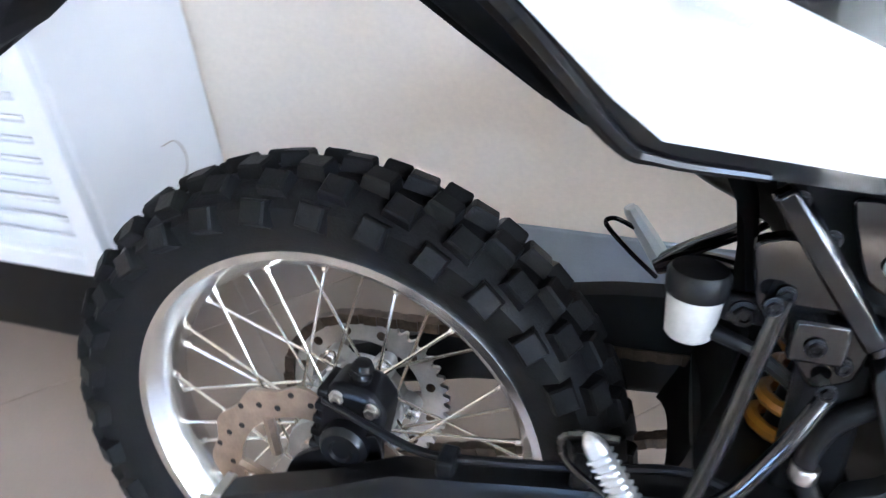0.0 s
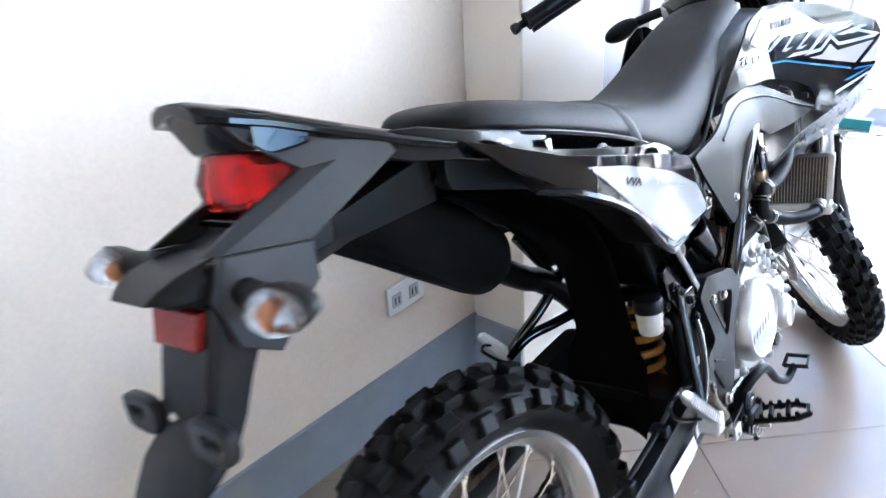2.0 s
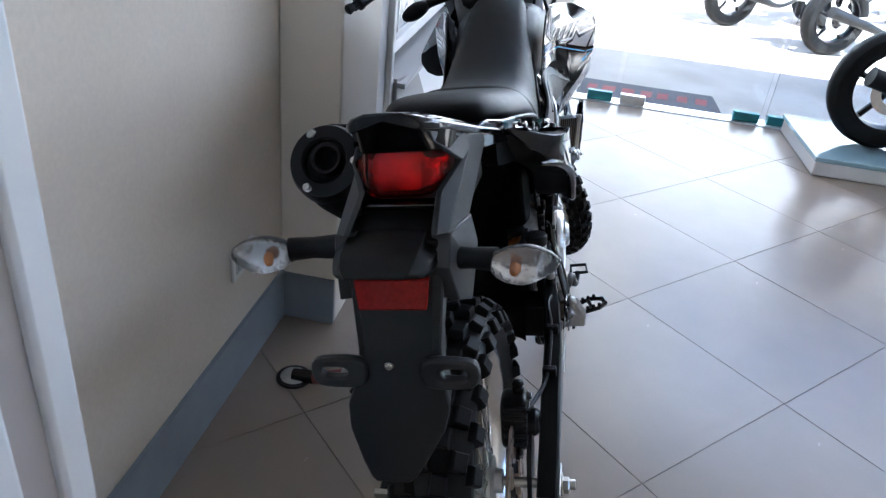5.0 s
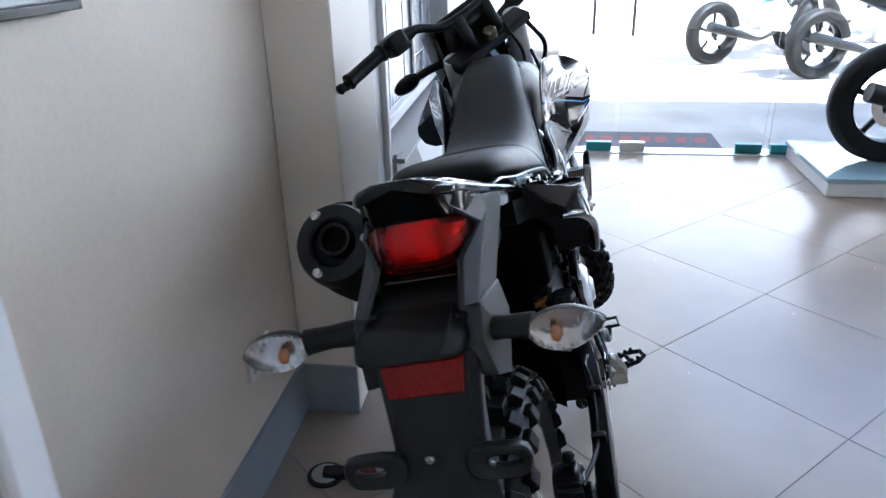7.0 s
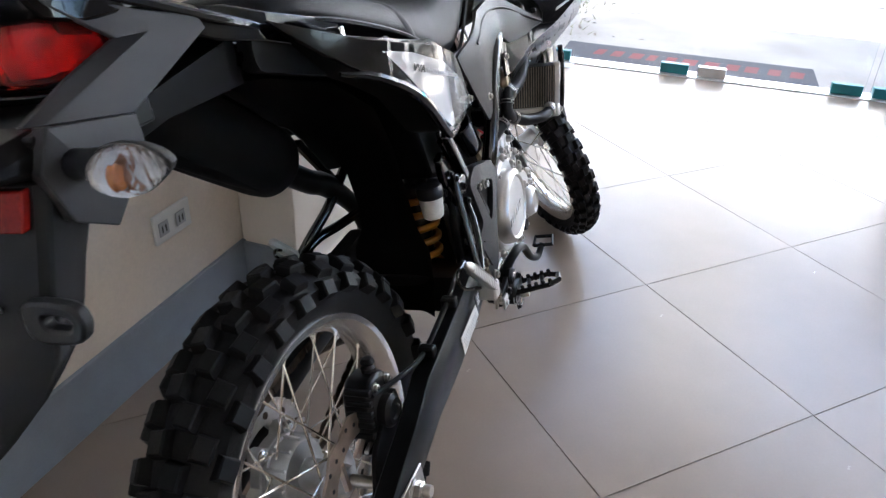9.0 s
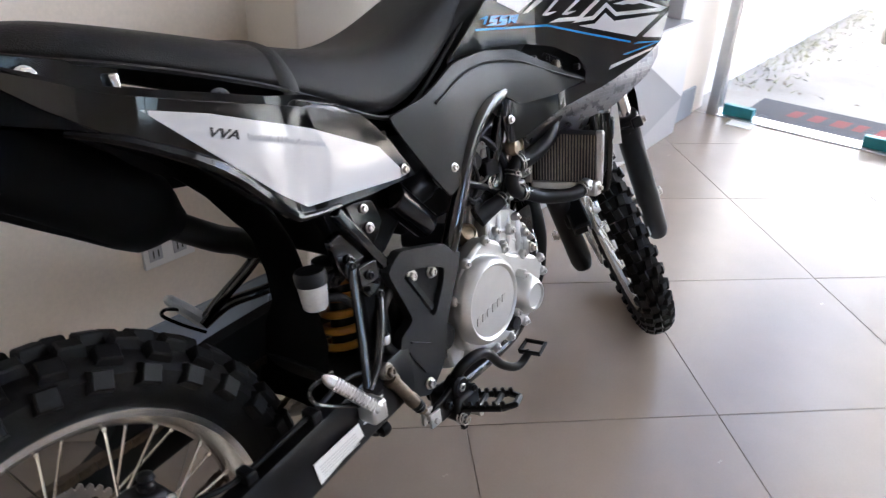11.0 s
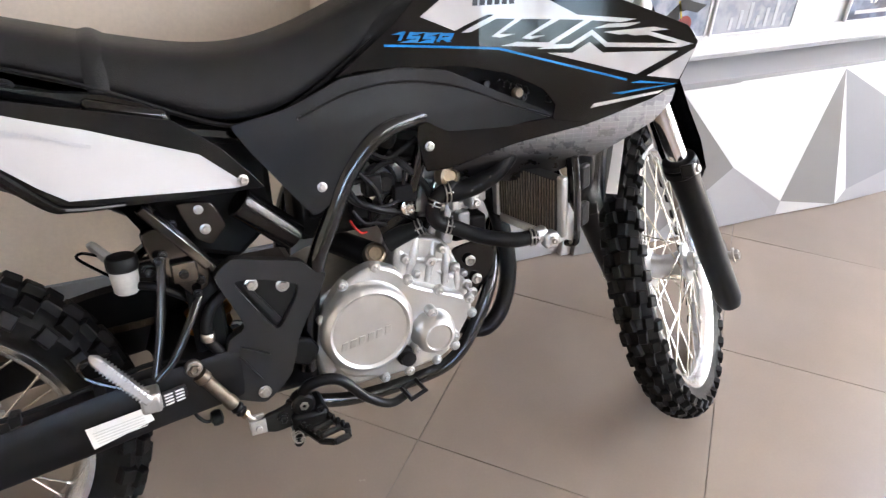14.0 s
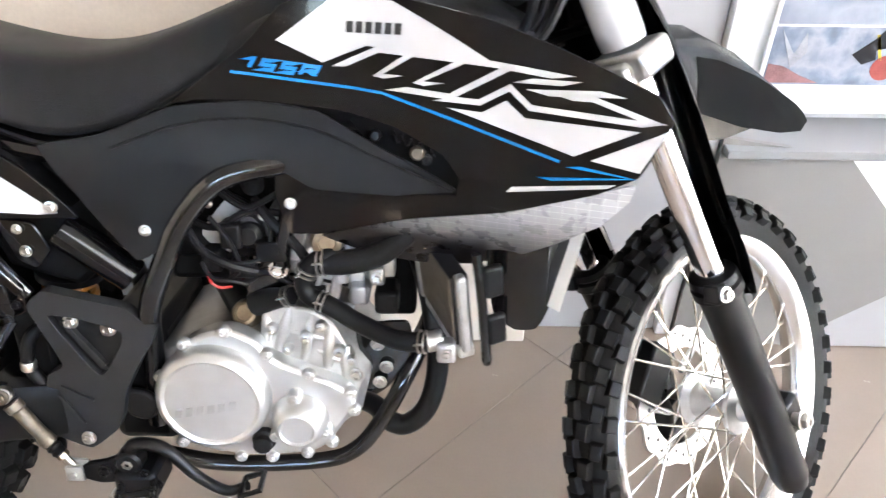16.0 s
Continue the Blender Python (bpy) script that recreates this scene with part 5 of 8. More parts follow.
    part("wire", tube([(0.702, -0.080, 0.592), (0.690, -0.092, 0.597), (0.680, -0.095, 0.607), (0.675, -0.085, 0.618)], 0.0020, 6), M_REDWIRE, e, "thin red wire")
    for pts in (((0.72, -0.085, 0.60), (0.755, -0.09, 0.62), (0.79, -0.088, 0.60), (0.83, -0.088, 0.595)), ((0.70, -0.06, 0.72), (0.75, -0.07, 0.69), (0.765, -0.08, 0.63), (0.79, -0.075, 0.58)),
                ((0.64, -0.08, 0.70), (0.69, -0.085, 0.68), (0.74, -0.09, 0.705), (0.80, -0.09, 0.70))):
        part("cable", tube(pts, 0.005, 8), M_HOSE, e, "thin black cable")
    return e


engine()


def exhaust():
    way = [(0.86, 0.0, 0.630), (0.912, 0.0, 0.642), (0.950, -0.012, 0.612), (0.970, -0.032, 0.545), (0.980, -0.045, 0.455), (0.966, -0.045, 0.378), (0.935, -0.045, 0.342), (0.905, -0.035, 0.340), (0.875, 0.0, 0.345), (0.80, 0.05, 0.33), (0.68, 0.085, 0.31),
           (0.60, 0.10, 0.33), (0.52, 0.105, 0.42), (0.475, 0.115, 0.54), (0.406, 0.12, 0.614), (0.357, 0.12, 0.642), (0.313, 0.12, 0.672), (0.285, 0.12, 0.692)]
    part("exhaust_pipe", tube(way, [0.0160] * 14 + [0.0215] * 4, 14), M_SATIN, BIKE, "satin black exhaust pipe")
    a, b = Vector((-0.072, 0.114, 0.948)), Vector((0.300, 0.121, 0.687))
    way = (b - a).normalized()
    lenm = (b - a).length
    prof = [(0.048, 0.0), (0.052, 0.006), (0.053, 0.03), (0.056, 0.05), (0.058, 0.16), (0.059, 0.27), (0.059, 0.375), (0.056, 0.405), (0.044, 0.424), (0.028, lenm - 0.01), (0.022, lenm)]
    bm = lathe(prof, a, way, 36)
    m = part("muffler", bm, M_INNER, BIKE, "matte black muffler can")
    # outer shell of the silencer: a rounded five-cornered section with a point to the outside
    up2 = Vector((-way.z, 0, way.x)) if way.x > 0 else Vector((way.z, 0, -way.x))
    up2 = up2 if up2.z > 0 else -up2
    section = soften([(0.058, 0.002), (0.036, 0.040), (0.008, 0.058), (-0.036, 0.054), (-0.046, 0.010), (-0.034, -0.050), (-0.016, -0.066), (0.020, -0.045)], 0.2, 1)
    hull = bmesh.new()
    rings(hull, [[a + way * h + Vector((0, 1, 0)) * (p * k) + up2 * (q * k) for p, q in section] for h, k in ((-0.012, 0.80), (-0.010, 0.94), (0.0, 1.0), (0.06, 1.0), (0.12, 0.98), (0.26, 0.96), (0.36, 0.92), (0.40, 0.72))])
    part("heat_shield", hull, M_INNER, m, "black five-cornered silencer shell", 0.003)
    cap = lathe([(0.028, 0.0), (0.028, -0.014), (0.031, -0.017), (0.047, -0.014), (0.051, -0.004), (0.053, 0.012), (0.049, 0.014)], a - way * 0.012, way, 36, None, True)
    part("end_cap", cap, M_PLASTIC, m, "black muffler end cap")
    # The can is closed here; a black disc paints in the hole's shade.
    part("outlet", lathe([(0.0285, -0.003), (0.024, -0.0012), (0.002, -0.001)], a - way * 0.013, way, 24), M_INNER, m, "black disc for the dark inside of the outlet")
    part("tail_pipe", lathe([(0.016, -0.002), (0.016, -0.020), (0.020, -0.022), (0.021, -0.002)], a - way * 0.012 + Vector((0, -0.004, 0.002)), way, 24, None, True), M_SATIN, m, "black tail pipe")
    for k in (0.2, 2.3, 4.4):
        u = way.orthogonal().normalized()
        v = way.cross(u)
        bolt(a + 0.040 * (math.cos(k) * u + math.sin(k) * v) - way * 0.026, -way, 0.005, m, M_STEEL)


exhaust()


def frame_parts():
    f = part("frame", tube([(1.05, -0.03, 0.80), (0.93, -0.075, 0.790), (0.80, -0.112, 0.778), (0.722, -0.127, 0.762), (0.669, -0.129, 0.711), (0.637, -0.130, 0.650), (0.607, -0.125, 0.582), (0.592, -0.105, 0.50), (0.577, -0.095, 0.38)], 0.0145, 14), M_FRAME, BIKE, "gloss black tubular frame")
    part("frame_tube", tube([(1.05, 0.03, 0.80), (0.93, 0.075, 0.790), (0.80, 0.112, 0.778), (0.725, 0.126, 0.752), (0.672, 0.132, 0.700), (0.64, 0.134, 0.64), (0.61, 0.13, 0.575), (0.58, 0.11, 0.42)], 0.0165, 10), M_FRAME, BIKE)
    part("down_tube", tube([(1.08, 0, 0.76), (1.03, 0, 0.68), (0.985, 0, 0.56), (0.957, -0.03, 0.48), (0.931, -0.06, 0.432), (0.897, -0.068, 0.366), (0.858, -0.068, 0.312), (0.80, -0.066, 0.286), (0.66, -0.068, 0.280), (0.56, -0.08, 0.31)], 0.0125, 12), M_FRAME, BIKE, "gloss black cradle tube")
    part("down_tube", tube([(0.985, 0, 0.56), (0.955, 0.03, 0.46), (0.925, 0.06, 0.40), (0.88, 0.068, 0.335), (0.80, 0.066, 0.300), (0.66, 0.068, 0.295), (0.56, 0.08, 0.32)], 0.0135, 10), M_FRAME, BIKE)
    part("head_tube", rod((1.075, 0, 0.79), (1.005, 0, 0.93), 0.030, 20), M_FRAME, BIKE)
    for s in (-1, 1):
        part("seat_rail", tube([(0.62, s * 0.10, 0.76), (0.42, s * 0.10, 0.80), (0.2, s * 0.095, 0.865), (0.0, s * 0.07, 0.93)], 0.012, 8), M_FRAME, BIKE)
        low, high = Vector((0.450, s * 0.131, 0.607)), Vector((0.374, s * 0.138, 0.709))
        spin = Matrix.Translation((low + high) / 2) @ (high - low).to_track_quat("Z", "Y").to_matrix().to_4x4()
        half = (high - low).length / 2
        part("sub_frame_bar", box((-0.0075, -0.0075, -half), (0.0075, 0.0075, half), None, spin), M_FRAME, BIKE, "gloss black square sub-frame strut", 0.003)
        plate = panel(soften([(0.418, 0.700), (0.470, 0.694), (0.486, 0.655), (0.462, 0.628), (0.440, 0.640)]), lambda x, z: -0.108, 0.006, -s)
        pl = part("sub_frame_plate", plate, M_FRAME, BIKE, "gloss black sub-frame plate", 0.002)
        bolt((0.455, s * 0.110, 0.655), (0, s, 0.05), 0.0058, pl)
        bolt((0.450, s * 0.110, 0.685), (0, s, 0.05), 0.0050, pl)
    hanger = tube([(0.390, -0.135, 0.635), (0.380, -0.142, 0.585), (0.366, -0.155, 0.52), (0.350, -0.168, 0.468)], 0.0062, 10)
    tube([(0.430, -0.134, 0.566), (0.410, -0.150, 0.535), (0.380, -0.163, 0.490), (0.350, -0.170, 0.466)], 0.0062, 10, 6, hanger)
    part("footrest_hanger", hanger, M_FRAME, BIKE, "gloss black tubular pillion footrest hanger")
    ear = part("hanger_bracket", panel(soften([(0.366, 0.668), (0.392, 0.676), (0.452, 0.607), (0.446, 0.574), (0.420, 0.562), (0.402, 0.590), (0.376, 0.620)], 0.1), lambda x, z: -0.126, 0.014, step=0.05), M_FRAME, BIKE, "black folded hanger bracket", 0.003)
    part("bracket_fold", box((0.398, -0.138, 0.590), (0.434, -0.1262, 0.622)), M_FRAME, ear, "raised folded tab", 0.003)
    for x, z, r in ((0.392, 0.634, 0.0055), (0.414, 0.604, 0.0060), (0.436, 0.586, 0.0055)):
        bolt((x, -0.128 if r < 0.006 else -0.139, z), (0, -1, 0.05), r * 0.85, ear, M_SATIN)
    left = tube([(0.47, 0.10, 0.645), (0.40, 0.118, 0.583), (0.345, 0.142, 0.538), (0.318, 0.160, 0.508)], 0.0095, 10)
    tube([(0.47, 0.10, 0.535), (0.41, 0.12, 0.532), (0.36, 0.142, 0.527), (0.318, 0.160, 0.505)], 0.0095, 10, 6, left)
    part("footrest_hanger", left, M_FRAME, BIKE, "gloss black tubular pillion footrest hanger")
    for p, d in (((0.384, -0.140, 0.630), (0, -1, 0.1)), ((0.428, -0.138, 0.570), (0, -1, 0.1)), ((0.385, -0.135, 0.702), (0, -1, 0)), ((0.412, -0.118, 0.672), (0, -1, 0))):
        bolt(p, d, 0.0050, f, M_SATIN)
    bolt((0.771, -0.094, 0.626), (0, -1, 0), 0.0095, f, M_CHROME)
    part("head_stay", tube([(0.800, -0.105, 0.735), (0.785, -0.098, 0.68), (0.771, -0.088, 0.62)], 0.0115, 10), M_FRAME, BIKE, "black engine stay")
    # airbox and battery side behind the shock
    ab = bmesh.new()
    rings(ab, [[(0.36 + dx, y, 0.62 + dz) for dx, dz in ((0.05, 0), (0.14, -0.03), (0.20, 0.02), (0.20, 0.14), (0.05, 0.20), (0.0, 0.16))] for y in (-0.085, 0.05)])
    part("air_box", ab, M_INNER, BIKE, "black plastic air box", 0.01)
    # Made-up black block: stands in for the dark depth behind the engine.
    part("dark_backing", box((0.60, -0.03, 0.575), (0.775, 0.06, 0.80)), M_INNER, BIKE, "black filler block for the dark space behind the engine", 0.012)
    part("intake_tube", rod((0.505, -0.110, 0.688), (0.582, -0.098, 0.615), 0.0235, 20), M_GLOSS, BIKE, "black rubber intake tube")
    part("cross_stay", rod((0.388, -0.124, 0.695), (0.456, -0.126, 0.600), 0.008, 10), M_FRAME, BIKE)


frame_parts()


def pegs():
    # pillion footrest, right: folded up, ribbed alloy
    a, b = Vector((0.284, -0.178, 0.520)), Vector((0.338, -0.196, 0.452))
    way = (b - a).normalized()
    n = Vector((0, -1, 0)).cross(way).normalized()
    up = way.cross(n)
    bm = bmesh.new()
    rows = []
    for k, w in ((-0.012, 0.3), (-0.006, 0.8), (0.0, 1.0), (1.0, 1.0), (1.02, 0.7)):
        c = a + (b - a) * k if k >= 0 else a + way * k
        rows.append([c + n * (0.0078 * w * x) + up * (0.0068 * w * y) for x, y in ((-1, -0.6), (-0.6, -1), (0.6, -1), (1, -0.6), (1, 0.6), (0.6, 1), (-0.6, 1), (-1, 0.6))])
    rings(bm, rows)
    p = part("pillion_footrest", bm, M_RAWCAST, BIKE, "folded ribbed aluminium pillion footrest", 0.001)
    for i in range(14):
        c = a + (b - a) * (0.08 + 0.062 * i)
        m = Matrix.Translation(c) @ Matrix(((n.x, up.x, way.x, 0), (n.y, up.y, way.y, 0), (n.z, up.z, way.z, 0), (0, 0, 0, 1)))
        part("rib", box((-0.0084, -0.0076, -0.0010), (0.0084, 0.0076, 0.0010), None, m), M_RAWCAST, p)
    part("footrest_knuckle", box((0.325, -0.200, 0.432), (0.352, -0.168, 0.462)), M_RAWCAST, BIKE, "aluminium footrest knuckle", 0.004)
    part("footrest_loop", tube([(0.300, -0.165, 0.52), (0.262, -0.165, 0.515), (0.268, -0.168, 0.490), (0.330, -0.175, 0.455)], 0.003, 6), M_FRAME, BIKE, "thin black wire loop")
    # left pillion footrest
    bm = tube([(0.279, 0.175, 0.567), (0.283, 0.174, 0.560), (0.305, 0.168, 0.532), (0.325, 0.162, 0.505)], [0.005, 0.009, 0.011, 0.012], 8)
    part("pillion_footrest", bm, M_RAWCAST, BIKE, "folded aluminium pillion footrest")
    part("footrest_loop", tube([(0.318, 0.158, 0.492), (0.285, 0.158, 0.520), (0.258, 0.157, 0.548), (0.262, 0.160, 0.555), (0.275, 0.164, 0.551), (0.300, 0.168, 0.535), (0.325, 0.165, 0.505)], 0.0030, 6), M_FRAME, BIKE, "thin black wire loop")
    # rider footrests: toothed frames
    for s in (-1, 1):
        base, tip = Vector((0.560, s * 0.150, 0.318)), Vector((0.588, s * 0.240, 0.332))
        d = (tip - base).normalized()
        w = Vector((1, 0, 0))
        w = (w - d * w.dot(d)).normalized()
        u = d.cross(w)
        bm = bmesh.new()
        loop = [base + w * 0.022, base + d * 0.075 + w * 0.024, base + d * 0.095 + w * 0.012, base + d * 0.095 - w * 0.012, base + d * 0.075 - w * 0.024, base - w * 0.022]
        for p0, q0 in zip(loop, loop[1:] + loop[:1]):
            tube([p0, q0], 0.0055, 6, 1, bm)
        tube([base + d * 0.035 - w * 0.02, base + d * 0.035 + w * 0.02], 0.005, 6, 1, bm)
        tube([base + d * 0.062 - w * 0.02, base + d * 0.062 + w * 0.02], 0.005, 6, 1, bm)
        for k in range(6):
            for ww in (-0.022, 0.022):
                c = base + d * (0.008 + 0.014 * k) + w * ww
                lathe([(0.0055, -0.004), (0.0035, 0.011), (0.001, 0.012)], c, u if u.z > 0 else -u, 5, bm)
        part("rider_footrest", bm, M_SATIN, BIKE, "toothed black steel rider footrest")
        br = bmesh.new()
        box((0.530, min(s * 0.10, s * 0.165), 0.295), (0.590, max(s * 0.10, s * 0.165), 0.340), br)
        part("footrest_bracket", br, M_SATIN, BIKE, "black footrest bracket", 0.008)
    pedal = tube([(0.548, -0.135, 0.345), (0.565, -0.155, 0.385), (0.610, -0.165, 0.388), (0.650, -0.168, 0.345), (0.690, -0.172, 0.322), (0.722, -0.176, 0.335)], [0.010, 0.0095, 0.009, 0.008, 0.0075, 0.007], 10)
    p = part("brake_pedal", pedal, M_SATIN, BIKE, "curved black brake pedal")
    tip = bmesh.new()
    tube([(0.716, -0.160, 0.335), (0.742, -0.158, 0.343), (0.744, -0.196, 0.345), (0.718, -0.200, 0.338), (0.716, -0.160, 0.335)], 0.0045, 6, 1, tip)
    part("pedal_tip", tip, M_SATIN, p, "serrated pedal tip")
    bolt((0.552, -0.152, 0.352), (0, -1, 0), 0.008, p)
    top, low = Vector((0.408, -0.149, 0.448)), Vector((0.450, -0.152, 0.381))
    mc = lathe([(0.004, 0.0), (0.0120, 0.001), (0.0125, 0.012), (0.0098, 0.015), (0.0095, 0.060), (0.0112, 0.064), (0.0112, 0.076), (0.007, 0.079)], top, low - top, 18)
    master = part("brake_master_cylinder", mc, M_DULLZINC, BIKE, "brownish zinc brake master cylinder with collars")
    part("banjo", lathe([(0.0115, -0.006), (0.0125, -0.004), (0.0125, 0.004), (0.0115, 0.006), (0.003, 0.006)], (0.402, -0.152, 0.462), (0.2, -1, 0.2), 18), M_STEEL, master, "zinc banjo union")
    bolt((0.402, -0.158, 0.462), (0.2, -1, 0.2), 0.0080, master, M_DULLZINC)
    part("boot", lathe([(0.0095, 0.0), (0.0105, 0.004), (0.0080, 0.008), (0.0100, 0.012), (0.0070, 0.017)], low + Vector((0.001, 0, -0.002)), low - top, 16), M_HOSE, master, "black rubber boot")
    part("lock_nut", lathe([(0.0085, 0.0), (0.0085, 0.007), (0.003, 0.007)], (0.4600, -0.152, 0.3660), low - top, 6), M_BRASS, master, "brass-coloured lock nut")
    part("push_rod", rod((0.458, -0.152, 0.369), (0.478, -0.152, 0.338), 0.0050, 10), M_STEEL, master, "zinc push rod")
    fork = bmesh.new()
    for y in (-0.163, -0.147):
        box((0.466, y, 0.326), (0.490, y + 0.005, 0.350), fork)
    rod((0.478, -0.167, 0.336), (0.478, -0.138, 0.336), 0.0055, 12, fork)
    part("push_rod_clevis", fork, M_RAWCAST, BIKE, "pale zinc push-rod clevis", 0.001)
    link = panel(soften([(0.472, 0.326), (0.486, 0.345), (0.520, 0.352), (0.560, 0.372), (0.572, 0.350), (0.545, 0.318), (0.505, 0.312)], 0.15), lambda x, z: -0.152, 0.010, step=0.05)
    pivot = part("pedal_lever", link, M_SATIN, BIKE, "black brake pedal lever arm", 0.002)
    bolt((0.517, -0.154, 0.338), (0, -1, 0), 0.0070, pivot, M_SATIN)
    part("pivot_boss", lathe([(0.019, 0), (0.019, 0.020), (0.015, 0.024), (0.006, 0.024)], (0.552, -0.135, 0.352), (0, -1, 0), 20), M_SATIN, pivot, "black pedal pivot boss")
    spring = [Vector((0.535 + 0.0085 * math.cos(k), -0.158 - 0.0009 * k, 0.305 + 0.0085 * math.sin(k))) for k in (0.7 * i for i in range(28))]
    part("return_spring", tube(spring, 0.0014, 6, 1), M_STEEL, pivot, "small zinc return spring")
    part("peg_pin", rod((0.564, -0.150, 0.300), (0.566, -0.182, 0.304), 0.0065, 12), M_STEEL, pivot, "zinc footrest pin")
    for x, y, z in ((0.535, -0.166, 0.293), (0.590, -0.158, 0.318), (0.575, -0.160, 0.340)):
        bolt((x, y, z), (0, -1, 0.1), 0.0055, pivot, M_SATIN)
    part("stop_rod", tube([(0.388, -0.095, 0.385), (0.392, -0.100, 0.352), (0.405, -0.102, 0.334), (0.419, -0.100, 0.334)], 0.0030, 8), M_SATIN, BIKE, "thin black bent rod")
    part("rubber_stop", lathe([(0.004, 0), (0.012, 0.003), (0.0135, 0.010), (0.012, 0.018), (0.004, 0.021)], (0.412, -0.100, 0.334), (1, 0, 0.1), 16), M_HOSE, BIKE, "round black rubber stop")
    # side stand on the left
    bm = tube([(0.47, 0.11, 0.30), (0.49, 0.20, 0.235), (0.515, 0.37, 0.13), (0.535, 0.565, -0.108)], [0.016, 0.014, 0.013, 0.013], 10, 4)
    st = part("side_stand", bm, M_FRAME, BIKE, "black side stand swung out to the floor")


pegs()


def stand_foot():
    tilt = Matrix.Rotation(radians(LEAN_LEFT), 4, "X")
    c = tilt @ Vector((0.525, 0.588, 0.0))
    up = tilt @ Vector((0, 0, 1))
    bm = lathe([(0.046, 0.001), (0.047, 0.003), (0.046, 0.008), (0.038, 0.010), (0.004, 0.010)], c, up, 28)
    foot_plate = part("stand_foot", bm, M_SATIN, BIKE, "round side stand foot plate with a worn bright face")
    part("worn_face", lathe([(0.036, 0.0102), (0.034, 0.0115), (0.003, 0.0115)], c, up, 28), M_RAWCAST, foot_plate, "worn bright face")
    bar = [c + up * 0.010, tilt @ Vector((0.52, 0.50, 0.03)), tilt @ Vector((0.505, 0.38, 0.09)), tilt @ Vector((0.48, 0.17, 0.27))]
    leg_bar = part("stand_leg", tube(bar, [0.019, 0.018, 0.015, 0.013], 12, 4), M_FRAME, BIKE, "gloss black side stand leg")
    a, b = bar[1].lerp(bar[0], 0.35), bar[1].lerp(bar[2], 0.45)
    part("worn_band", tube([a, bar[1], b], [0.0190, 0.0187, 0.0175], 12, 4), M_STANDRED, leg_bar, "worn dull red band")
    part("pale_band", tube([b, b.lerp(bar[2], 0.25)], [0.0175, 0.0170], 12, 1), M_RAWCAST, leg_bar, "worn bright band")


stand_foot()


def ring_plate(outer, inner, surface, thick):
    """A plate in x, z with a window through it."""
    bm = bmesh.new()
    for loop in (outer, inner):
        vs = [bm.verts.new((x, 0, z)) for x, z in loop]
        for a, b in zip(vs, vs[1:] + vs[:1]):
            bm.edges.new((a, b))
    bmesh.ops.triangle_fill(bm, use_beauty=True, use_dissolve=False, edges=bm.edges[:], normal=(0, -1, 0))
    for v in bm.verts:
        v.co.y = surface(v.co.x, v.co.z)
    got = bmesh.ops.extrude_face_region(bm, geom=bm.faces[:])
    for v in got["geom"]:
        if isinstance(v, bmesh.types.BMVert):
            v.co.y += thick
    return bm


def side_plate():
    """Black guard beside the gearbox with a triangular recess."""
    flat = bend((0.42, -0.134), (0.5, -0.140), (0.64, -0.134))
    outer = soften([(0.480, 0.614), (0.530, 0.601), (0.580, 0.588), (0.598, 0.567), (0.617, 0.561), (0.604, 0.532), (0.588, 0.510), (0.560, 0.458), (0.552, 0.425), (0.540, 0.397), (0.498, 0.363), (0.452, 0.382), (0.434, 0.402), (0.446, 0.434), (0.457, 0.484), (0.487, 0.500), (0.450, 0.590)], 0.12)
    inner = soften([(0.473, 0.580), (0.520, 0.573), (0.572, 0.553), (0.565, 0.530), (0.538, 0.489), (0.528, 0.486)], 0.14)
    t = part("frame_guard", ring_plate(outer, inner, flat, 0.018), M_GUARD, BIKE, "black moulded frame guard with a triangular window", 0.004)
    part("window_recess", panel(soften([(0.466, 0.586), (0.520, 0.580), (0.580, 0.558), (0.570, 0.525), (0.538, 0.482), (0.522, 0.482)], 0.08), out(flat, -0.011), 0.004, step=0.05), M_PLASTIC, t, "dark triangular recess")
    part("rib", panel(soften([(0.490, 0.566), (0.497, 0.567), (0.540, 0.500), (0.533, 0.494)], 0.05), out(flat, -0.004), 0.010, step=0.05), M_GUARD, t)
    part("rib", panel(soften([(0.474, 0.470), (0.515, 0.448), (0.515, 0.444), (0.474, 0.466)], 0.05), out(flat, 0.002), 0.004, step=0.05), M_GUARD, t)
    part("rib", panel(soften([(0.467, 0.453), (0.471, 0.453), (0.498, 0.408), (0.494, 0.406)], 0.05), out(flat, 0.002), 0.004, step=0.05), M_GUARD, t)
    part("pivot_cover", panel(soften([(0.548, 0.455), (0.583, 0.449), (0.597, 0.426), (0.580, 0.400), (0.548, 0.410)], 0.2), out(flat, -0.012), 0.012, step=0.05), M_PLASTIC, t, "black swinging arm pivot cover", 0.004)
    for x, z, d in ((0.503, 0.564, 0.010), (0.549, 0.552, 0.010), (0.498, 0.385, -0.001)):
        bolt((x, flat(x, z) + d, z), (0, -1, 0.05), 0.0075, t)


side_plate()


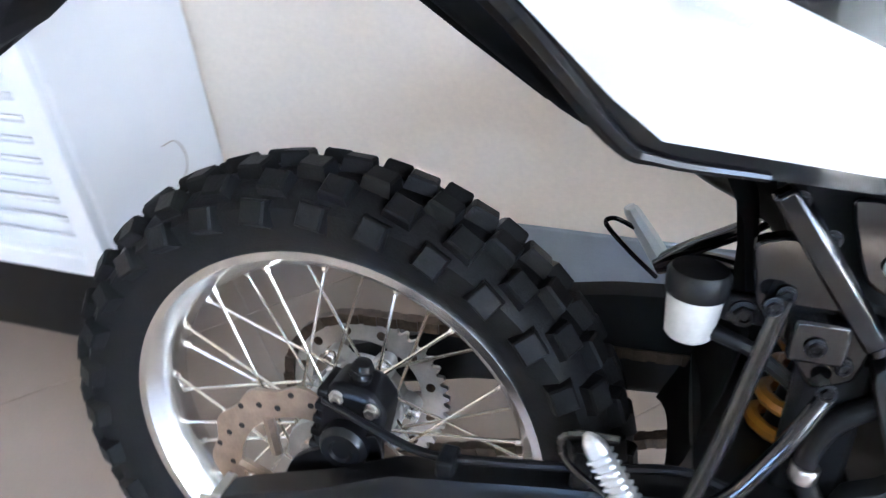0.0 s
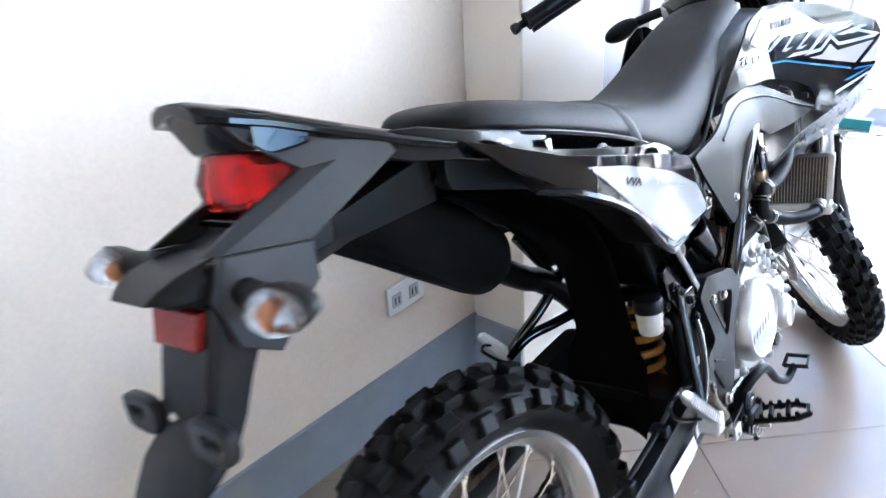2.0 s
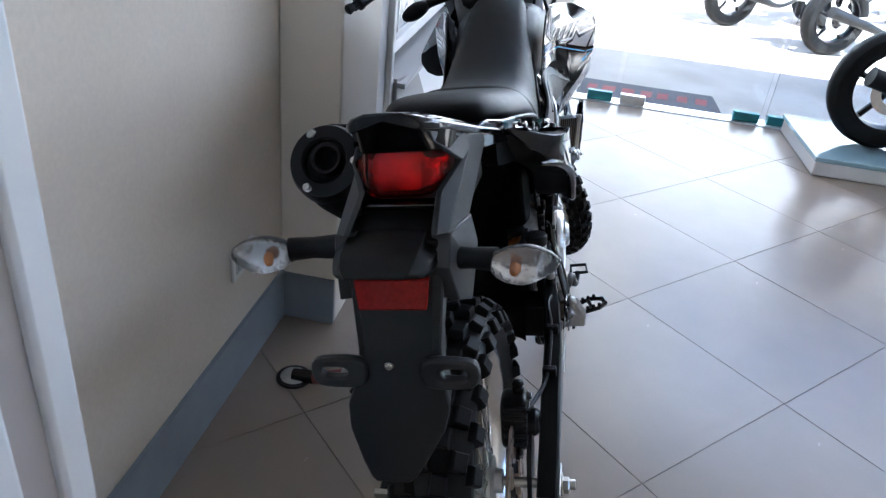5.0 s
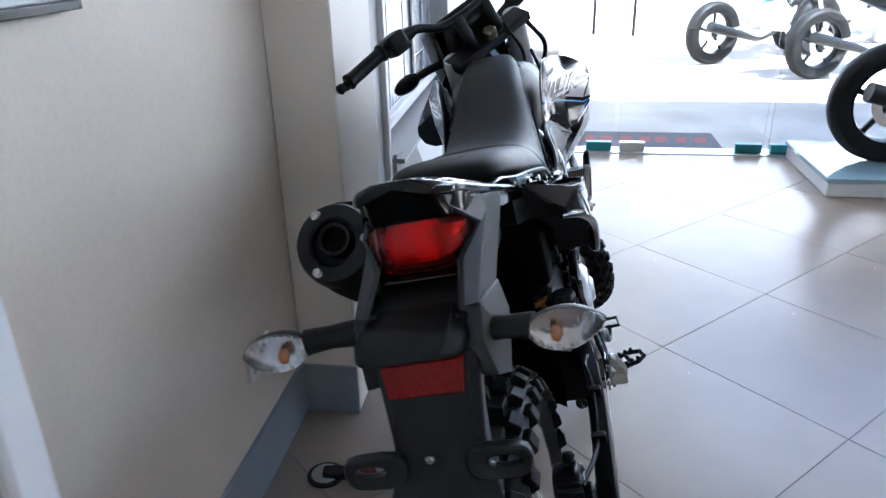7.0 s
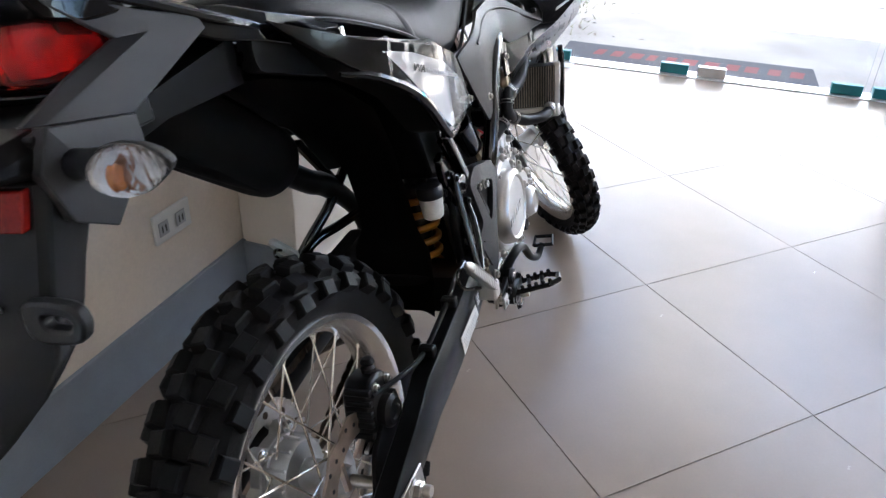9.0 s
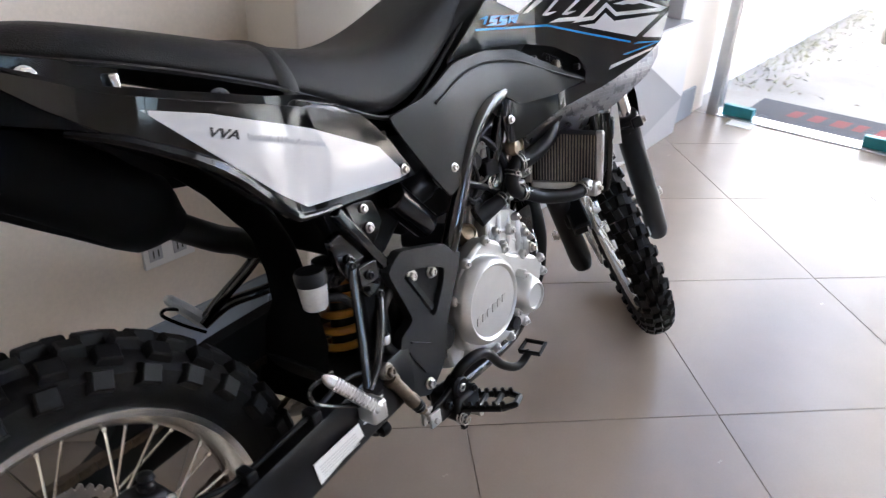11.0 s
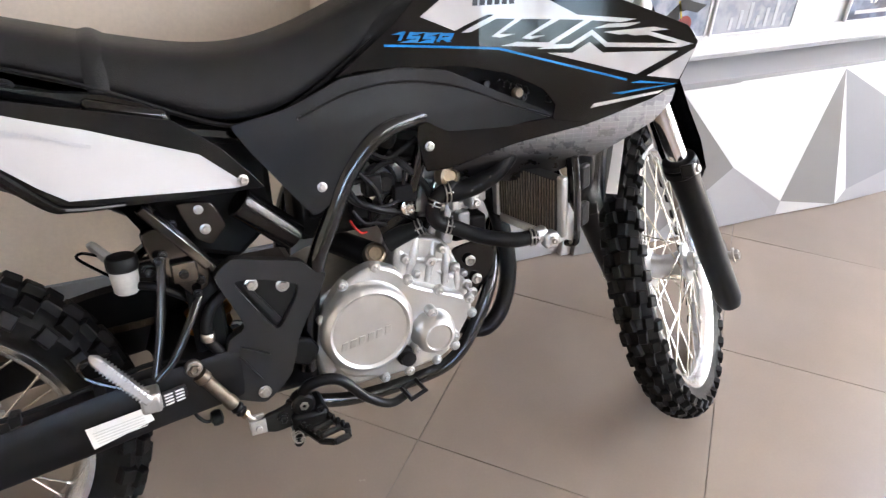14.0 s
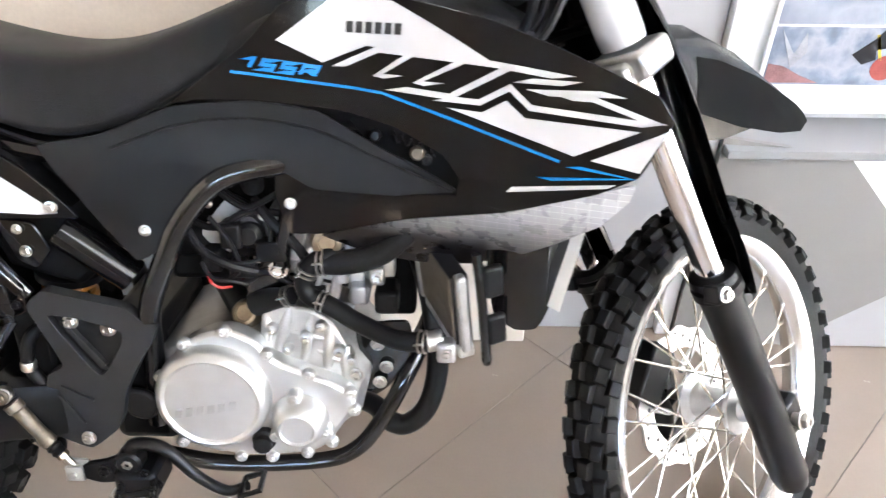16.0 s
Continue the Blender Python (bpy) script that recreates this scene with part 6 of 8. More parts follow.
def radiator():
    m = Matrix.Translation((0.985, -0.115, 0.640)) @ Matrix.Rotation(radians(20), 4, "Z") @ Matrix.Rotation(radians(-8), 4, "Y") @ Matrix.Rotation(radians(5), 4, "X")
    core = box((-0.010, -0.062, -0.075), (0.012, 0.062, 0.025), None, m)
    r = part("radiator", core, M_DARKDEC, BIKE, "finned radiator core")
    for i in range(22):
        y = -0.060 + 0.0057 * i
        part("fin", box((-0.0125, y, -0.073), (0.0125, y + 0.0018, 0.024), None, m), M_FIN, r)
    tank = bmesh.new()
    box((-0.007, -0.076, -0.082), (0.007, -0.060, 0.030), tank, m)
    box((-0.011, -0.07, -0.094), (0.011, 0.065, -0.075), tank, m)
    box((-0.016, 0.060, -0.08), (0.016, 0.075, 0.030), tank, m)
    part("radiator_tank", tank, M_RAWCAST, r, "bare aluminium radiator tank", 0.004)
    part("radiator_guard", tube([m @ Vector((0.020, -0.078, 0.060)), m @ Vector((0.020, -0.084, 0.0)), m @ Vector((0.020, -0.084, -0.085)), m @ Vector((0.024, -0.074, -0.106)), m @ Vector((0.032, -0.054, -0.116))], 0.006, 8), M_FRAME, BIKE, "black radiator guard bar")
    for z in (0.0, -0.07):
        part("guard_clip", box((0.024, -0.090, z), (0.048, -0.078, z + 0.042), None, m), M_PLASTIC, BIKE, "black mounting clip", 0.004)
    part("radiator_hose", tube([(0.824, -0.116, 0.593), (0.845, -0.120, 0.584), (0.88, -0.132, 0.568), (0.93, -0.156, 0.559), (0.969, -0.164, 0.561)], 0.0128, 14), M_HOSE, BIKE, "black rubber radiator hose")
    part("radiator_hose", tube([(0.826, -0.108, 0.645), (0.855, -0.112, 0.645), (0.89, -0.118, 0.655), (0.92, -0.12, 0.672), (0.96, -0.115, 0.71)], 0.0160, 14), M_HOSE, BIKE, "black rubber radiator hose")
    wire_clamp((0.962, -0.163, 0.561), (0.9, -0.2, 0.05), 0.0140, BIKE)
    wire_clamp((0.832, -0.110, 0.645), (1, -0.1, 0.05), 0.0172, BIKE)
    elbow = lathe([(0.011, 0.0), (0.0135, 0.002), (0.0135, 0.020), (0.011, 0.022)], (0.966, -0.164, 0.561), (0.95, 0.2, 0.1), 18)
    part("outlet_stub", elbow, M_RAWCAST, r, "bare aluminium outlet stub")
    part("drain_boss", box((0.980, -0.182, 0.540), (1.004, -0.158, 0.568)), M_RAWCAST, r, "aluminium drain boss", 0.005)
    bolt((0.992, -0.184, 0.556), (0, -1, 0), 0.0050, r)


radiator()

# ---- bodywork ----


def lettering(text, parent, at, size, turn, material, wide=1.0, shear=0.25):
    """Printed words standing on a side face; turn: about z, and down to the front."""
    cu = bpy.data.curves.new("lettering", "FONT")
    cu.body, cu.size, cu.extrude, cu.shear = text, size, 0.0002, shear
    cu.offset = size * 0.03
    tmp = bpy.data.objects.new("lettering", cu)
    scene.collection.objects.link(tmp)
    me = bpy.data.meshes.new_from_object(tmp.evaluated_get(bpy.context.evaluated_depsgraph_get()))
    bpy.data.objects.remove(tmp)
    me.name = "lettering"
    me.materials.append(material)
    ob = new("lettering", me)
    ob.parent = parent
    ob.matrix_basis = pose(*at, 90, turn[1], turn[0]) @ Matrix.Diagonal((wide, 1, 1, 1))


def shroud():
    lines = soften([(0.664, 0.845), (0.757, 0.912), (0.806, 0.960), (0.86, 0.976), (0.93, 0.972), (1.04, 0.950), (1.107, 0.926), (1.165, 0.902), (1.200, 0.887), (1.218, 0.862), (1.191, 0.800), (1.15, 0.776), (1.06, 0.744), (1.00, 0.752),
                    (1.004, 0.776), (0.985, 0.802), (0.930, 0.830), (0.86, 0.846), (0.763, 0.852), (0.70, 0.852)], 0.06)
    for s in (-1, 1):
        p = part("tank_shroud", panel(lines, SHROUD, 0.004, -s, 0.02), M_GLOSS, BIKE, "gloss black tank shroud", 0.0015)
        low = panel(soften([(0.786, 0.776), (0.83, 0.752), (0.93, 0.748), (1.016, 0.757), (1.06, 0.748), (1.06, 0.742), (0.929, 0.714), (0.834, 0.690), (0.795, 0.688), (0.782, 0.74)], 0.08), LOWER, 0.004, -s, 0.02)
        part("lower_shroud", low, M_GLOSS, BIKE, "black lower shroud", 0.0015)
        dish = lambda x, z: LOWER(x, z) + 0.65 * max(0.0, 0.715 - z + 0.16 * (x - 1.0))
        fin = panel(soften([(0.834, 0.690), (0.929, 0.714), (1.06, 0.742), (1.154, 0.778), (1.190, 0.792), (1.186, 0.772), (1.158, 0.739), (1.115, 0.702), (1.070, 0.672), (1.02, 0.650), (0.955, 0.642), (0.895, 0.656)], 0.06), out(dish, 0.001), 0.004, -s, 0.02, 0.015)
        part("silver_fin", fin, M_FINPRINT, BIKE, "silver patterned lower fin", 0.0015)
        side = soften([(0.507, 0.800), (0.58, 0.812), (0.671, 0.846), (0.763, 0.851), (0.84, 0.841), (0.915, 0.803), (1.006, 0.761), (0.93, 0.747), (0.83, 0.750), (0.80, 0.768), (0.76, 0.780), (0.725, 0.775), (0.69, 0.752), (0.655, 0.710), (0.630, 0.665), (0.608, 0.655), (0.57, 0.705), (0.527, 0.767)], 0.08)
        crest = lambda x, z: LOWER(x, z) + 0.35 * max(0.0, z - 0.80) - 0.004
        part("side_cover", panel(side, crest, 0.005, -s, 0.02, 0.02), M_PLASTIC, BIKE, "matte black textured frame cover", 0.003)
        part("cover_crease", tube([(x, -s * (crest(x, z) - 0.0005), z) for x, z in ((0.60, 0.800), (0.68, 0.826), (0.76, 0.832), (0.84, 0.820), (0.92, 0.788), (0.995, 0.760))], 0.0022, 6), M_PLASTIC, BIKE, "moulded crease")
        part("duct_inner", panel(soften([(0.86, 0.846), (0.94, 0.84), (1.03, 0.81), (1.09, 0.77), (1.06, 0.74), (0.97, 0.745), (0.90, 0.79)], 0.1), lambda x, z: SHROUD(x, z) + 0.03, 0.003, -s), M_INNER, BIKE, "dark duct behind the shroud")
        for k, (x, z, r) in enumerate(((0.905, 0.812, 0.007), (0.955, 0.795, 0.009), (1.005, 0.782, 0.006))):
            lug = lathe([(r, 0), (r, 0.008), (r * 0.7, 0.011), (0.002, 0.011)], (x, s * -(SHROUD(x, z) + 0.026), z), (0, s, 0.1), 14)
            part("duct_bolt", lug, M_SATIN if k != 1 else M_DULLZINC, BIKE, "bolt inside the duct")
        coil = [(0.925 + 0.0022 * n, s * -(SHROUD(0.94, 0.8) + 0.020 + 0.006 * math.cos(1.3 * n)), 0.815 - 0.0008 * n + 0.006 * math.sin(1.3 * n)) for n in range(26)]
        part("duct_spring", tube(coil, 0.0012, 6, 1), M_SATIN, BIKE, "small coil spring inside the duct")
        chin = soften([(1.035, 0.725), (1.042, 0.640), (1.050, 0.592), (1.078, 0.573), (1.104, 0.575), (1.120, 0.602), (1.136, 0.670), (1.154, 0.735), (1.12, 0.76)], 0.12)
        slope = bend((1.0, -0.130), (1.06, -0.152), (1.11, -0.154), (1.155, -0.122))
        part("chin_guard", panel(chin, slope, 0.004, -s, 0.015), M_GLOSS, BIKE, "black chin guard", 0.001)
        strip = bmesh.new()
        rings(strip, [[(x - 0.007, -s * (y - 0.010), z), (x + 0.007, -s * (y + 0.006), z), (x + 0.009, -s * (y + 0.010), z), (x - 0.005, -s * (y - 0.006), z)] for x, y, z in ((1.158, 0.121, 0.738), (1.138, 0.140, 0.668), (1.121, 0.154, 0.607))])
        part("chin_strip", strip, M_STICKER, BIKE, "pale protective strip")
        for x, z in ((0.624, 0.697), (0.801, 0.730), (0.965, 0.787)):
            srf = LOWER(x, z) - 0.003 if x < 0.9 else SHROUD(x, z) + 0.025
            bolt((x, s * -srf, z), (0, s, 0.1), 0.0055, p, M_STEEL if x < 0.9 else M_SATIN)
        graphics(p, s)


def graphics(p, s):
    """White and blue graphics of the shroud, as plain shapes."""
    top = out(SHROUD, 0.0013)
    flat = lambda pts, name, m, label="": part(name, panel(pts, top, 0.0008, -s, 0.02), m, p, label)
    flat([(0.798, 0.921), (0.850, 0.898), (0.900, 0.918), (1.034, 0.910), (0.975, 0.943), (0.93, 0.966), (0.865, 0.968)], "white_flash", M_WHITEDEC, "white flash of the shroud graphic")
    top2 = out(SHROUD, 0.0022)
    for i in range(6):
        x = 0.878 + 0.0107 * i
        part("name_bar", panel([(x, 0.9315), (x + 0.0075, 0.9315), (x + 0.0085, 0.9435), (x + 0.001, 0.9435)], top2, 0.0006, -s, 0.2), M_DARKDEC, p, "dark print bar")
    for pts, w in (([(0.868, 0.8945), (0.913, 0.9150), (1.041, 0.9065), (1.108, 0.8985)], 0.0066), ([(0.947, 0.910), (0.912, 0.8875), (0.930, 0.8860)], 0.0062), ([(1.002, 0.906), (0.957, 0.8825), (0.975, 0.881)], 0.0062),
                   ([(1.052, 0.904), (0.992, 0.869), (0.932, 0.874)], 0.0066), ([(0.985, 0.8665), (1.024, 0.8655), (1.055, 0.884), (1.077, 0.8645), (1.198, 0.8570)], 0.0064), ([(1.068, 0.8925), (1.117, 0.8925)], 0.0055),
                   ([(1.083, 0.8810), (1.158, 0.8850)], 0.0065), ([(1.108, 0.8785), (1.138, 0.8790), (1.200, 0.8585)], 0.0058)):
        flat(stroke(pts, w), "white_stripe", M_WHITEDEC, "white stripe of the shroud graphic")
    flat([(0.989, 0.857), (1.027, 0.855), (1.052, 0.870), (1.072, 0.853), (1.186, 0.8495), (1.124, 0.817)], "white_flash", M_WHITEDEC, "white flash of the shroud graphic")
    flat([(1.141, 0.814), (1.212, 0.852), (1.190, 0.806)], "white_flash", M_WHITEDEC, "white tip of the shroud graphic")
    flat(stroke([(0.742, 0.885), (0.916, 0.868), (1.110, 0.8095)], 0.0034, False), "blue_line", M_BLUEDEC, "thin blue line")
    flat(stroke([(1.124, 0.8055), (1.184, 0.7990), (1.095, 0.7885)], 0.004), "blue_line", M_BLUEDEC, "thin blue line")
    flat([(1.062, 0.775), (1.168, 0.7905), (1.160, 0.7855), (1.056, 0.768)], "white_stripe", M_WHITEDEC, "white stripe of the shroud graphic")
    if s < 0:
        glyphs = {"1": [[(0.75, 0), (0.75, 1), (0.25, 1)]], "5": [[(0, 0), (0.85, 0), (0.85, 0.5), (0.1, 0.5), (0.1, 1), (0.95, 1)]],
                  "R": [[(0.05, 0), (0.05, 1), (0.9, 1), (0.9, 0.48), (0.05, 0.48)], [(0.4, 0.48), (0.95, 0)]]}
        for i, ch in enumerate("155R"):
            for path in glyphs[ch]:
                pts = [(0.751 + 0.0238 * i + 0.0190 * a + 0.0062 * b, 0.8915 - 0.0024 * i + 0.0100 * b - 0.0016 * a) for a, b in path]
                part("lettering", panel(stroke(pts, 0.0046), top2, 0.0006, -s, 0.05), M_BLUEDEC, p, "blue block figure")


shroud()


def tank():
    """Fuel tank between the shrouds, with its filler."""
    bm = bmesh.new()
    rows = []
    for x, zt, zb, w in ((0.70, 0.925, 0.80, 0.085), (0.78, 0.955, 0.80, 0.098), (0.88, 0.975, 0.80, 0.108), (0.98, 0.972, 0.82, 0.110), (1.05, 0.955, 0.86, 0.095), (1.09, 0.935, 0.89, 0.07)):
        rows.append([(x, w * math.copysign(abs(math.cos(a)) ** 0.6, math.cos(a)), (zt + zb) / 2 + (zt - zb) / 2 * math.copysign(abs(math.sin(a)) ** 0.6, math.sin(a))) for a in [2 * math.pi * k / 24 for k in range(24)]])
    rings(bm, rows)
    t = part("fuel_tank", bm, M_PLASTIC, BIKE, "black fuel tank")
    part("filler_cap", lathe([(0.036, 0), (0.036, 0.010), (0.030, 0.014), (0.028, 0.012), (0.004, 0.013)], (0.985, 0.0, 0.970), (0.05, 0, 1), 32), M_ALU, t, "brushed aluminium filler cap")


tank()


def seat():
    bm = bmesh.new()
    prof = ((0.060, 0.975, 0.960, 0.050), (0.070, 0.986, 0.955, 0.076), (0.11, 0.986, 0.945, 0.094), (0.16, 0.975, 0.928, 0.106), (0.25, 0.953, 0.902, 0.116), (0.335, 0.930, 0.872, 0.121), (0.42, 0.910, 0.835, 0.120),
            (0.48, 0.899, 0.806, 0.118), (0.54, 0.896, 0.796, 0.114), (0.60, 0.905, 0.812, 0.108), (0.66, 0.925, 0.842, 0.100), (0.72, 0.950, 0.882, 0.090), (0.78, 0.975, 0.922, 0.080), (0.85, 0.996, 0.955, 0.072), (0.92, 1.003, 0.970, 0.066), (0.945, 0.998, 0.975, 0.05))
    rows = []
    for x, zt, zb, w in prof:
        ring = []
        for k, (u, v) in enumerate(((-1.0, 0.0), (-1.02, 0.35), (-0.97, 0.68), (-0.84, 0.90), (-0.55, 0.985), (0, 1.0), (0.55, 0.985), (0.84, 0.90), (0.97, 0.68), (1.02, 0.35), (1.0, 0.0), (0.5, -0.05), (-0.5, -0.05))):
            taper = 1 - 0.16 * max(0, v)
            ring.append((x, u * w * taper, zb + (zt - zb) * v))
        rows.append(ring)
    rings(bm, rows)
    ob = part("seat", bm, M_SEAT, BIKE, "black vinyl dual seat", sharp=60)
    sub = ob.modifiers.new("round", "SUBSURF")
    sub.levels = sub.render_levels = 2
    strap = []
    for x in (0.343, 0.352, 0.362, 0.371):
        k = (x - 0.335) / 0.085
        zt, zb, w = 0.930 - 0.020 * k, 0.872 - 0.037 * k, 0.1245
        lift = 0.0055 if x in (0.352, 0.362) else 0.001
        strap.append([(x, u * (w + lift - 0.003) * (1 - 0.16 * max(0, v)), zb + (zt - zb) * v + (lift if v > 0.9 else 0) - 0.004 * (v < 0.9)) for u, v in ((-1.0, -0.05), (-1.02, 0.35), (-0.97, 0.68), (-0.84, 0.90), (-0.55, 0.985), (0, 1.0), (0.55, 0.985), (0.84, 0.90), (0.97, 0.68), (1.02, 0.35), (1.0, -0.05))])
    bm = bmesh.new()
    rings(bm, strap, closed=False, caps=False)
    st = part("seat_strap", bm, M_SEAT, ob, "black seat strap", sharp=60)
    sm = st.modifiers.new("round", "SUBSURF")
    sm.levels = sm.render_levels = 2
    for s in (-1, 1):
        seam = tube([(0.06, s * 0.088, 0.953), (0.16, s * 0.1165, 0.930), (0.335, s * 0.1215, 0.874), (0.48, s * 0.1185, 0.808), (0.54, s * 0.1145, 0.797), (0.60, s * 0.1085, 0.813), (0.72, s * 0.0905, 0.883), (0.80, s * 0.0785, 0.935), (0.90, s * 0.068, 0.968)], 0.0035, 6)
        part("piping", seam, M_PLASTIC, ob, "black edge piping")


seat()


def side_panels():
    outline = soften([(0.012, 0.961), (0.114, 0.912), (0.18, 0.893), (0.30, 0.862), (0.436, 0.822), (0.491, 0.775), (0.546, 0.708), (0.43, 0.716), (0.300, 0.731), (0.275, 0.742), (0.200, 0.815), (0.125, 0.862), (0.065, 0.908)], 0.05)
    dec = out(SIDE, 0.0013)
    for s in (-1, 1):
        p = part("side_panel", panel(outline, SIDE, 0.005, -s, 0.025), M_GLOSS, BIKE, "gloss black side panel with a white graphic", 0.002)
        part("white_graphic", panel([(0.135, 0.893), (0.200, 0.8755), (0.331, 0.829), (0.462, 0.772), (0.520, 0.717), (0.500, 0.7165), (0.300, 0.745), (0.270, 0.767), (0.205, 0.826)], dec, 0.001, -s, 0.025), M_WHITEDEC, p, "white graphic field")
        lip = tube([(x, -s * (SIDE(x, 0) - 0.001), z) for x, z in ((0.075, 0.884), (0.125, 0.864), (0.200, 0.818), (0.272, 0.747), (0.300, 0.734), (0.36, 0.726))], [0.003, 0.006, 0.008, 0.007, 0.004, 0.003], 8)
        part("panel_lip", lip, M_GLOSS, p, "rounded black lower lip")
        part("panel_top", panel(soften([(0.03, 0.955), (0.12, 0.918), (0.30, 0.872), (0.36, 0.862), (0.40, 0.846), (0.436, 0.826), (0.30, 0.858), (0.114, 0.908)], 0.05), bend((0.03, -0.135), (0.3, -0.150), (0.44, -0.135)), 0.02, -s, 0.04), M_GLOSS, p, "gloss black upper edge", 0.003)
        ram = box((0.335, 0.118, 0.835), (0.435, 0.158, 0.862))
        for v in ram.verts:
            v.co.z -= 0.30 * (v.co.x - 0.335)
            v.co.y -= 0.20 * (v.co.x - 0.335)
            v.co.y *= s
        part("panel_knuckle", ram, M_GLOSS, p, "glossy raised knuckle", 0.008)
        bolt((0.514, s * 0.136, 0.725), (0.2, s, 0), 0.006, p)
        # Added filler: its black stands in for the shaded hollow inside the panel.
        core = panel([(0.045, 0.940), (0.18, 0.886), (0.30, 0.855), (0.43, 0.815), (0.485, 0.765), (0.525, 0.716), (0.30, 0.738), (0.275, 0.750), (0.20, 0.822), (0.12, 0.870)], out(SIDE, -0.006), 0.055, -s, 0.03)
        part("panel_core", core, M_INNER, p, "dull black filler for the dark hollow behind the panel")
        rail = panel(soften([(0.00, 0.945), (0.12, 0.922), (0.30, 0.868), (0.42, 0.82), (0.40, 0.79), (0.2, 0.85), (0.0, 0.91)], 0.08), bend((0.0, -0.095), (0.2, -0.118), (0.42, -0.115)), 0.02, -s, 0.04)
        part("under_seat_rail", rail, M_INNER, BIKE, "matte black rail under the seat")
        part("hose_clip", box((0.142, min(s * 0.112, s * 0.124), 0.905), (0.152, max(s * 0.112, s * 0.124), 0.925)), M_CHROME, BIKE, "bright seat clip", 0.002)
        bolt((0.255, s * 0.124, 0.875), (0, s, 0.1), 0.011, BIKE, M_PLASTIC)
        bolt((0.070, s * 0.117, 0.935), (0, s, 0.2), 0.008, BIKE, M_CHROME)
    p = bpy.data.objects["side_panel"]
    lettering("VVA", p, (0.192, dec(0.192, 0.85) - 0.0012, 0.8545), 0.0130, (-1.5, 18.5), M_DARKDEC, 1.5, 0.25)
    lettering("Variable Valve Actuation", p, (0.236, dec(0.236, 0.84) - 0.0012, 0.8405), 0.0095, (-1.5, 18.5), M_GREYDEC, 1.12, 0.25)


side_panels()

# ---- tail ----
MID = -0.013


def half_lamp(c, size, sign, cut=0.0, n=24, k=10, point=0.0):
    """Half an ellipsoid, bulging along sign * x; point: how sharply it runs out towards +y or -y."""
    bm = bmesh.new()
    loops = []
    for j in range(k + 1):
        a = (math.pi / 2) * j / k * 0.985
        loop = []
        for b in [2 * math.pi * i / n for i in range(n)]:
            y, z = math.cos(a) * math.cos(b), math.cos(a) * math.sin(b)
            out_ward = max(0.0, y * (1 if point > 0 else -1))
            z *= 1 - abs(point) * out_ward ** 1.6
            loop.append((c[0] + sign * size[0] * math.sin(a), c[1] + size[1] * y, c[2] + size[2] * z + 0.25 * abs(point) * size[2] * out_ward))
        loops.append(loop)
    rings(bm, loops)
    return bm


def indicator(c, s, parent, rear=True):
    """Almond turn signal on a rubber stalk; s: the side it points to."""
    way = -1 if rear else 1
    body = part("turn_signal", half_lamp(c, (0.024, 0.0372, 0.0200), -way, point=0.5 * s), M_PLASTIC, parent, "black turn signal housing")
    lens = part("lens", half_lamp((c[0] + way * 0.0005, c[1], c[2]), (0.027, 0.0372, 0.0204), way, point=0.5 * s), M_CLEARLENS, body, "clear turn signal lens")
    lens.visible_shadow = False
    part("reflector", half_lamp((c[0] + way * 0.0003, c[1], c[2]), (0.014, 0.0345, 0.0182), -way, point=0.5 * s), M_LAMPREF, body, "bright dished reflector")
    part("rim_edge", half_lamp((c[0] + way * 0.0002, c[1], c[2] + 0.0006), (0.003, 0.0386, 0.0214), way, point=0.5 * s), M_CLEARLENS, body, "clear rim")
    part("bulb", lathe([(0.003, -0.006), (0.0050, -0.003), (0.0055, 0.003), (0.004, 0.006), (0.001, 0.0075)], (c[0] + way * 0.004, c[1] - s * 0.008, c[2] - 0.003), (way, 0, 0), 16), M_AMBER, body, "amber bulb")
    part("stalk", tube([(c[0] - way * 0.006, c[1] - s * 0.029, c[2] + 0.002), (c[0] - way * 0.012, c[1] - s * 0.056, c[2] + 0.001), (c[0] - way * 0.016, c[1] - s * 0.088, c[2] + 0.0)], [0.0135, 0.0120, 0.0145], 14), M_HOSE, body, "black rubber stalk")


def facets(points, faces, inward):
    """A folded plate from corner points, thickened along inward."""
    bm = bmesh.new()
    v = [bm.verts.new(p) for p in points]
    for q in faces:
        bm.faces.new([v[i] for i in q])
    got = bmesh.ops.extrude_face_region(bm, geom=bm.faces[:])
    for g in got["geom"]:
        if isinstance(g, bmesh.types.BMVert):
            g.co += Vector(inward)
    return bm


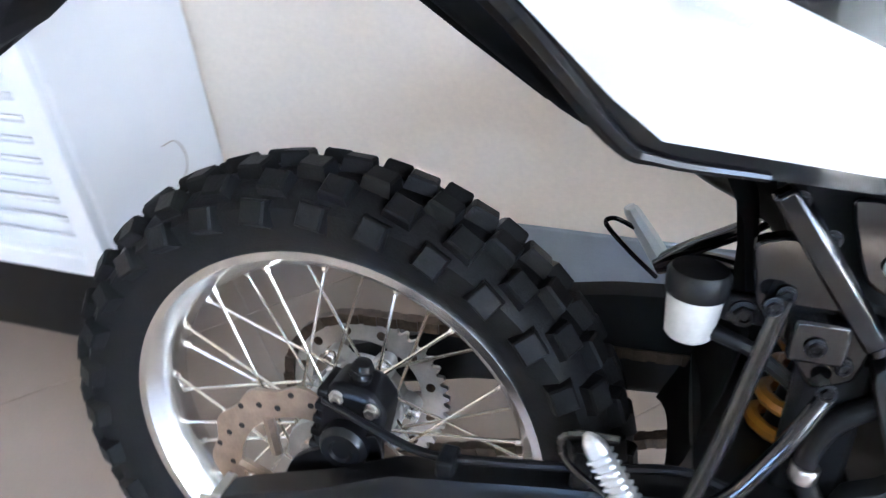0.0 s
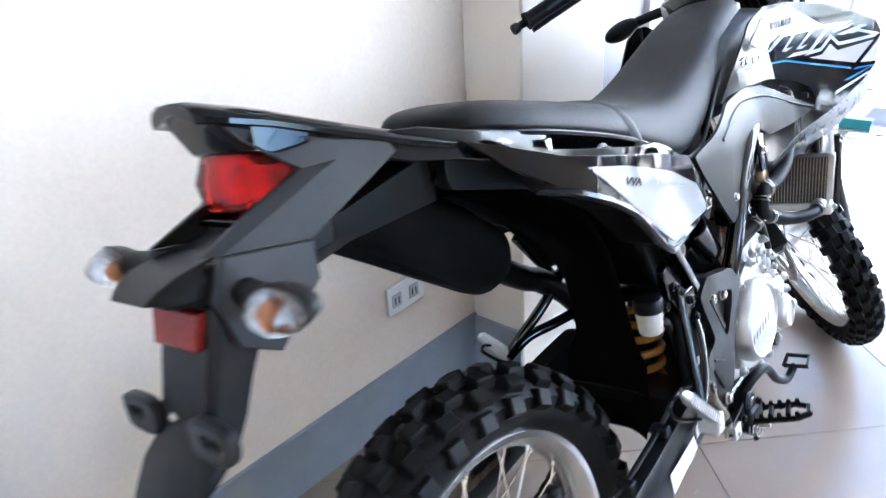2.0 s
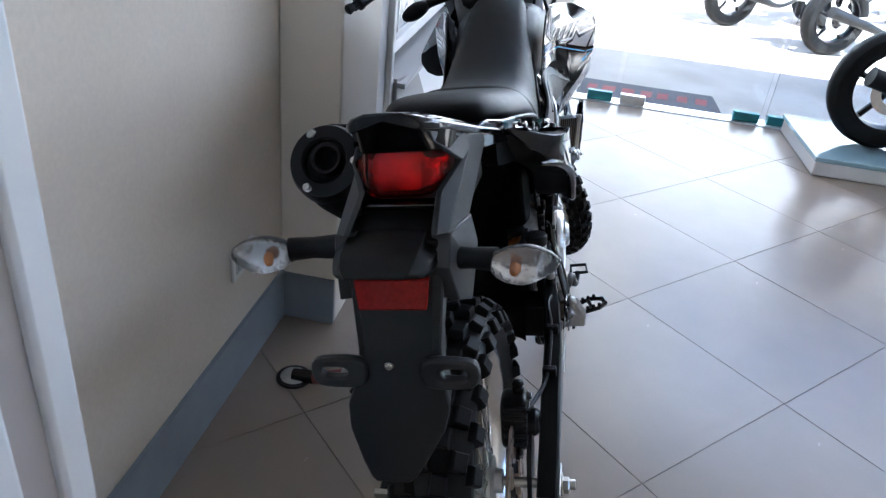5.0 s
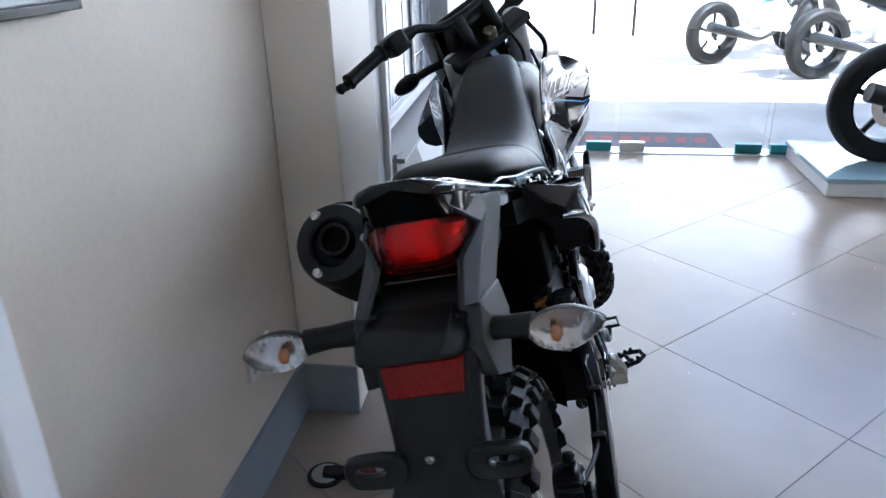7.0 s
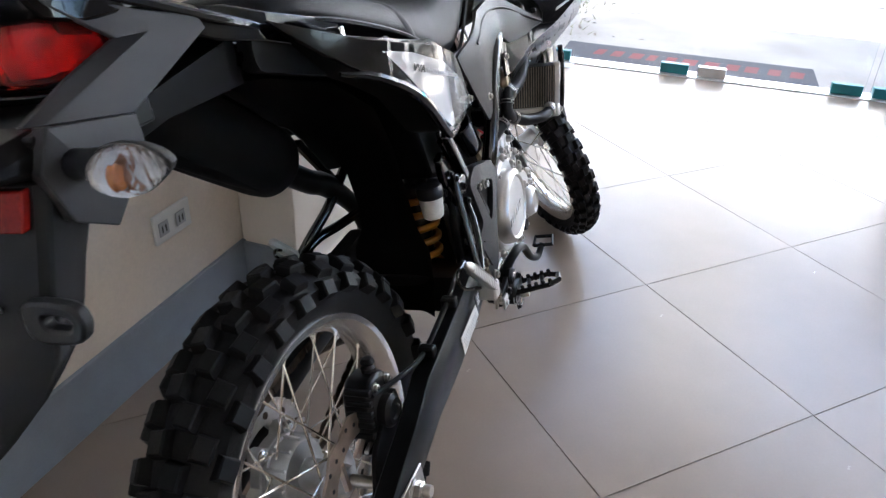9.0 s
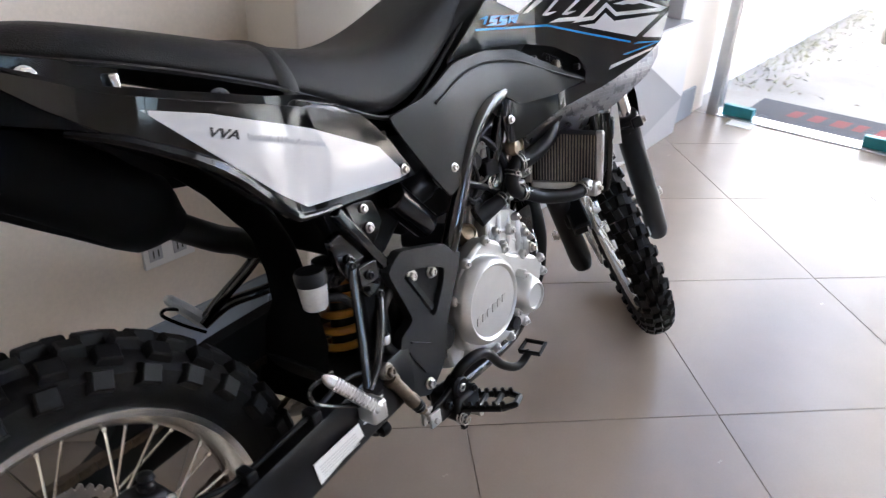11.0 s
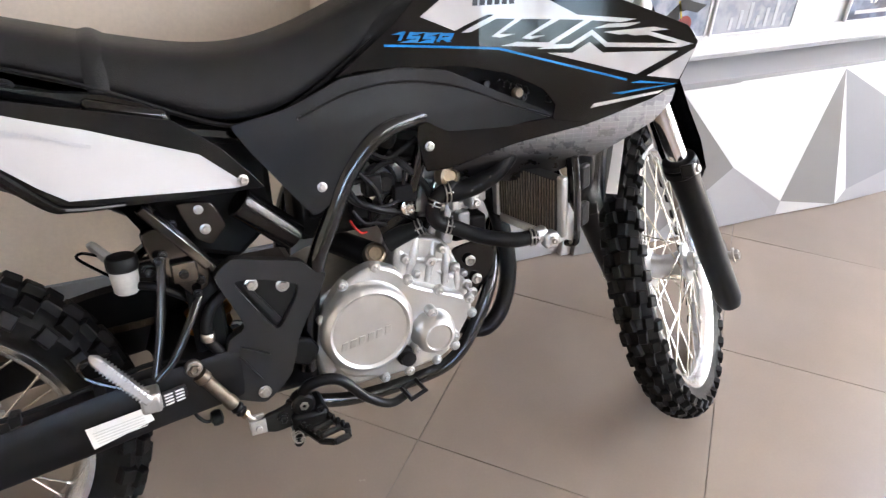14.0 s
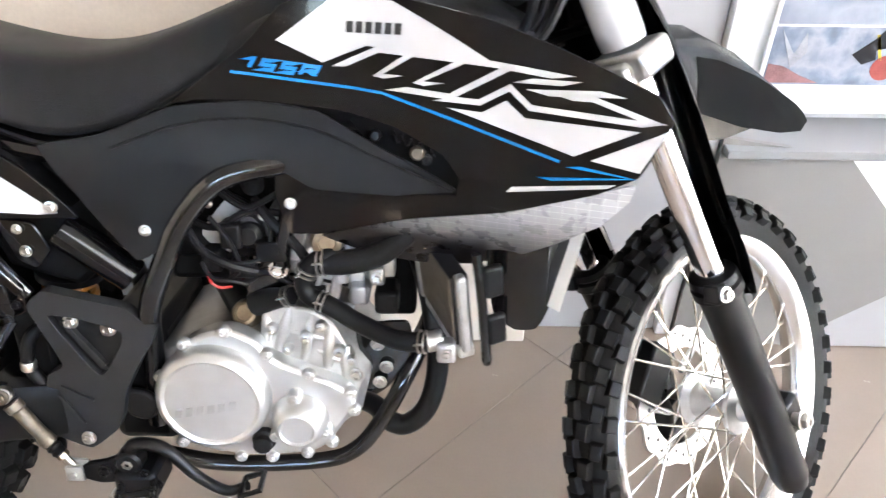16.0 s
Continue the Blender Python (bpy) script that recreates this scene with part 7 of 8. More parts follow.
def tail():
    # flat roof from the seat to the lip over the lamp
    bm = bmesh.new()
    rows = []
    for x, hw, z in ((-0.229, 0.037, 1.061), (-0.222, 0.043, 1.060), (-0.17, 0.056, 1.043), (-0.10, 0.070, 1.014), (-0.05, 0.080, 0.994), (0.03, 0.088, 0.966), (0.09, 0.092, 0.952)):
        rows.append([(x, MID + u * hw, z - 0.012 * abs(u) ** 3 + dz) for u, dz in ((-1, -0.009), (-1, 0), (-0.86, 0.002), (-0.5, 0.001), (0, 0.0), (0.5, 0.001), (0.86, 0.002), (1, 0), (1, -0.009), (0, -0.010))])
    rings(bm, rows)
    roof = part("tail_cover", bm, M_GLOSS, BIKE, "gloss black tail cover with a raised lip", 0.002)
    for s in (-1, 1):
        band = panel([(-0.06, 0.990), (-0.02, 0.984), (0.03, 0.967), (0.10, 0.948), (0.16, 0.930), (0.15, 0.900), (0.056, 0.926), (0.018, 0.938), (-0.037, 0.952), (-0.062, 0.962)],
                     bend((-0.23, -0.052), (-0.06, -0.084), (0.03, -0.102), (0.16, -0.114)), 0.008, -s, 0.03)
        part("tail_cover_side", band, M_GLOSS, BIKE, "gloss black side of the tail cover", 0.002)
    # dark cowl from the roof lip down to the lamp, and the sloping plate under it
    back = bmesh.new()
    rings(back, [[(x, MID + y * hw, z) for y, hw in ((-1, w1), (-1, w0), (1, w0), (1, w1)) for x, z in ((xt, zt) if hw == w0 else (xb, zb),)]
                 for xt, zt, w0, xb, zb, w1 in ((-0.226, 1.054, 0.033, -0.200, 1.008, 0.038), (-0.190, 1.045, 0.048, -0.174, 1.000, 0.056), (-0.10, 1.008, 0.064, -0.10, 1.000, 0.066))])
    part("lamp_cowl", back, M_GLOSS, BIKE, "gloss black cowl over the tail lamp", 0.003)
    house = bmesh.new()
    rings(house, [[(x, MID + y * hw, z) for y, z in ((-1, zb), (-1, zt), (1, zt), (1, zb))] for x, hw, zt, zb in ((-0.184, 0.030, 1.018, 0.950), (-0.158, 0.052, 1.010, 0.952), (-0.10, 0.062, 1.000, 0.950))])
    part("lamp_housing", house, M_PLASTIC, BIKE, "black tail lamp housing", 0.002)
    under = bmesh.new()
    rings(under, [[(x, MID + y * hw, z) for y, z in ((-1, zb), (-1, zt), (1, zt), (1, zb))] for x, hw, zt, zb in ((-0.14, 0.060, 0.950, 0.905), (-0.192, 0.052, 0.948, 0.902), (-0.208, 0.048, 0.938, 0.900), (-0.262, 0.050, 0.930, 0.900))])
    part("sloping_plate", under, M_PLASTIC, BIKE, "black plate between the lamp and the plate light", 0.003)
    part("lip_groove", facets([(-0.2165, MID - 0.040, 0.953), (-0.2165, MID + 0.040, 0.953), (-0.214, MID + 0.042, 0.945), (-0.214, MID - 0.042, 0.945)], [(0, 1, 2, 3)], (0.02, 0, 0)), M_GLOSS, BIKE, "gloss black lip under the tail lamp", 0.002)

    # red lamp: bowed centre with corners swept forward to a point
    def lamp(xo, grow, wide, tip):
        rows = []
        for y, x, zt, zb in ((-wide, -0.168 - 0.5 * (0.058 - wide), 0.988 + 2 * tip, 0.979 - 2 * tip), (-wide + 0.022, -0.203, 1.008 + grow, 0.960 - grow), (-0.02, -0.2065, 1.010 + grow, 0.958 - grow), (0.02, -0.2065, 1.010 + grow, 0.958 - grow), (wide - 0.022, -0.203, 1.008 + grow, 0.960 - grow), (wide, -0.168 - 0.5 * (0.058 - wide), 0.988 + 2 * tip, 0.979 - 2 * tip)):
            lean = 0.012 * min(1, (zt - zb) / 0.05)
            rows.append([(x + xo + lean, MID + y, zt), (x + xo - 0.002, MID + y, (zt + zb) / 2), (x + xo, MID + y, zb), (x + xo + 0.016, MID + y, zb), (x + xo + 0.016 + lean, MID + y, zt)])
        b = bmesh.new()
        rings(b, rows)
        return b
    t = part("tail_lamp", lamp(0.010, -0.006, 0.048, 0.006), M_REDCORE, BIKE, "red tail lamp with a faceted reflector")
    lens = part("lens", lamp(-0.003, 0.0, 0.058, 0.0), M_REDLENS, t, "clear red lens", 0.001, sharp=18)
    lens.visible_shadow = False
    # folded grey covers at both sides of the lamp, and the blocks under them that carry the signals
    for s in (-1, 1):
        at = lambda x, d, z: (x, MID + s * d, z)
        v = [at(-0.208, 0.043, 1.034), at(-0.118, 0.066, 0.998), at(-0.064, 0.077, 0.982), at(-0.056, 0.077, 0.969), at(-0.173, 0.070, 0.921),
             at(-0.257, 0.063, 0.938), at(-0.118, 0.067, 0.980), at(-0.162, 0.066, 0.983), at(-0.196, 0.042, 1.018), at(-0.268, 0.050, 0.940), at(-0.205, 0.046, 0.962)]
        part("tail_side", facets(v, [(0, 1, 6, 7, 8), (1, 2, 3, 6), (6, 3, 4, 5), (7, 6, 5, 9, 10)], (0.0, -s * 0.006, 0)), M_GREYPL, BIKE, "dark grey folded tail side cover", 0.0015, sharp=15)
        w = [at(-0.173, 0.072, 0.921), at(-0.257, 0.064, 0.937), at(-0.246, 0.073, 0.908), at(-0.180, 0.078, 0.889), at(-0.205, 0.078, 0.872), at(-0.236, 0.076, 0.844), at(-0.268, 0.068, 0.862), at(-0.276, 0.062, 0.905)]
        part("tail_lower_side", facets(w, [(0, 1, 2, 3), (3, 2, 7, 6, 5, 4), (1, 7, 2)], (0.006, -s * 0.022, 0)), M_GREYPL, BIKE, "dark grey lower tail cover", 0.0015, sharp=15)
    # visor over the plate lamp
    hump = bmesh.new()
    rows = []
    for x, hw, zt, zb in ((-0.205, 0.054, 0.932, 0.900), (-0.25, 0.058, 0.934, 0.899), (-0.285, 0.057, 0.930, 0.901), (-0.304, 0.052, 0.923, 0.905), (-0.312, 0.046, 0.917, 0.908), (-0.314, 0.042, 0.914, 0.910)):
        rows.append([(x + (0.010 if abs(y) > 0.9 else 0), MID + 0.008 + y * hw, z) for y, z in ((-0.92, zb), (-1.0, zb + 0.25 * (zt - zb)), (-0.98, zb + 0.62 * (zt - zb)), (-0.74, zt), (0.74, zt), (0.98, zb + 0.62 * (zt - zb)), (1.0, zb + 0.25 * (zt - zb)), (0.92, zb))])
    rings(hump, rows)
    part("plate_lamp_housing", hump, M_PLASTIC, BIKE, "black number plate lamp housing", 0.004)
    refl = bmesh.new()
    p = [(-0.281, MID - 0.040, 0.895), (-0.281, MID + 0.044, 0.895), (-0.292, MID + 0.040, 0.863), (-0.292, MID - 0.036, 0.863)]
    rings(refl, [p, [(x + 0.01, y, z) for x, y, z in p]])
    part("reflector", refl, M_REFLEX, BIKE, "dark red rear reflector", 0.002)
    # flap: a flat face with deep side walls that flares under the bracket and runs out below
    flap = bmesh.new()
    rows = []
    for z, x, hw, deep in ((0.912, -0.232, 0.056, 0.05), (0.898, -0.272, 0.054, 0.06), (0.862, -0.284, 0.051, 0.06), (0.815, -0.302, 0.047, 0.050), (0.786, -0.313, 0.048, 0.044), (0.764, -0.334, 0.058, 0.040), (0.745, -0.350, 0.054, 0.030), (0.722, -0.374, 0.036, 0.016), (0.712, -0.384, 0.026, 0.010), (0.709, -0.386, 0.022, 0.008)):
        rows.append([(x + 0.006, MID - hw, z), (x, MID - hw * 0.80, z), (x, MID + hw * 0.80, z), (x + 0.006, MID + hw, z), (x + deep, MID + hw * 0.96, z + 0.010), (x + 0.014, MID, z + 0.004), (x + deep, MID - hw * 0.96, z + 0.010)])
    rings(flap, rows)
    f = part("mud_flap", flap, M_PLASTIC, BIKE, "dark grey plastic number plate holder and mud flap", 0.003, sharp=25)
    bolt((-0.308, MID + 0.010, 0.803), (-1, 0, -0.3), 0.004, f, M_STEEL)
    for s in (-1, 1):
        ear = bmesh.new()
        outer = soften([(0.030, -0.019), (0.030, 0.019), (0.090, 0.017), (0.096, 0.0), (0.088, -0.019)], 0.2)
        inner = soften([(0.052, -0.0065), (0.052, 0.0065), (0.082, 0.0065), (0.082, -0.0065)], 0.2)
        for loop in (outer, inner):
            vs = [ear.verts.new((d, 0, z)) for d, z in loop]
            for a, b in zip(vs, vs[1:] + vs[:1]):
                ear.edges.new((a, b))
        bmesh.ops.triangle_fill(ear, use_beauty=True, use_dissolve=False, edges=ear.edges[:], normal=(0, -1, 0))
        got = bmesh.ops.extrude_face_region(ear, geom=ear.faces[:])
        for g in got["geom"]:
            if isinstance(g, bmesh.types.BMVert):
                g.co.y += 0.013
        for g in ear.verts:
            d, deep, z = g.co
            g.co = Vector((-0.317 + deep - 0.35 * max(0.0, -z) * 0.4, MID + 0.004 + s * d, 0.798 + z))
        part("bracket_ear", ear, M_GUARD, f, "slotted bracket ear", 0.003)
    indicator((-0.258, 0.139, 0.916), 1, BIKE)
    indicator((-0.262, -0.152, 0.903), -1, BIKE)
    under = bmesh.new()
    rings(under, [[(x, MID + y, z) for y, z in ((-hw, zb), (-hw, zt), (hw, zt), (hw, zb))] for x, hw, zt, zb in ((-0.225, 0.045, 0.91, 0.88), (-0.12, 0.055, 0.93, 0.90), (0.0, 0.06, 0.95, 0.90))])
    part("tail_under_tray", under, M_INNER, BIKE, "black tail under-tray")


tail()

# ---- steering ----
ACROSS = Vector((math.cos(radians(RAKE)), 0, math.sin(radians(RAKE))))


def leg(s, y, fwd=-0.03):
    """A point beside the wheel, s metres up the fork before it is turned."""
    return axle0 + axis_way * s + ACROSS * fwd + Vector((0, y, 0))


def turned(name, bm, m, label="", bevel=0.0, parent=None):
    return part(name, move(bm, TURNED), m, parent or BIKE, label, bevel)


def fork():
    for s in (-1, 1):
        y = s * 0.108
        low = lathe([(0.012, -0.118), (0.024, -0.112), (0.029, -0.09), (0.029, 0.20), (0.030, 0.25), (0.030, 0.262)], leg(0, y), axis_way, 28)
        f = turned("fork_slider", low, M_SATIN, "satin black fork slider")
        turned("dust_seal", lathe([(0.030, 0.258), (0.035, 0.262), (0.035, 0.275), (0.031, 0.279), (0.034, 0.282), (0.032, 0.292), (0.024, 0.296)], leg(0, y), axis_way, 28), M_HOSE, "ribbed black dust seal", parent=f)
        turned("stanchion", lathe([(0.0205, 0.26), (0.0205, 0.62)], leg(0, y), axis_way, 28), M_CHROME, "chromed fork stanchion")
        turned("upper_tube", lathe([(0.028, 0.63), (0.029, 0.64), (0.029, 0.80), (0.026, 0.81)], leg(0, y), axis_way, 28), M_WHITEDEC, "white wrapped upper fork tube")
        clampb = box((-0.030, -0.04, -0.018), (0.034, 0.04, 0.018), None, Matrix.Translation(leg(0.605, y)) @ Matrix.Rotation(radians(-RAKE), 4, "Y"))
        turned("fork_clamp", clampb, M_CAST, "silver cast fork clamp", 0.008)
        axb = box((-0.03, -0.02, -0.03), (0.035, 0.02, 0.03), None, Matrix.Translation(leg(0.0, y, -0.005)) @ Matrix.Rotation(radians(-RAKE), 4, "Y"))
        turned("axle_boss", axb, M_SATIN, "", 0.008, f)
        guard = bmesh.new()
        rows = []
        for h, w, o in ((0.70, 0.024, 0.058), (0.62, 0.034, 0.066), (0.50, 0.040, 0.064), (0.38, 0.041, 0.056), (0.31, 0.043, 0.056), (0.245, 0.036, 0.056), (0.215, 0.018, 0.056)):
            rows.append([leg(h, y + u * w + s * 0.004, o - 0.03 - 0.034 * u * u) for u in np.linspace(-1, 1, 9)])
        rings(guard, rows, closed=False, caps=False)
        bmesh.ops.solidify(guard, geom=guard.faces[:], thickness=0.0035)
        g = turned("fork_guard", guard, M_GLOSS, "gloss black fork guard")
        edge = tube([leg(h, y - s * w + s * 0.004, o - 0.064) for h, w, o in ((0.70, 0.024, 0.058), (0.62, 0.034, 0.066), (0.50, 0.040, 0.064), (0.38, 0.041, 0.056), (0.31, 0.043, 0.056))], 0.0025, 6)
        turned("guard_edge", edge, M_ALU, "bright guard edge", parent=g)
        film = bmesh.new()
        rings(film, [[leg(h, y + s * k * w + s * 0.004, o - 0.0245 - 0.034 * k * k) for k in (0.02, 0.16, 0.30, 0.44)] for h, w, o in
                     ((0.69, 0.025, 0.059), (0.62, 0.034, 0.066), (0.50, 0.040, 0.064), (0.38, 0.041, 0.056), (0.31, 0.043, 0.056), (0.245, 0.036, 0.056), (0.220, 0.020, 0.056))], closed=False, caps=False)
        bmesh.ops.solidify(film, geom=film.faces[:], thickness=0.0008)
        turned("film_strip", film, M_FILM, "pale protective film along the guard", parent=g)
        bm = bmesh.new()
        c = leg(0.265, y, -0.03)
        box((-0.012, -0.012, -0.012), (0.012, 0.012, 0.012), bm, Matrix.Translation(c + Vector((-0.034, s * 0.018, 0))))
        cl = turned("seal_clamp", bm, M_SATIN, "", 0.003, f)
        bolt(TURNED @ (c + Vector((-0.034, s * 0.032, 0))), TURNED.to_3x3() @ Vector((-0.2, s, 0)), 0.008, f)
        rodb = rod(axle0, axle0 + Vector((0, s * 0.142, 0)), 0.010, 16)
        turned("front_axle", rodb, M_STEEL, "zinc plated front axle")
        bolt(TURNED @ (axle0 + Vector((0, s * 0.140, 0))), TURNED.to_3x3() @ Vector((0, s, 0)), 0.012, front_wheel, M_STEEL)
    yoke = box((-0.03, -0.13, -0.016), (0.03, 0.13, 0.016), None, Matrix.Translation(leg(0.60, 0, -0.045)) @ Matrix.Rotation(radians(-RAKE), 4, "Y"))
    turned("lower_yoke", yoke, M_CAST, "silver cast lower yoke", 0.008)
    yoke = box((-0.03, -0.13, -0.013), (0.03, 0.13, 0.013), None, Matrix.Translation(leg(0.80, 0, -0.045)) @ Matrix.Rotation(radians(-RAKE), 4, "Y"))
    turned("upper_yoke", yoke, M_SATIN, "black upper yoke", 0.006)
    cal = bmesh.new()
    m = Matrix.Translation(axle0 + Vector((-0.075, 0.075, 0.055))) @ Matrix.Rotation(radians(35), 4, "Y")
    box((-0.03, -0.022, -0.05), (0.03, 0.026, 0.05), cal, m)
    box((-0.02, 0.02, -0.03), (0.02, 0.036, 0.03), cal, m)
    turned("front_caliper", cal, M_SATIN, "black front brake caliper", 0.006)
    turned("front_brake_hose", tube([axle0 + Vector((-0.08, 0.09, 0.10)), axle0 + Vector((-0.12, 0.13, 0.25)), axle0 + Vector((-0.22, 0.12, 0.45)), axle0 + Vector((-0.33, 0.08, 0.62))], 0.005, 8), M_HOSE, "front brake hose")


fork()


def front_fender():
    bm = bmesh.new()
    rows = []
    us = (-1, -0.82, -0.64, -0.44, -0.22, 0, 0.22, 0.44, 0.64, 0.82, 1)
    for x, z, w, d in ((1.060, 0.735, 0.050, 0.014), (1.12, 0.80, 0.062, 0.020), (1.20, 0.885, 0.070, 0.050), (1.31, 0.938, 0.084, 0.125), (1.42, 0.940, 0.088, 0.150), (1.53, 0.910, 0.084, 0.134), (1.63, 0.864, 0.068, 0.092), (1.70, 0.828, 0.046, 0.044), (1.728, 0.812, 0.024, 0.016)):
        drop = [d * (0.42 * (abs(u) / 0.64) ** 1.4 if abs(u) <= 0.64 else 0.42 + 0.68 * (abs(u) - 0.64) / 0.36) for u in us]
        rows.append([(x, w * (u if abs(u) <= 0.64 else math.copysign(0.74 + 0.72 * (abs(u) - 0.64), u)), z - k) for u, k in zip(us, drop)])
    rings(bm, rows, closed=False, caps=False)
    bmesh.ops.solidify(bm, geom=bm.faces[:], thickness=0.0035)
    f = turned("front_fender", bm, M_FENDER, "black high front fender under creased clear film")
    for side in (0, 1):
        skirt = bmesh.new()
        keep = [r[:3] if side == 0 else r[-3:] for r in rows[3:]]
        keep[0] = [tuple(Vector(a).lerp(Vector(b), k)) for a, b, k in zip(keep[0], keep[1], ((0.0, 0.25, 0.5) if side == 0 else (0.5, 0.25, 0.0)))]
        rings(skirt, [[(x, y + (-0.0016 if side == 0 else 0.0016), z - 0.0004) for x, y, z in r] for r in keep], closed=False, caps=False)
        bmesh.ops.solidify(skirt, geom=skirt.faces[:], thickness=0.0010)
        turned("fender_skirt", skirt, M_INNER, "matte black side skirt", parent=f)


front_fender()


def handlebar():
    c = Vector((1.035, 0, 1.157))
    bar = [c + Vector((-0.035, -0.395, 0.005)), c + Vector((-0.02, -0.30, 0.012)), c + Vector((0.0, -0.17, 0.005)), c + Vector((0.012, -0.08, -0.035)), c + Vector((0.012, 0.08, -0.035)), c + Vector((0.0, 0.17, 0.005)), c + Vector((-0.02, 0.30, 0.012)), c + Vector((-0.035, 0.395, 0.005))]
    b = turned("handlebar", tube(bar, 0.0115, 12), M_SATIN, "black tubular handlebar")
    for s in (-1, 1):
        a, e = c + Vector((-0.020, s * 0.275, 0.011)), c + Vector((-0.036, s * 0.395, 0.005))
        grip = lathe([(0.013, 0), (0.021, 0.002), (0.021, 0.008), (0.0165, 0.012), (0.0165, 0.110), (0.019, 0.114), (0.019, 0.120), (0.012, 0.122)], a, e - a, 18)
        turned("grip", grip, M_HOSE, "black rubber grip", parent=b)
        turned("bar_end", lathe([(0.009, 0.12), (0.008, 0.135), (0.011, 0.139), (0.012, 0.150), (0.008, 0.154), (0.002, 0.155)], a, e - a, 14), M_SATIN, "black bar end", parent=b)
        sw = box((-0.030, -0.026, -0.026), (0.026, 0.026, 0.024), None, Matrix.Translation(c + Vector((-0.012, s * 0.235, 0.008))))
        turned("switch_gear", sw, M_PLASTIC, "black switch housing", 0.008, b)
        perch = box((0.0, -0.018, -0.014), (0.05, 0.018, 0.014), None, Matrix.Translation(c + Vector((0.0, s * 0.185, 0.004))))
        turned("lever_perch", perch, M_SATIN, "", 0.005, b)
        turned("lever", tube([c + Vector((0.045, s * 0.19, 0.0)), c + Vector((0.055, s * 0.26, -0.004)), c + Vector((0.035, s * 0.34, -0.010)), c + Vector((0.030, s * 0.385, -0.012))], [0.008, 0.007, 0.006, 0.007], 8), M_SATIN, "black hand lever", parent=b)
        riser = rod(leg(0.80, s * 0.045, -0.045), c + Vector((0.012, s * 0.045, -0.035)), 0.016, 14)
        turned("riser", riser, M_SATIN, "black handlebar riser")
    dash = box((-0.03, -0.07, -0.045), (0.025, 0.07, 0.045), None, Matrix.Translation((1.10, 0, 1.075)) @ Matrix.Rotation(radians(-35), 4, "Y"))
    turned("instrument_pod", dash, M_PLASTIC, "black instrument pod", 0.012)
    cowl = bmesh.new()
    rings(cowl, [[(x, y * w, 1.0 + dz + z * h) for y, z in ((-0.7, -1), (-1, -0.2), (-0.8, 1), (0.8, 1), (1, -0.2), (0.7, -1))] for x, w, h, dz in ((1.13, 0.11, 0.11, 0.02), (1.20, 0.105, 0.12, 0.0), (1.25, 0.085, 0.10, -0.02))])
    turned("headlamp_cowl", cowl, M_GLOSS, "gloss black headlamp cowl", 0.012)
    turned("headlamp_lens", lathe([(0.060, 0), (0.055, 0.008), (0.03, 0.016), (0.003, 0.018)], (1.247, 0, 0.98), (1, 0, -0.1), 24), M_CLEARLENS, "clear headlamp lens")
    key = lathe([(0.018, 0), (0.018, 0.02), (0.014, 0.024), (0.003, 0.024)], leg(0.815, 0, -0.06), axis_way, 18)
    turned("ignition_switch", key, M_BRASS, "brass ignition switch")
    for s in (-1, 1):
        cc = TURNED @ Vector((1.165, s * 0.205, 1.045))
        st = TURNED.to_3x3() @ Vector((0, s, 0))
        sh = half_lamp((1.165, s * 0.205, 1.045), (0.024, 0.042, 0.021), -1)
        ts = turned("turn_signal", sh, M_PLASTIC, "black front turn signal housing")
        turned("lens", half_lamp((1.166, s * 0.205, 1.045), (0.026, 0.041, 0.0205), 1), M_CLEARLENS, "clear turn signal lens", parent=ts)
        turned("stalk", tube([(1.16, s * 0.17, 1.045), (1.155, s * 0.13, 1.04), (1.14, s * 0.08, 1.03)], 0.011, 10), M_HOSE, "black rubber stalk", parent=ts)
    for k, pts in enumerate((((1.02, -0.10, 1.05), (1.08, -0.13, 0.98), (1.05, -0.10, 0.90), (0.96, -0.085, 0.84)), ((1.03, -0.04, 1.06), (1.10, -0.07, 0.97), (1.06, -0.06, 0.90), (0.98, -0.06, 0.82)),
                             ((1.05, 0.05, 1.06), (1.12, 0.02, 0.96), (1.07, -0.02, 0.88), (1.0, -0.02, 0.80)), ((1.06, 0.12, 1.04), (1.12, 0.08, 0.95), (1.08, 0.03, 0.86), (1.0, 0.03, 0.80)), ((1.12, -0.09, 0.97), (1.09, -0.105, 0.92), (1.02, -0.10, 0.88), (0.95, -0.09, 0.85)))):
        part("control_cable", tube(pts, 0.0045 if k else 0.006, 8), M_HOSE, BIKE, "black control cable")


handlebar()


# ---- neighbours ----


def plinth():
    t = thing("display_plinth", "low pale blue glossy display plinth with a white edge", "plinth")
    part("base", box((2.80, -3.6, 0.0), (3.50, -1.33, 0.075)), M_WHITE, t, "white plinth edge", 0.006)
    part("top", box((2.79, -3.61, 0.075), (3.51, -1.32, 0.10)), M_PLINTH, t, "pale blue glossy top", 0.004)


plinth()


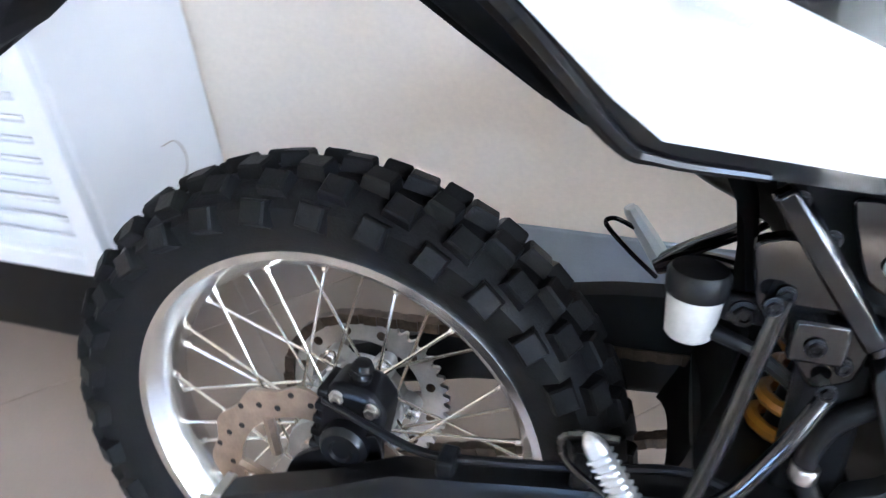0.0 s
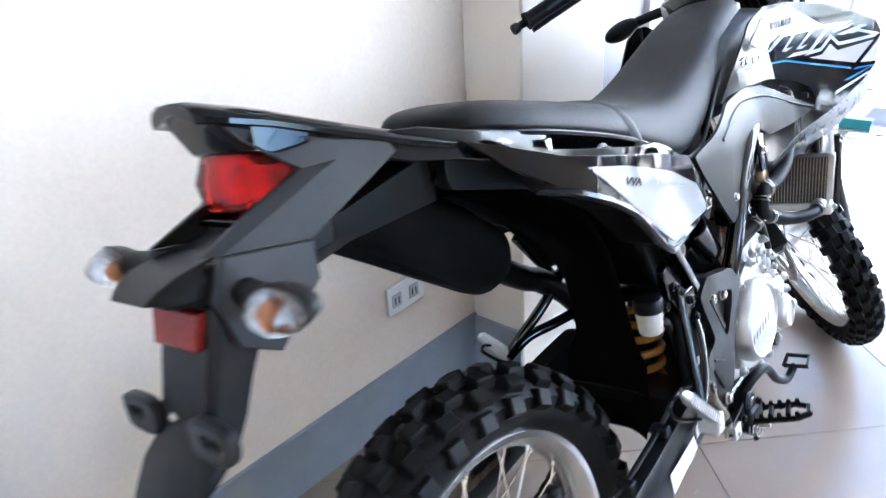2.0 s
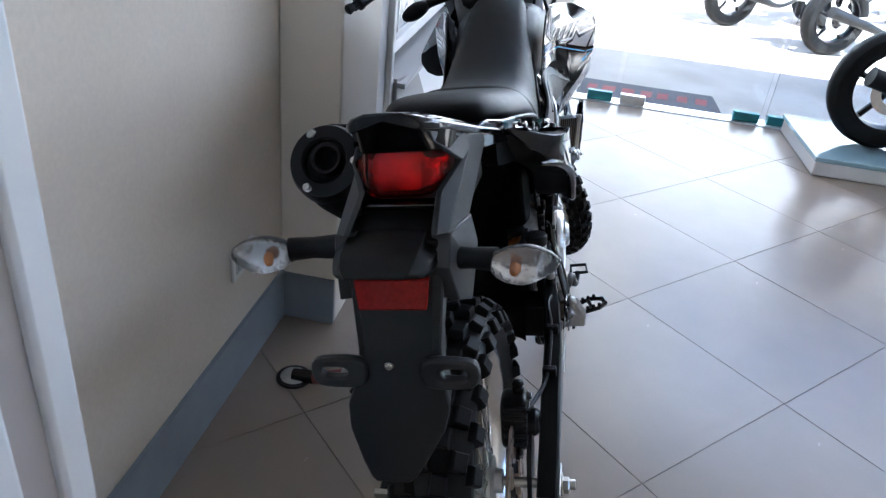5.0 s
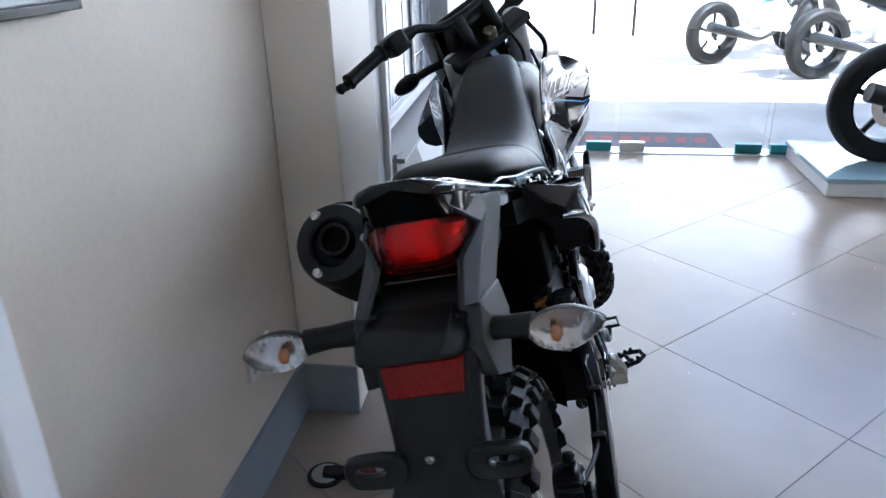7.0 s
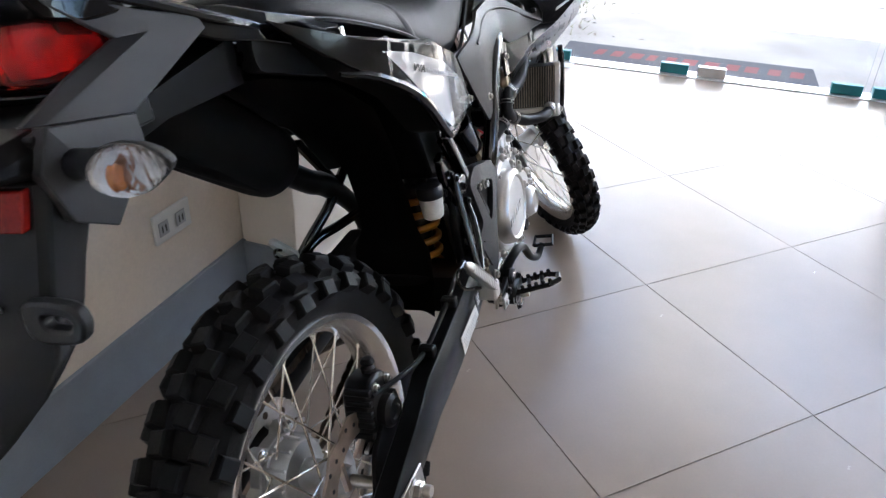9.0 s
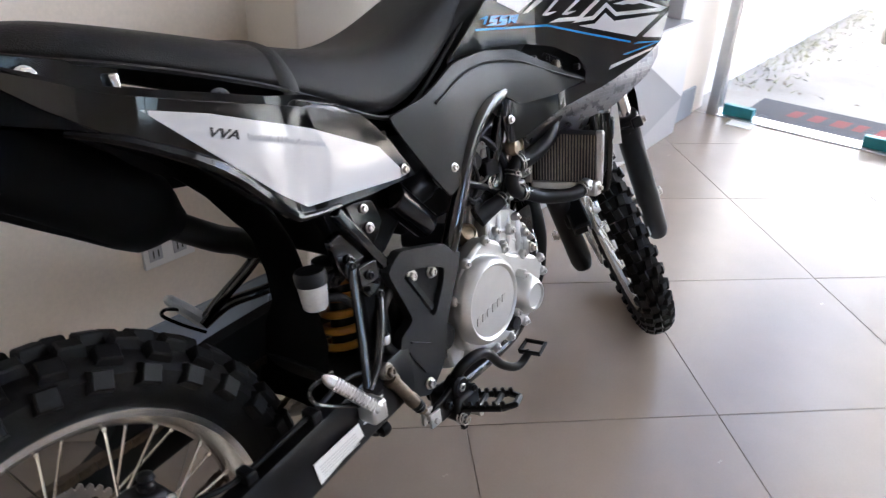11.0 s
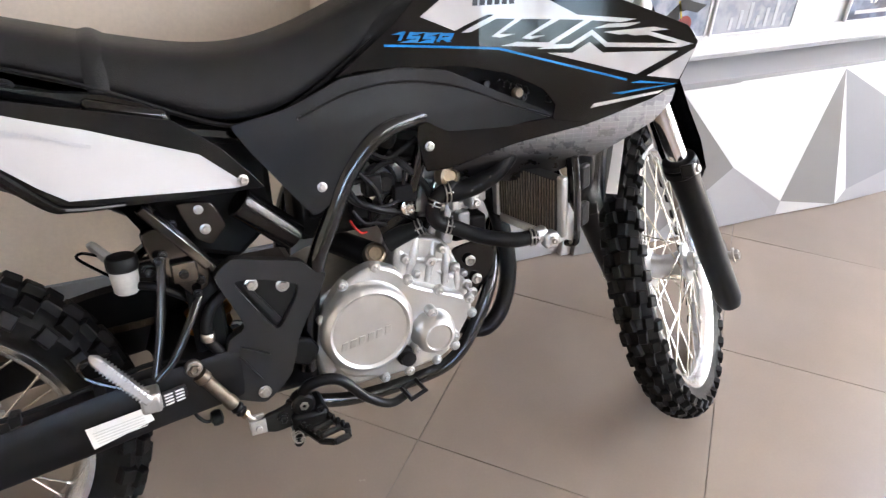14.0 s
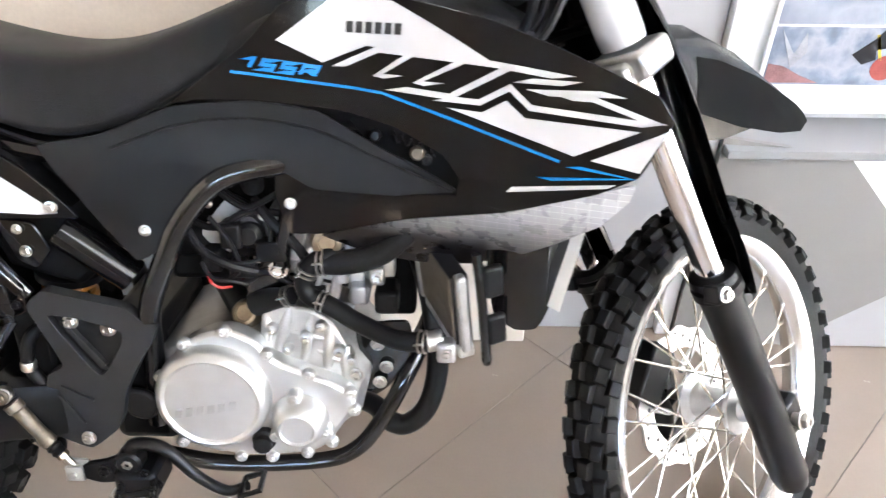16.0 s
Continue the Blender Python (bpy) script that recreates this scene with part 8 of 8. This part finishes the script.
def street_bike(at, turn, paint, label, size=1.0):
    """A parked road motorcycle, its wheels along the local x axis."""
    t = thing("parked_motorcycle", label, "motorcycle", at, (0, 0, turn))
    for x in (0.0, 1.33 * size):
        w = lathe([(0.21, 0.045), (0.235, 0.062), (0.28, 0.060), (0.305, 0.035), (0.31, 0.0), (0.305, -0.035), (0.28, -0.060), (0.235, -0.062), (0.21, -0.045)], (x, 0, 0.31), (0, 1, 0), 48, None, True)
        wh = part("wheel", w, M_RUBBER, t, "black road tyre")
        rim = lathe([(0.212, 0.05), (0.20, 0.05), (0.19, 0.02), (0.19, -0.02), (0.20, -0.05), (0.212, -0.05)], (x, 0, 0.31), (0, 1, 0), 40, None, True)
        for k in range(5):
            a = 2 * math.pi * k / 5 + 0.3
            tube([(x + 0.03 * math.cos(a), 0, 0.31 + 0.03 * math.sin(a)), (x + 0.195 * math.cos(a), 0, 0.31 + 0.195 * math.sin(a))], 0.016, 6, 1, rim)
        lathe([(0.04, -0.05), (0.045, -0.03), (0.045, 0.03), (0.04, 0.05)], (x, 0, 0.31), (0, 1, 0), 20, rim)
        part("rim", rim, M_SATIN, wh, "dark cast rim")
        disc = lathe([(0.07, -0.058), (0.12, -0.058), (0.12, -0.062), (0.07, -0.062)], (x, 0, 0.31), (0, 1, 0), 28, None, True)
        part("brake_disc", disc, M_BRIGHTDISC, wh)
    arm = tube([(0, -0.09, 0.31), (0.25, -0.09, 0.34), (0.5, -0.07, 0.38)], 0.026, 8)
    tube([(0, 0.09, 0.31), (0.25, 0.09, 0.34), (0.5, 0.07, 0.38)], 0.026, 8, 6, arm)
    part("swinging_arm", arm, M_CAST, t, "silver swinging arm")
    eng = bmesh.new()
    rings(eng, [[(0.62 + dx, y, 0.42 + dz) for dx, dz in ((-0.16, -0.10), (0.18, -0.13), (0.26, 0.05), (0.10, 0.20), (-0.14, 0.14))] for y in (-0.15, 0.15)])
    part("engine", eng, M_RAWCAST, t, "grey engine", 0.02)
    body = bmesh.new()
    rows = []
    for x, zt, zb, w in ((-0.28, 0.88, 0.82, 0.04), (-0.1, 0.86, 0.74, 0.09), (0.25, 0.80, 0.66, 0.12), (0.5, 0.92, 0.62, 0.15), (0.8, 1.00, 0.58, 0.19), (1.0, 0.94, 0.62, 0.17), (1.15, 0.86, 0.74, 0.08)):
        rows.append([(x, w * math.cos(a), (zt + zb) / 2 + (zt - zb) / 2 * math.sin(a)) for a in [2 * math.pi * k / 14 for k in range(14)]])
    rings(body, rows)
    part("bodywork", body, paint, t, "painted tank and fairing")
    part("seat", tube([(-0.12, 0, 0.88), (0.15, 0, 0.83), (0.42, 0, 0.84)], [0.09, 0.12, 0.10], 12, flat=0.4), M_SEAT, t, "black seat")
    for s in (-1, 1):
        part("fork", tube([(1.33 * size, s * 0.1, 0.31), (1.05, s * 0.1, 0.98)], 0.024, 10, 1), M_CHROME, t, "chromed fork leg")
    bar = tube([(0.90, -0.36, 1.05), (1.02, -0.15, 1.08), (1.02, 0.15, 1.08), (0.90, 0.36, 1.05)], 0.013, 8)
    part("handlebar", bar, M_SATIN, t)
    part("headlamp", lathe([(0.05, 0), (0.09, 0.03), (0.09, 0.09), (0.06, 0.11), (0.003, 0.115)], (1.10, 0, 0.92), (1, 0, 0), 20), M_CHROME, t)
    ex = tube([(0.8, -0.1, 0.35), (0.5, -0.14, 0.24), (0.2, -0.18, 0.30), (-0.2, -0.19, 0.40)], [0.02, 0.022, 0.04, 0.05], 12)
    part("exhaust", ex, M_SATIN, t, "black exhaust")
    return t


P_GREY = mat("grey_metallic_paint", (0.20, 0.21, 0.23), 0.25, 0.4, coat=0.5)
P_TEAL = mat("teal_paint", (0.02, 0.38, 0.44), 0.3, coat=0.5)
P_WHITE = mat("white_paint", (0.75, 0.75, 0.74), 0.3, coat=0.5)
P_RED = mat("red_paint", (0.45, 0.03, 0.03), 0.3, coat=0.5)
street_bike((3.12, -1.68, 0.10), -90, P_GREY, "dark grey road motorcycle shown on the plinth")
street_bike((7.0, -1.55, -0.03), -62, P_TEAL, "teal and white road motorcycle parked on the forecourt")
street_bike((6.2, -2.3, -0.03), -70, P_WHITE, "white road motorcycle parked on the forecourt")
street_bike((7.9, -2.6, -0.03), -60, P_RED, "red road motorcycle parked on the forecourt")


def sign_stand(x, y):
    t = thing("sign_stand", "tall sign on two thin dark legs on the forecourt", "sign", (x, y, -0.03), (0, 0, 68))
    for d in (-0.27, 0.27):
        part("leg", rod((d, 0, 0), (d, 0, 2.2), 0.022, 10), M_SATIN, t, "dark steel leg")
    part("sign_board", box((-0.5, -0.02, 2.0), (0.5, 0.02, 3.2)), P_WHITE, t, "", 0.01)


sign_stand(9.3, -0.75)
blk = thing("concrete_block", "rough grey concrete block on the forecourt", "block", (6.6, 0.12, -0.03))
part("block", box((-0.18, -0.14, 0), (0.18, 0.14, 0.22)), M_CONCRETE, blk, "", 0.02)

# ---- floor tiles ----
TILE, SPIN = 0.5985, radians(-45.18)
u, v = Vector((math.cos(SPIN), math.sin(SPIN))), Vector((-math.sin(SPIN), math.cos(SPIN)))
corner = Vector((1.248, -0.334))
whole = None
for i in range(-11, 12):
    for j in range(-11, 12):
        o = corner + u * (i * TILE) + v * (j * TILE)
        g = 0.0009
        quad = [tuple(o + u * a + v * b) for a, b in ((g, g), (TILE - g, g), (TILE - g, TILE - g), (g, TILE - g))]
        cutq = clipped(quad, (BACK_X, SIDE_Y), (DOOR_X - 0.10, WALL_Y - 0.001))
        if len(cutq) < 3 or abs(sum(a[0] * b[1] - b[0] * a[1] for a, b in zip(cutq, cutq[1:] + cutq[:1]))) < 0.01:
            continue
        mid = o + (u + v) * TILE / 2
        if cutq == quad and whole:
            me = whole
        else:
            bm = bmesh.new()
            pts = [(Vector(q) - mid) for q in cutq]
            e = 0.0012
            rings(bm, [[(q.x, q.y, -0.0060) for q in pts], [(q.x, q.y, -0.0010) for q in pts], [(q.x - math.copysign(e * 0.7, q.x), q.y - math.copysign(e * 0.7, q.y), 0.0) for q in pts]])
            bmesh.ops.recalc_face_normals(bm, faces=bm.faces)
            me = bpy.data.meshes.new("tile")
            bm.to_mesh(me)
            bm.free()
            me.materials.append(M_TILE)
            if cutq == quad:
                whole = me
        ob = new("tile", me)
        ob.parent = floor
        ob.location = (mid.x, mid.y, 0)
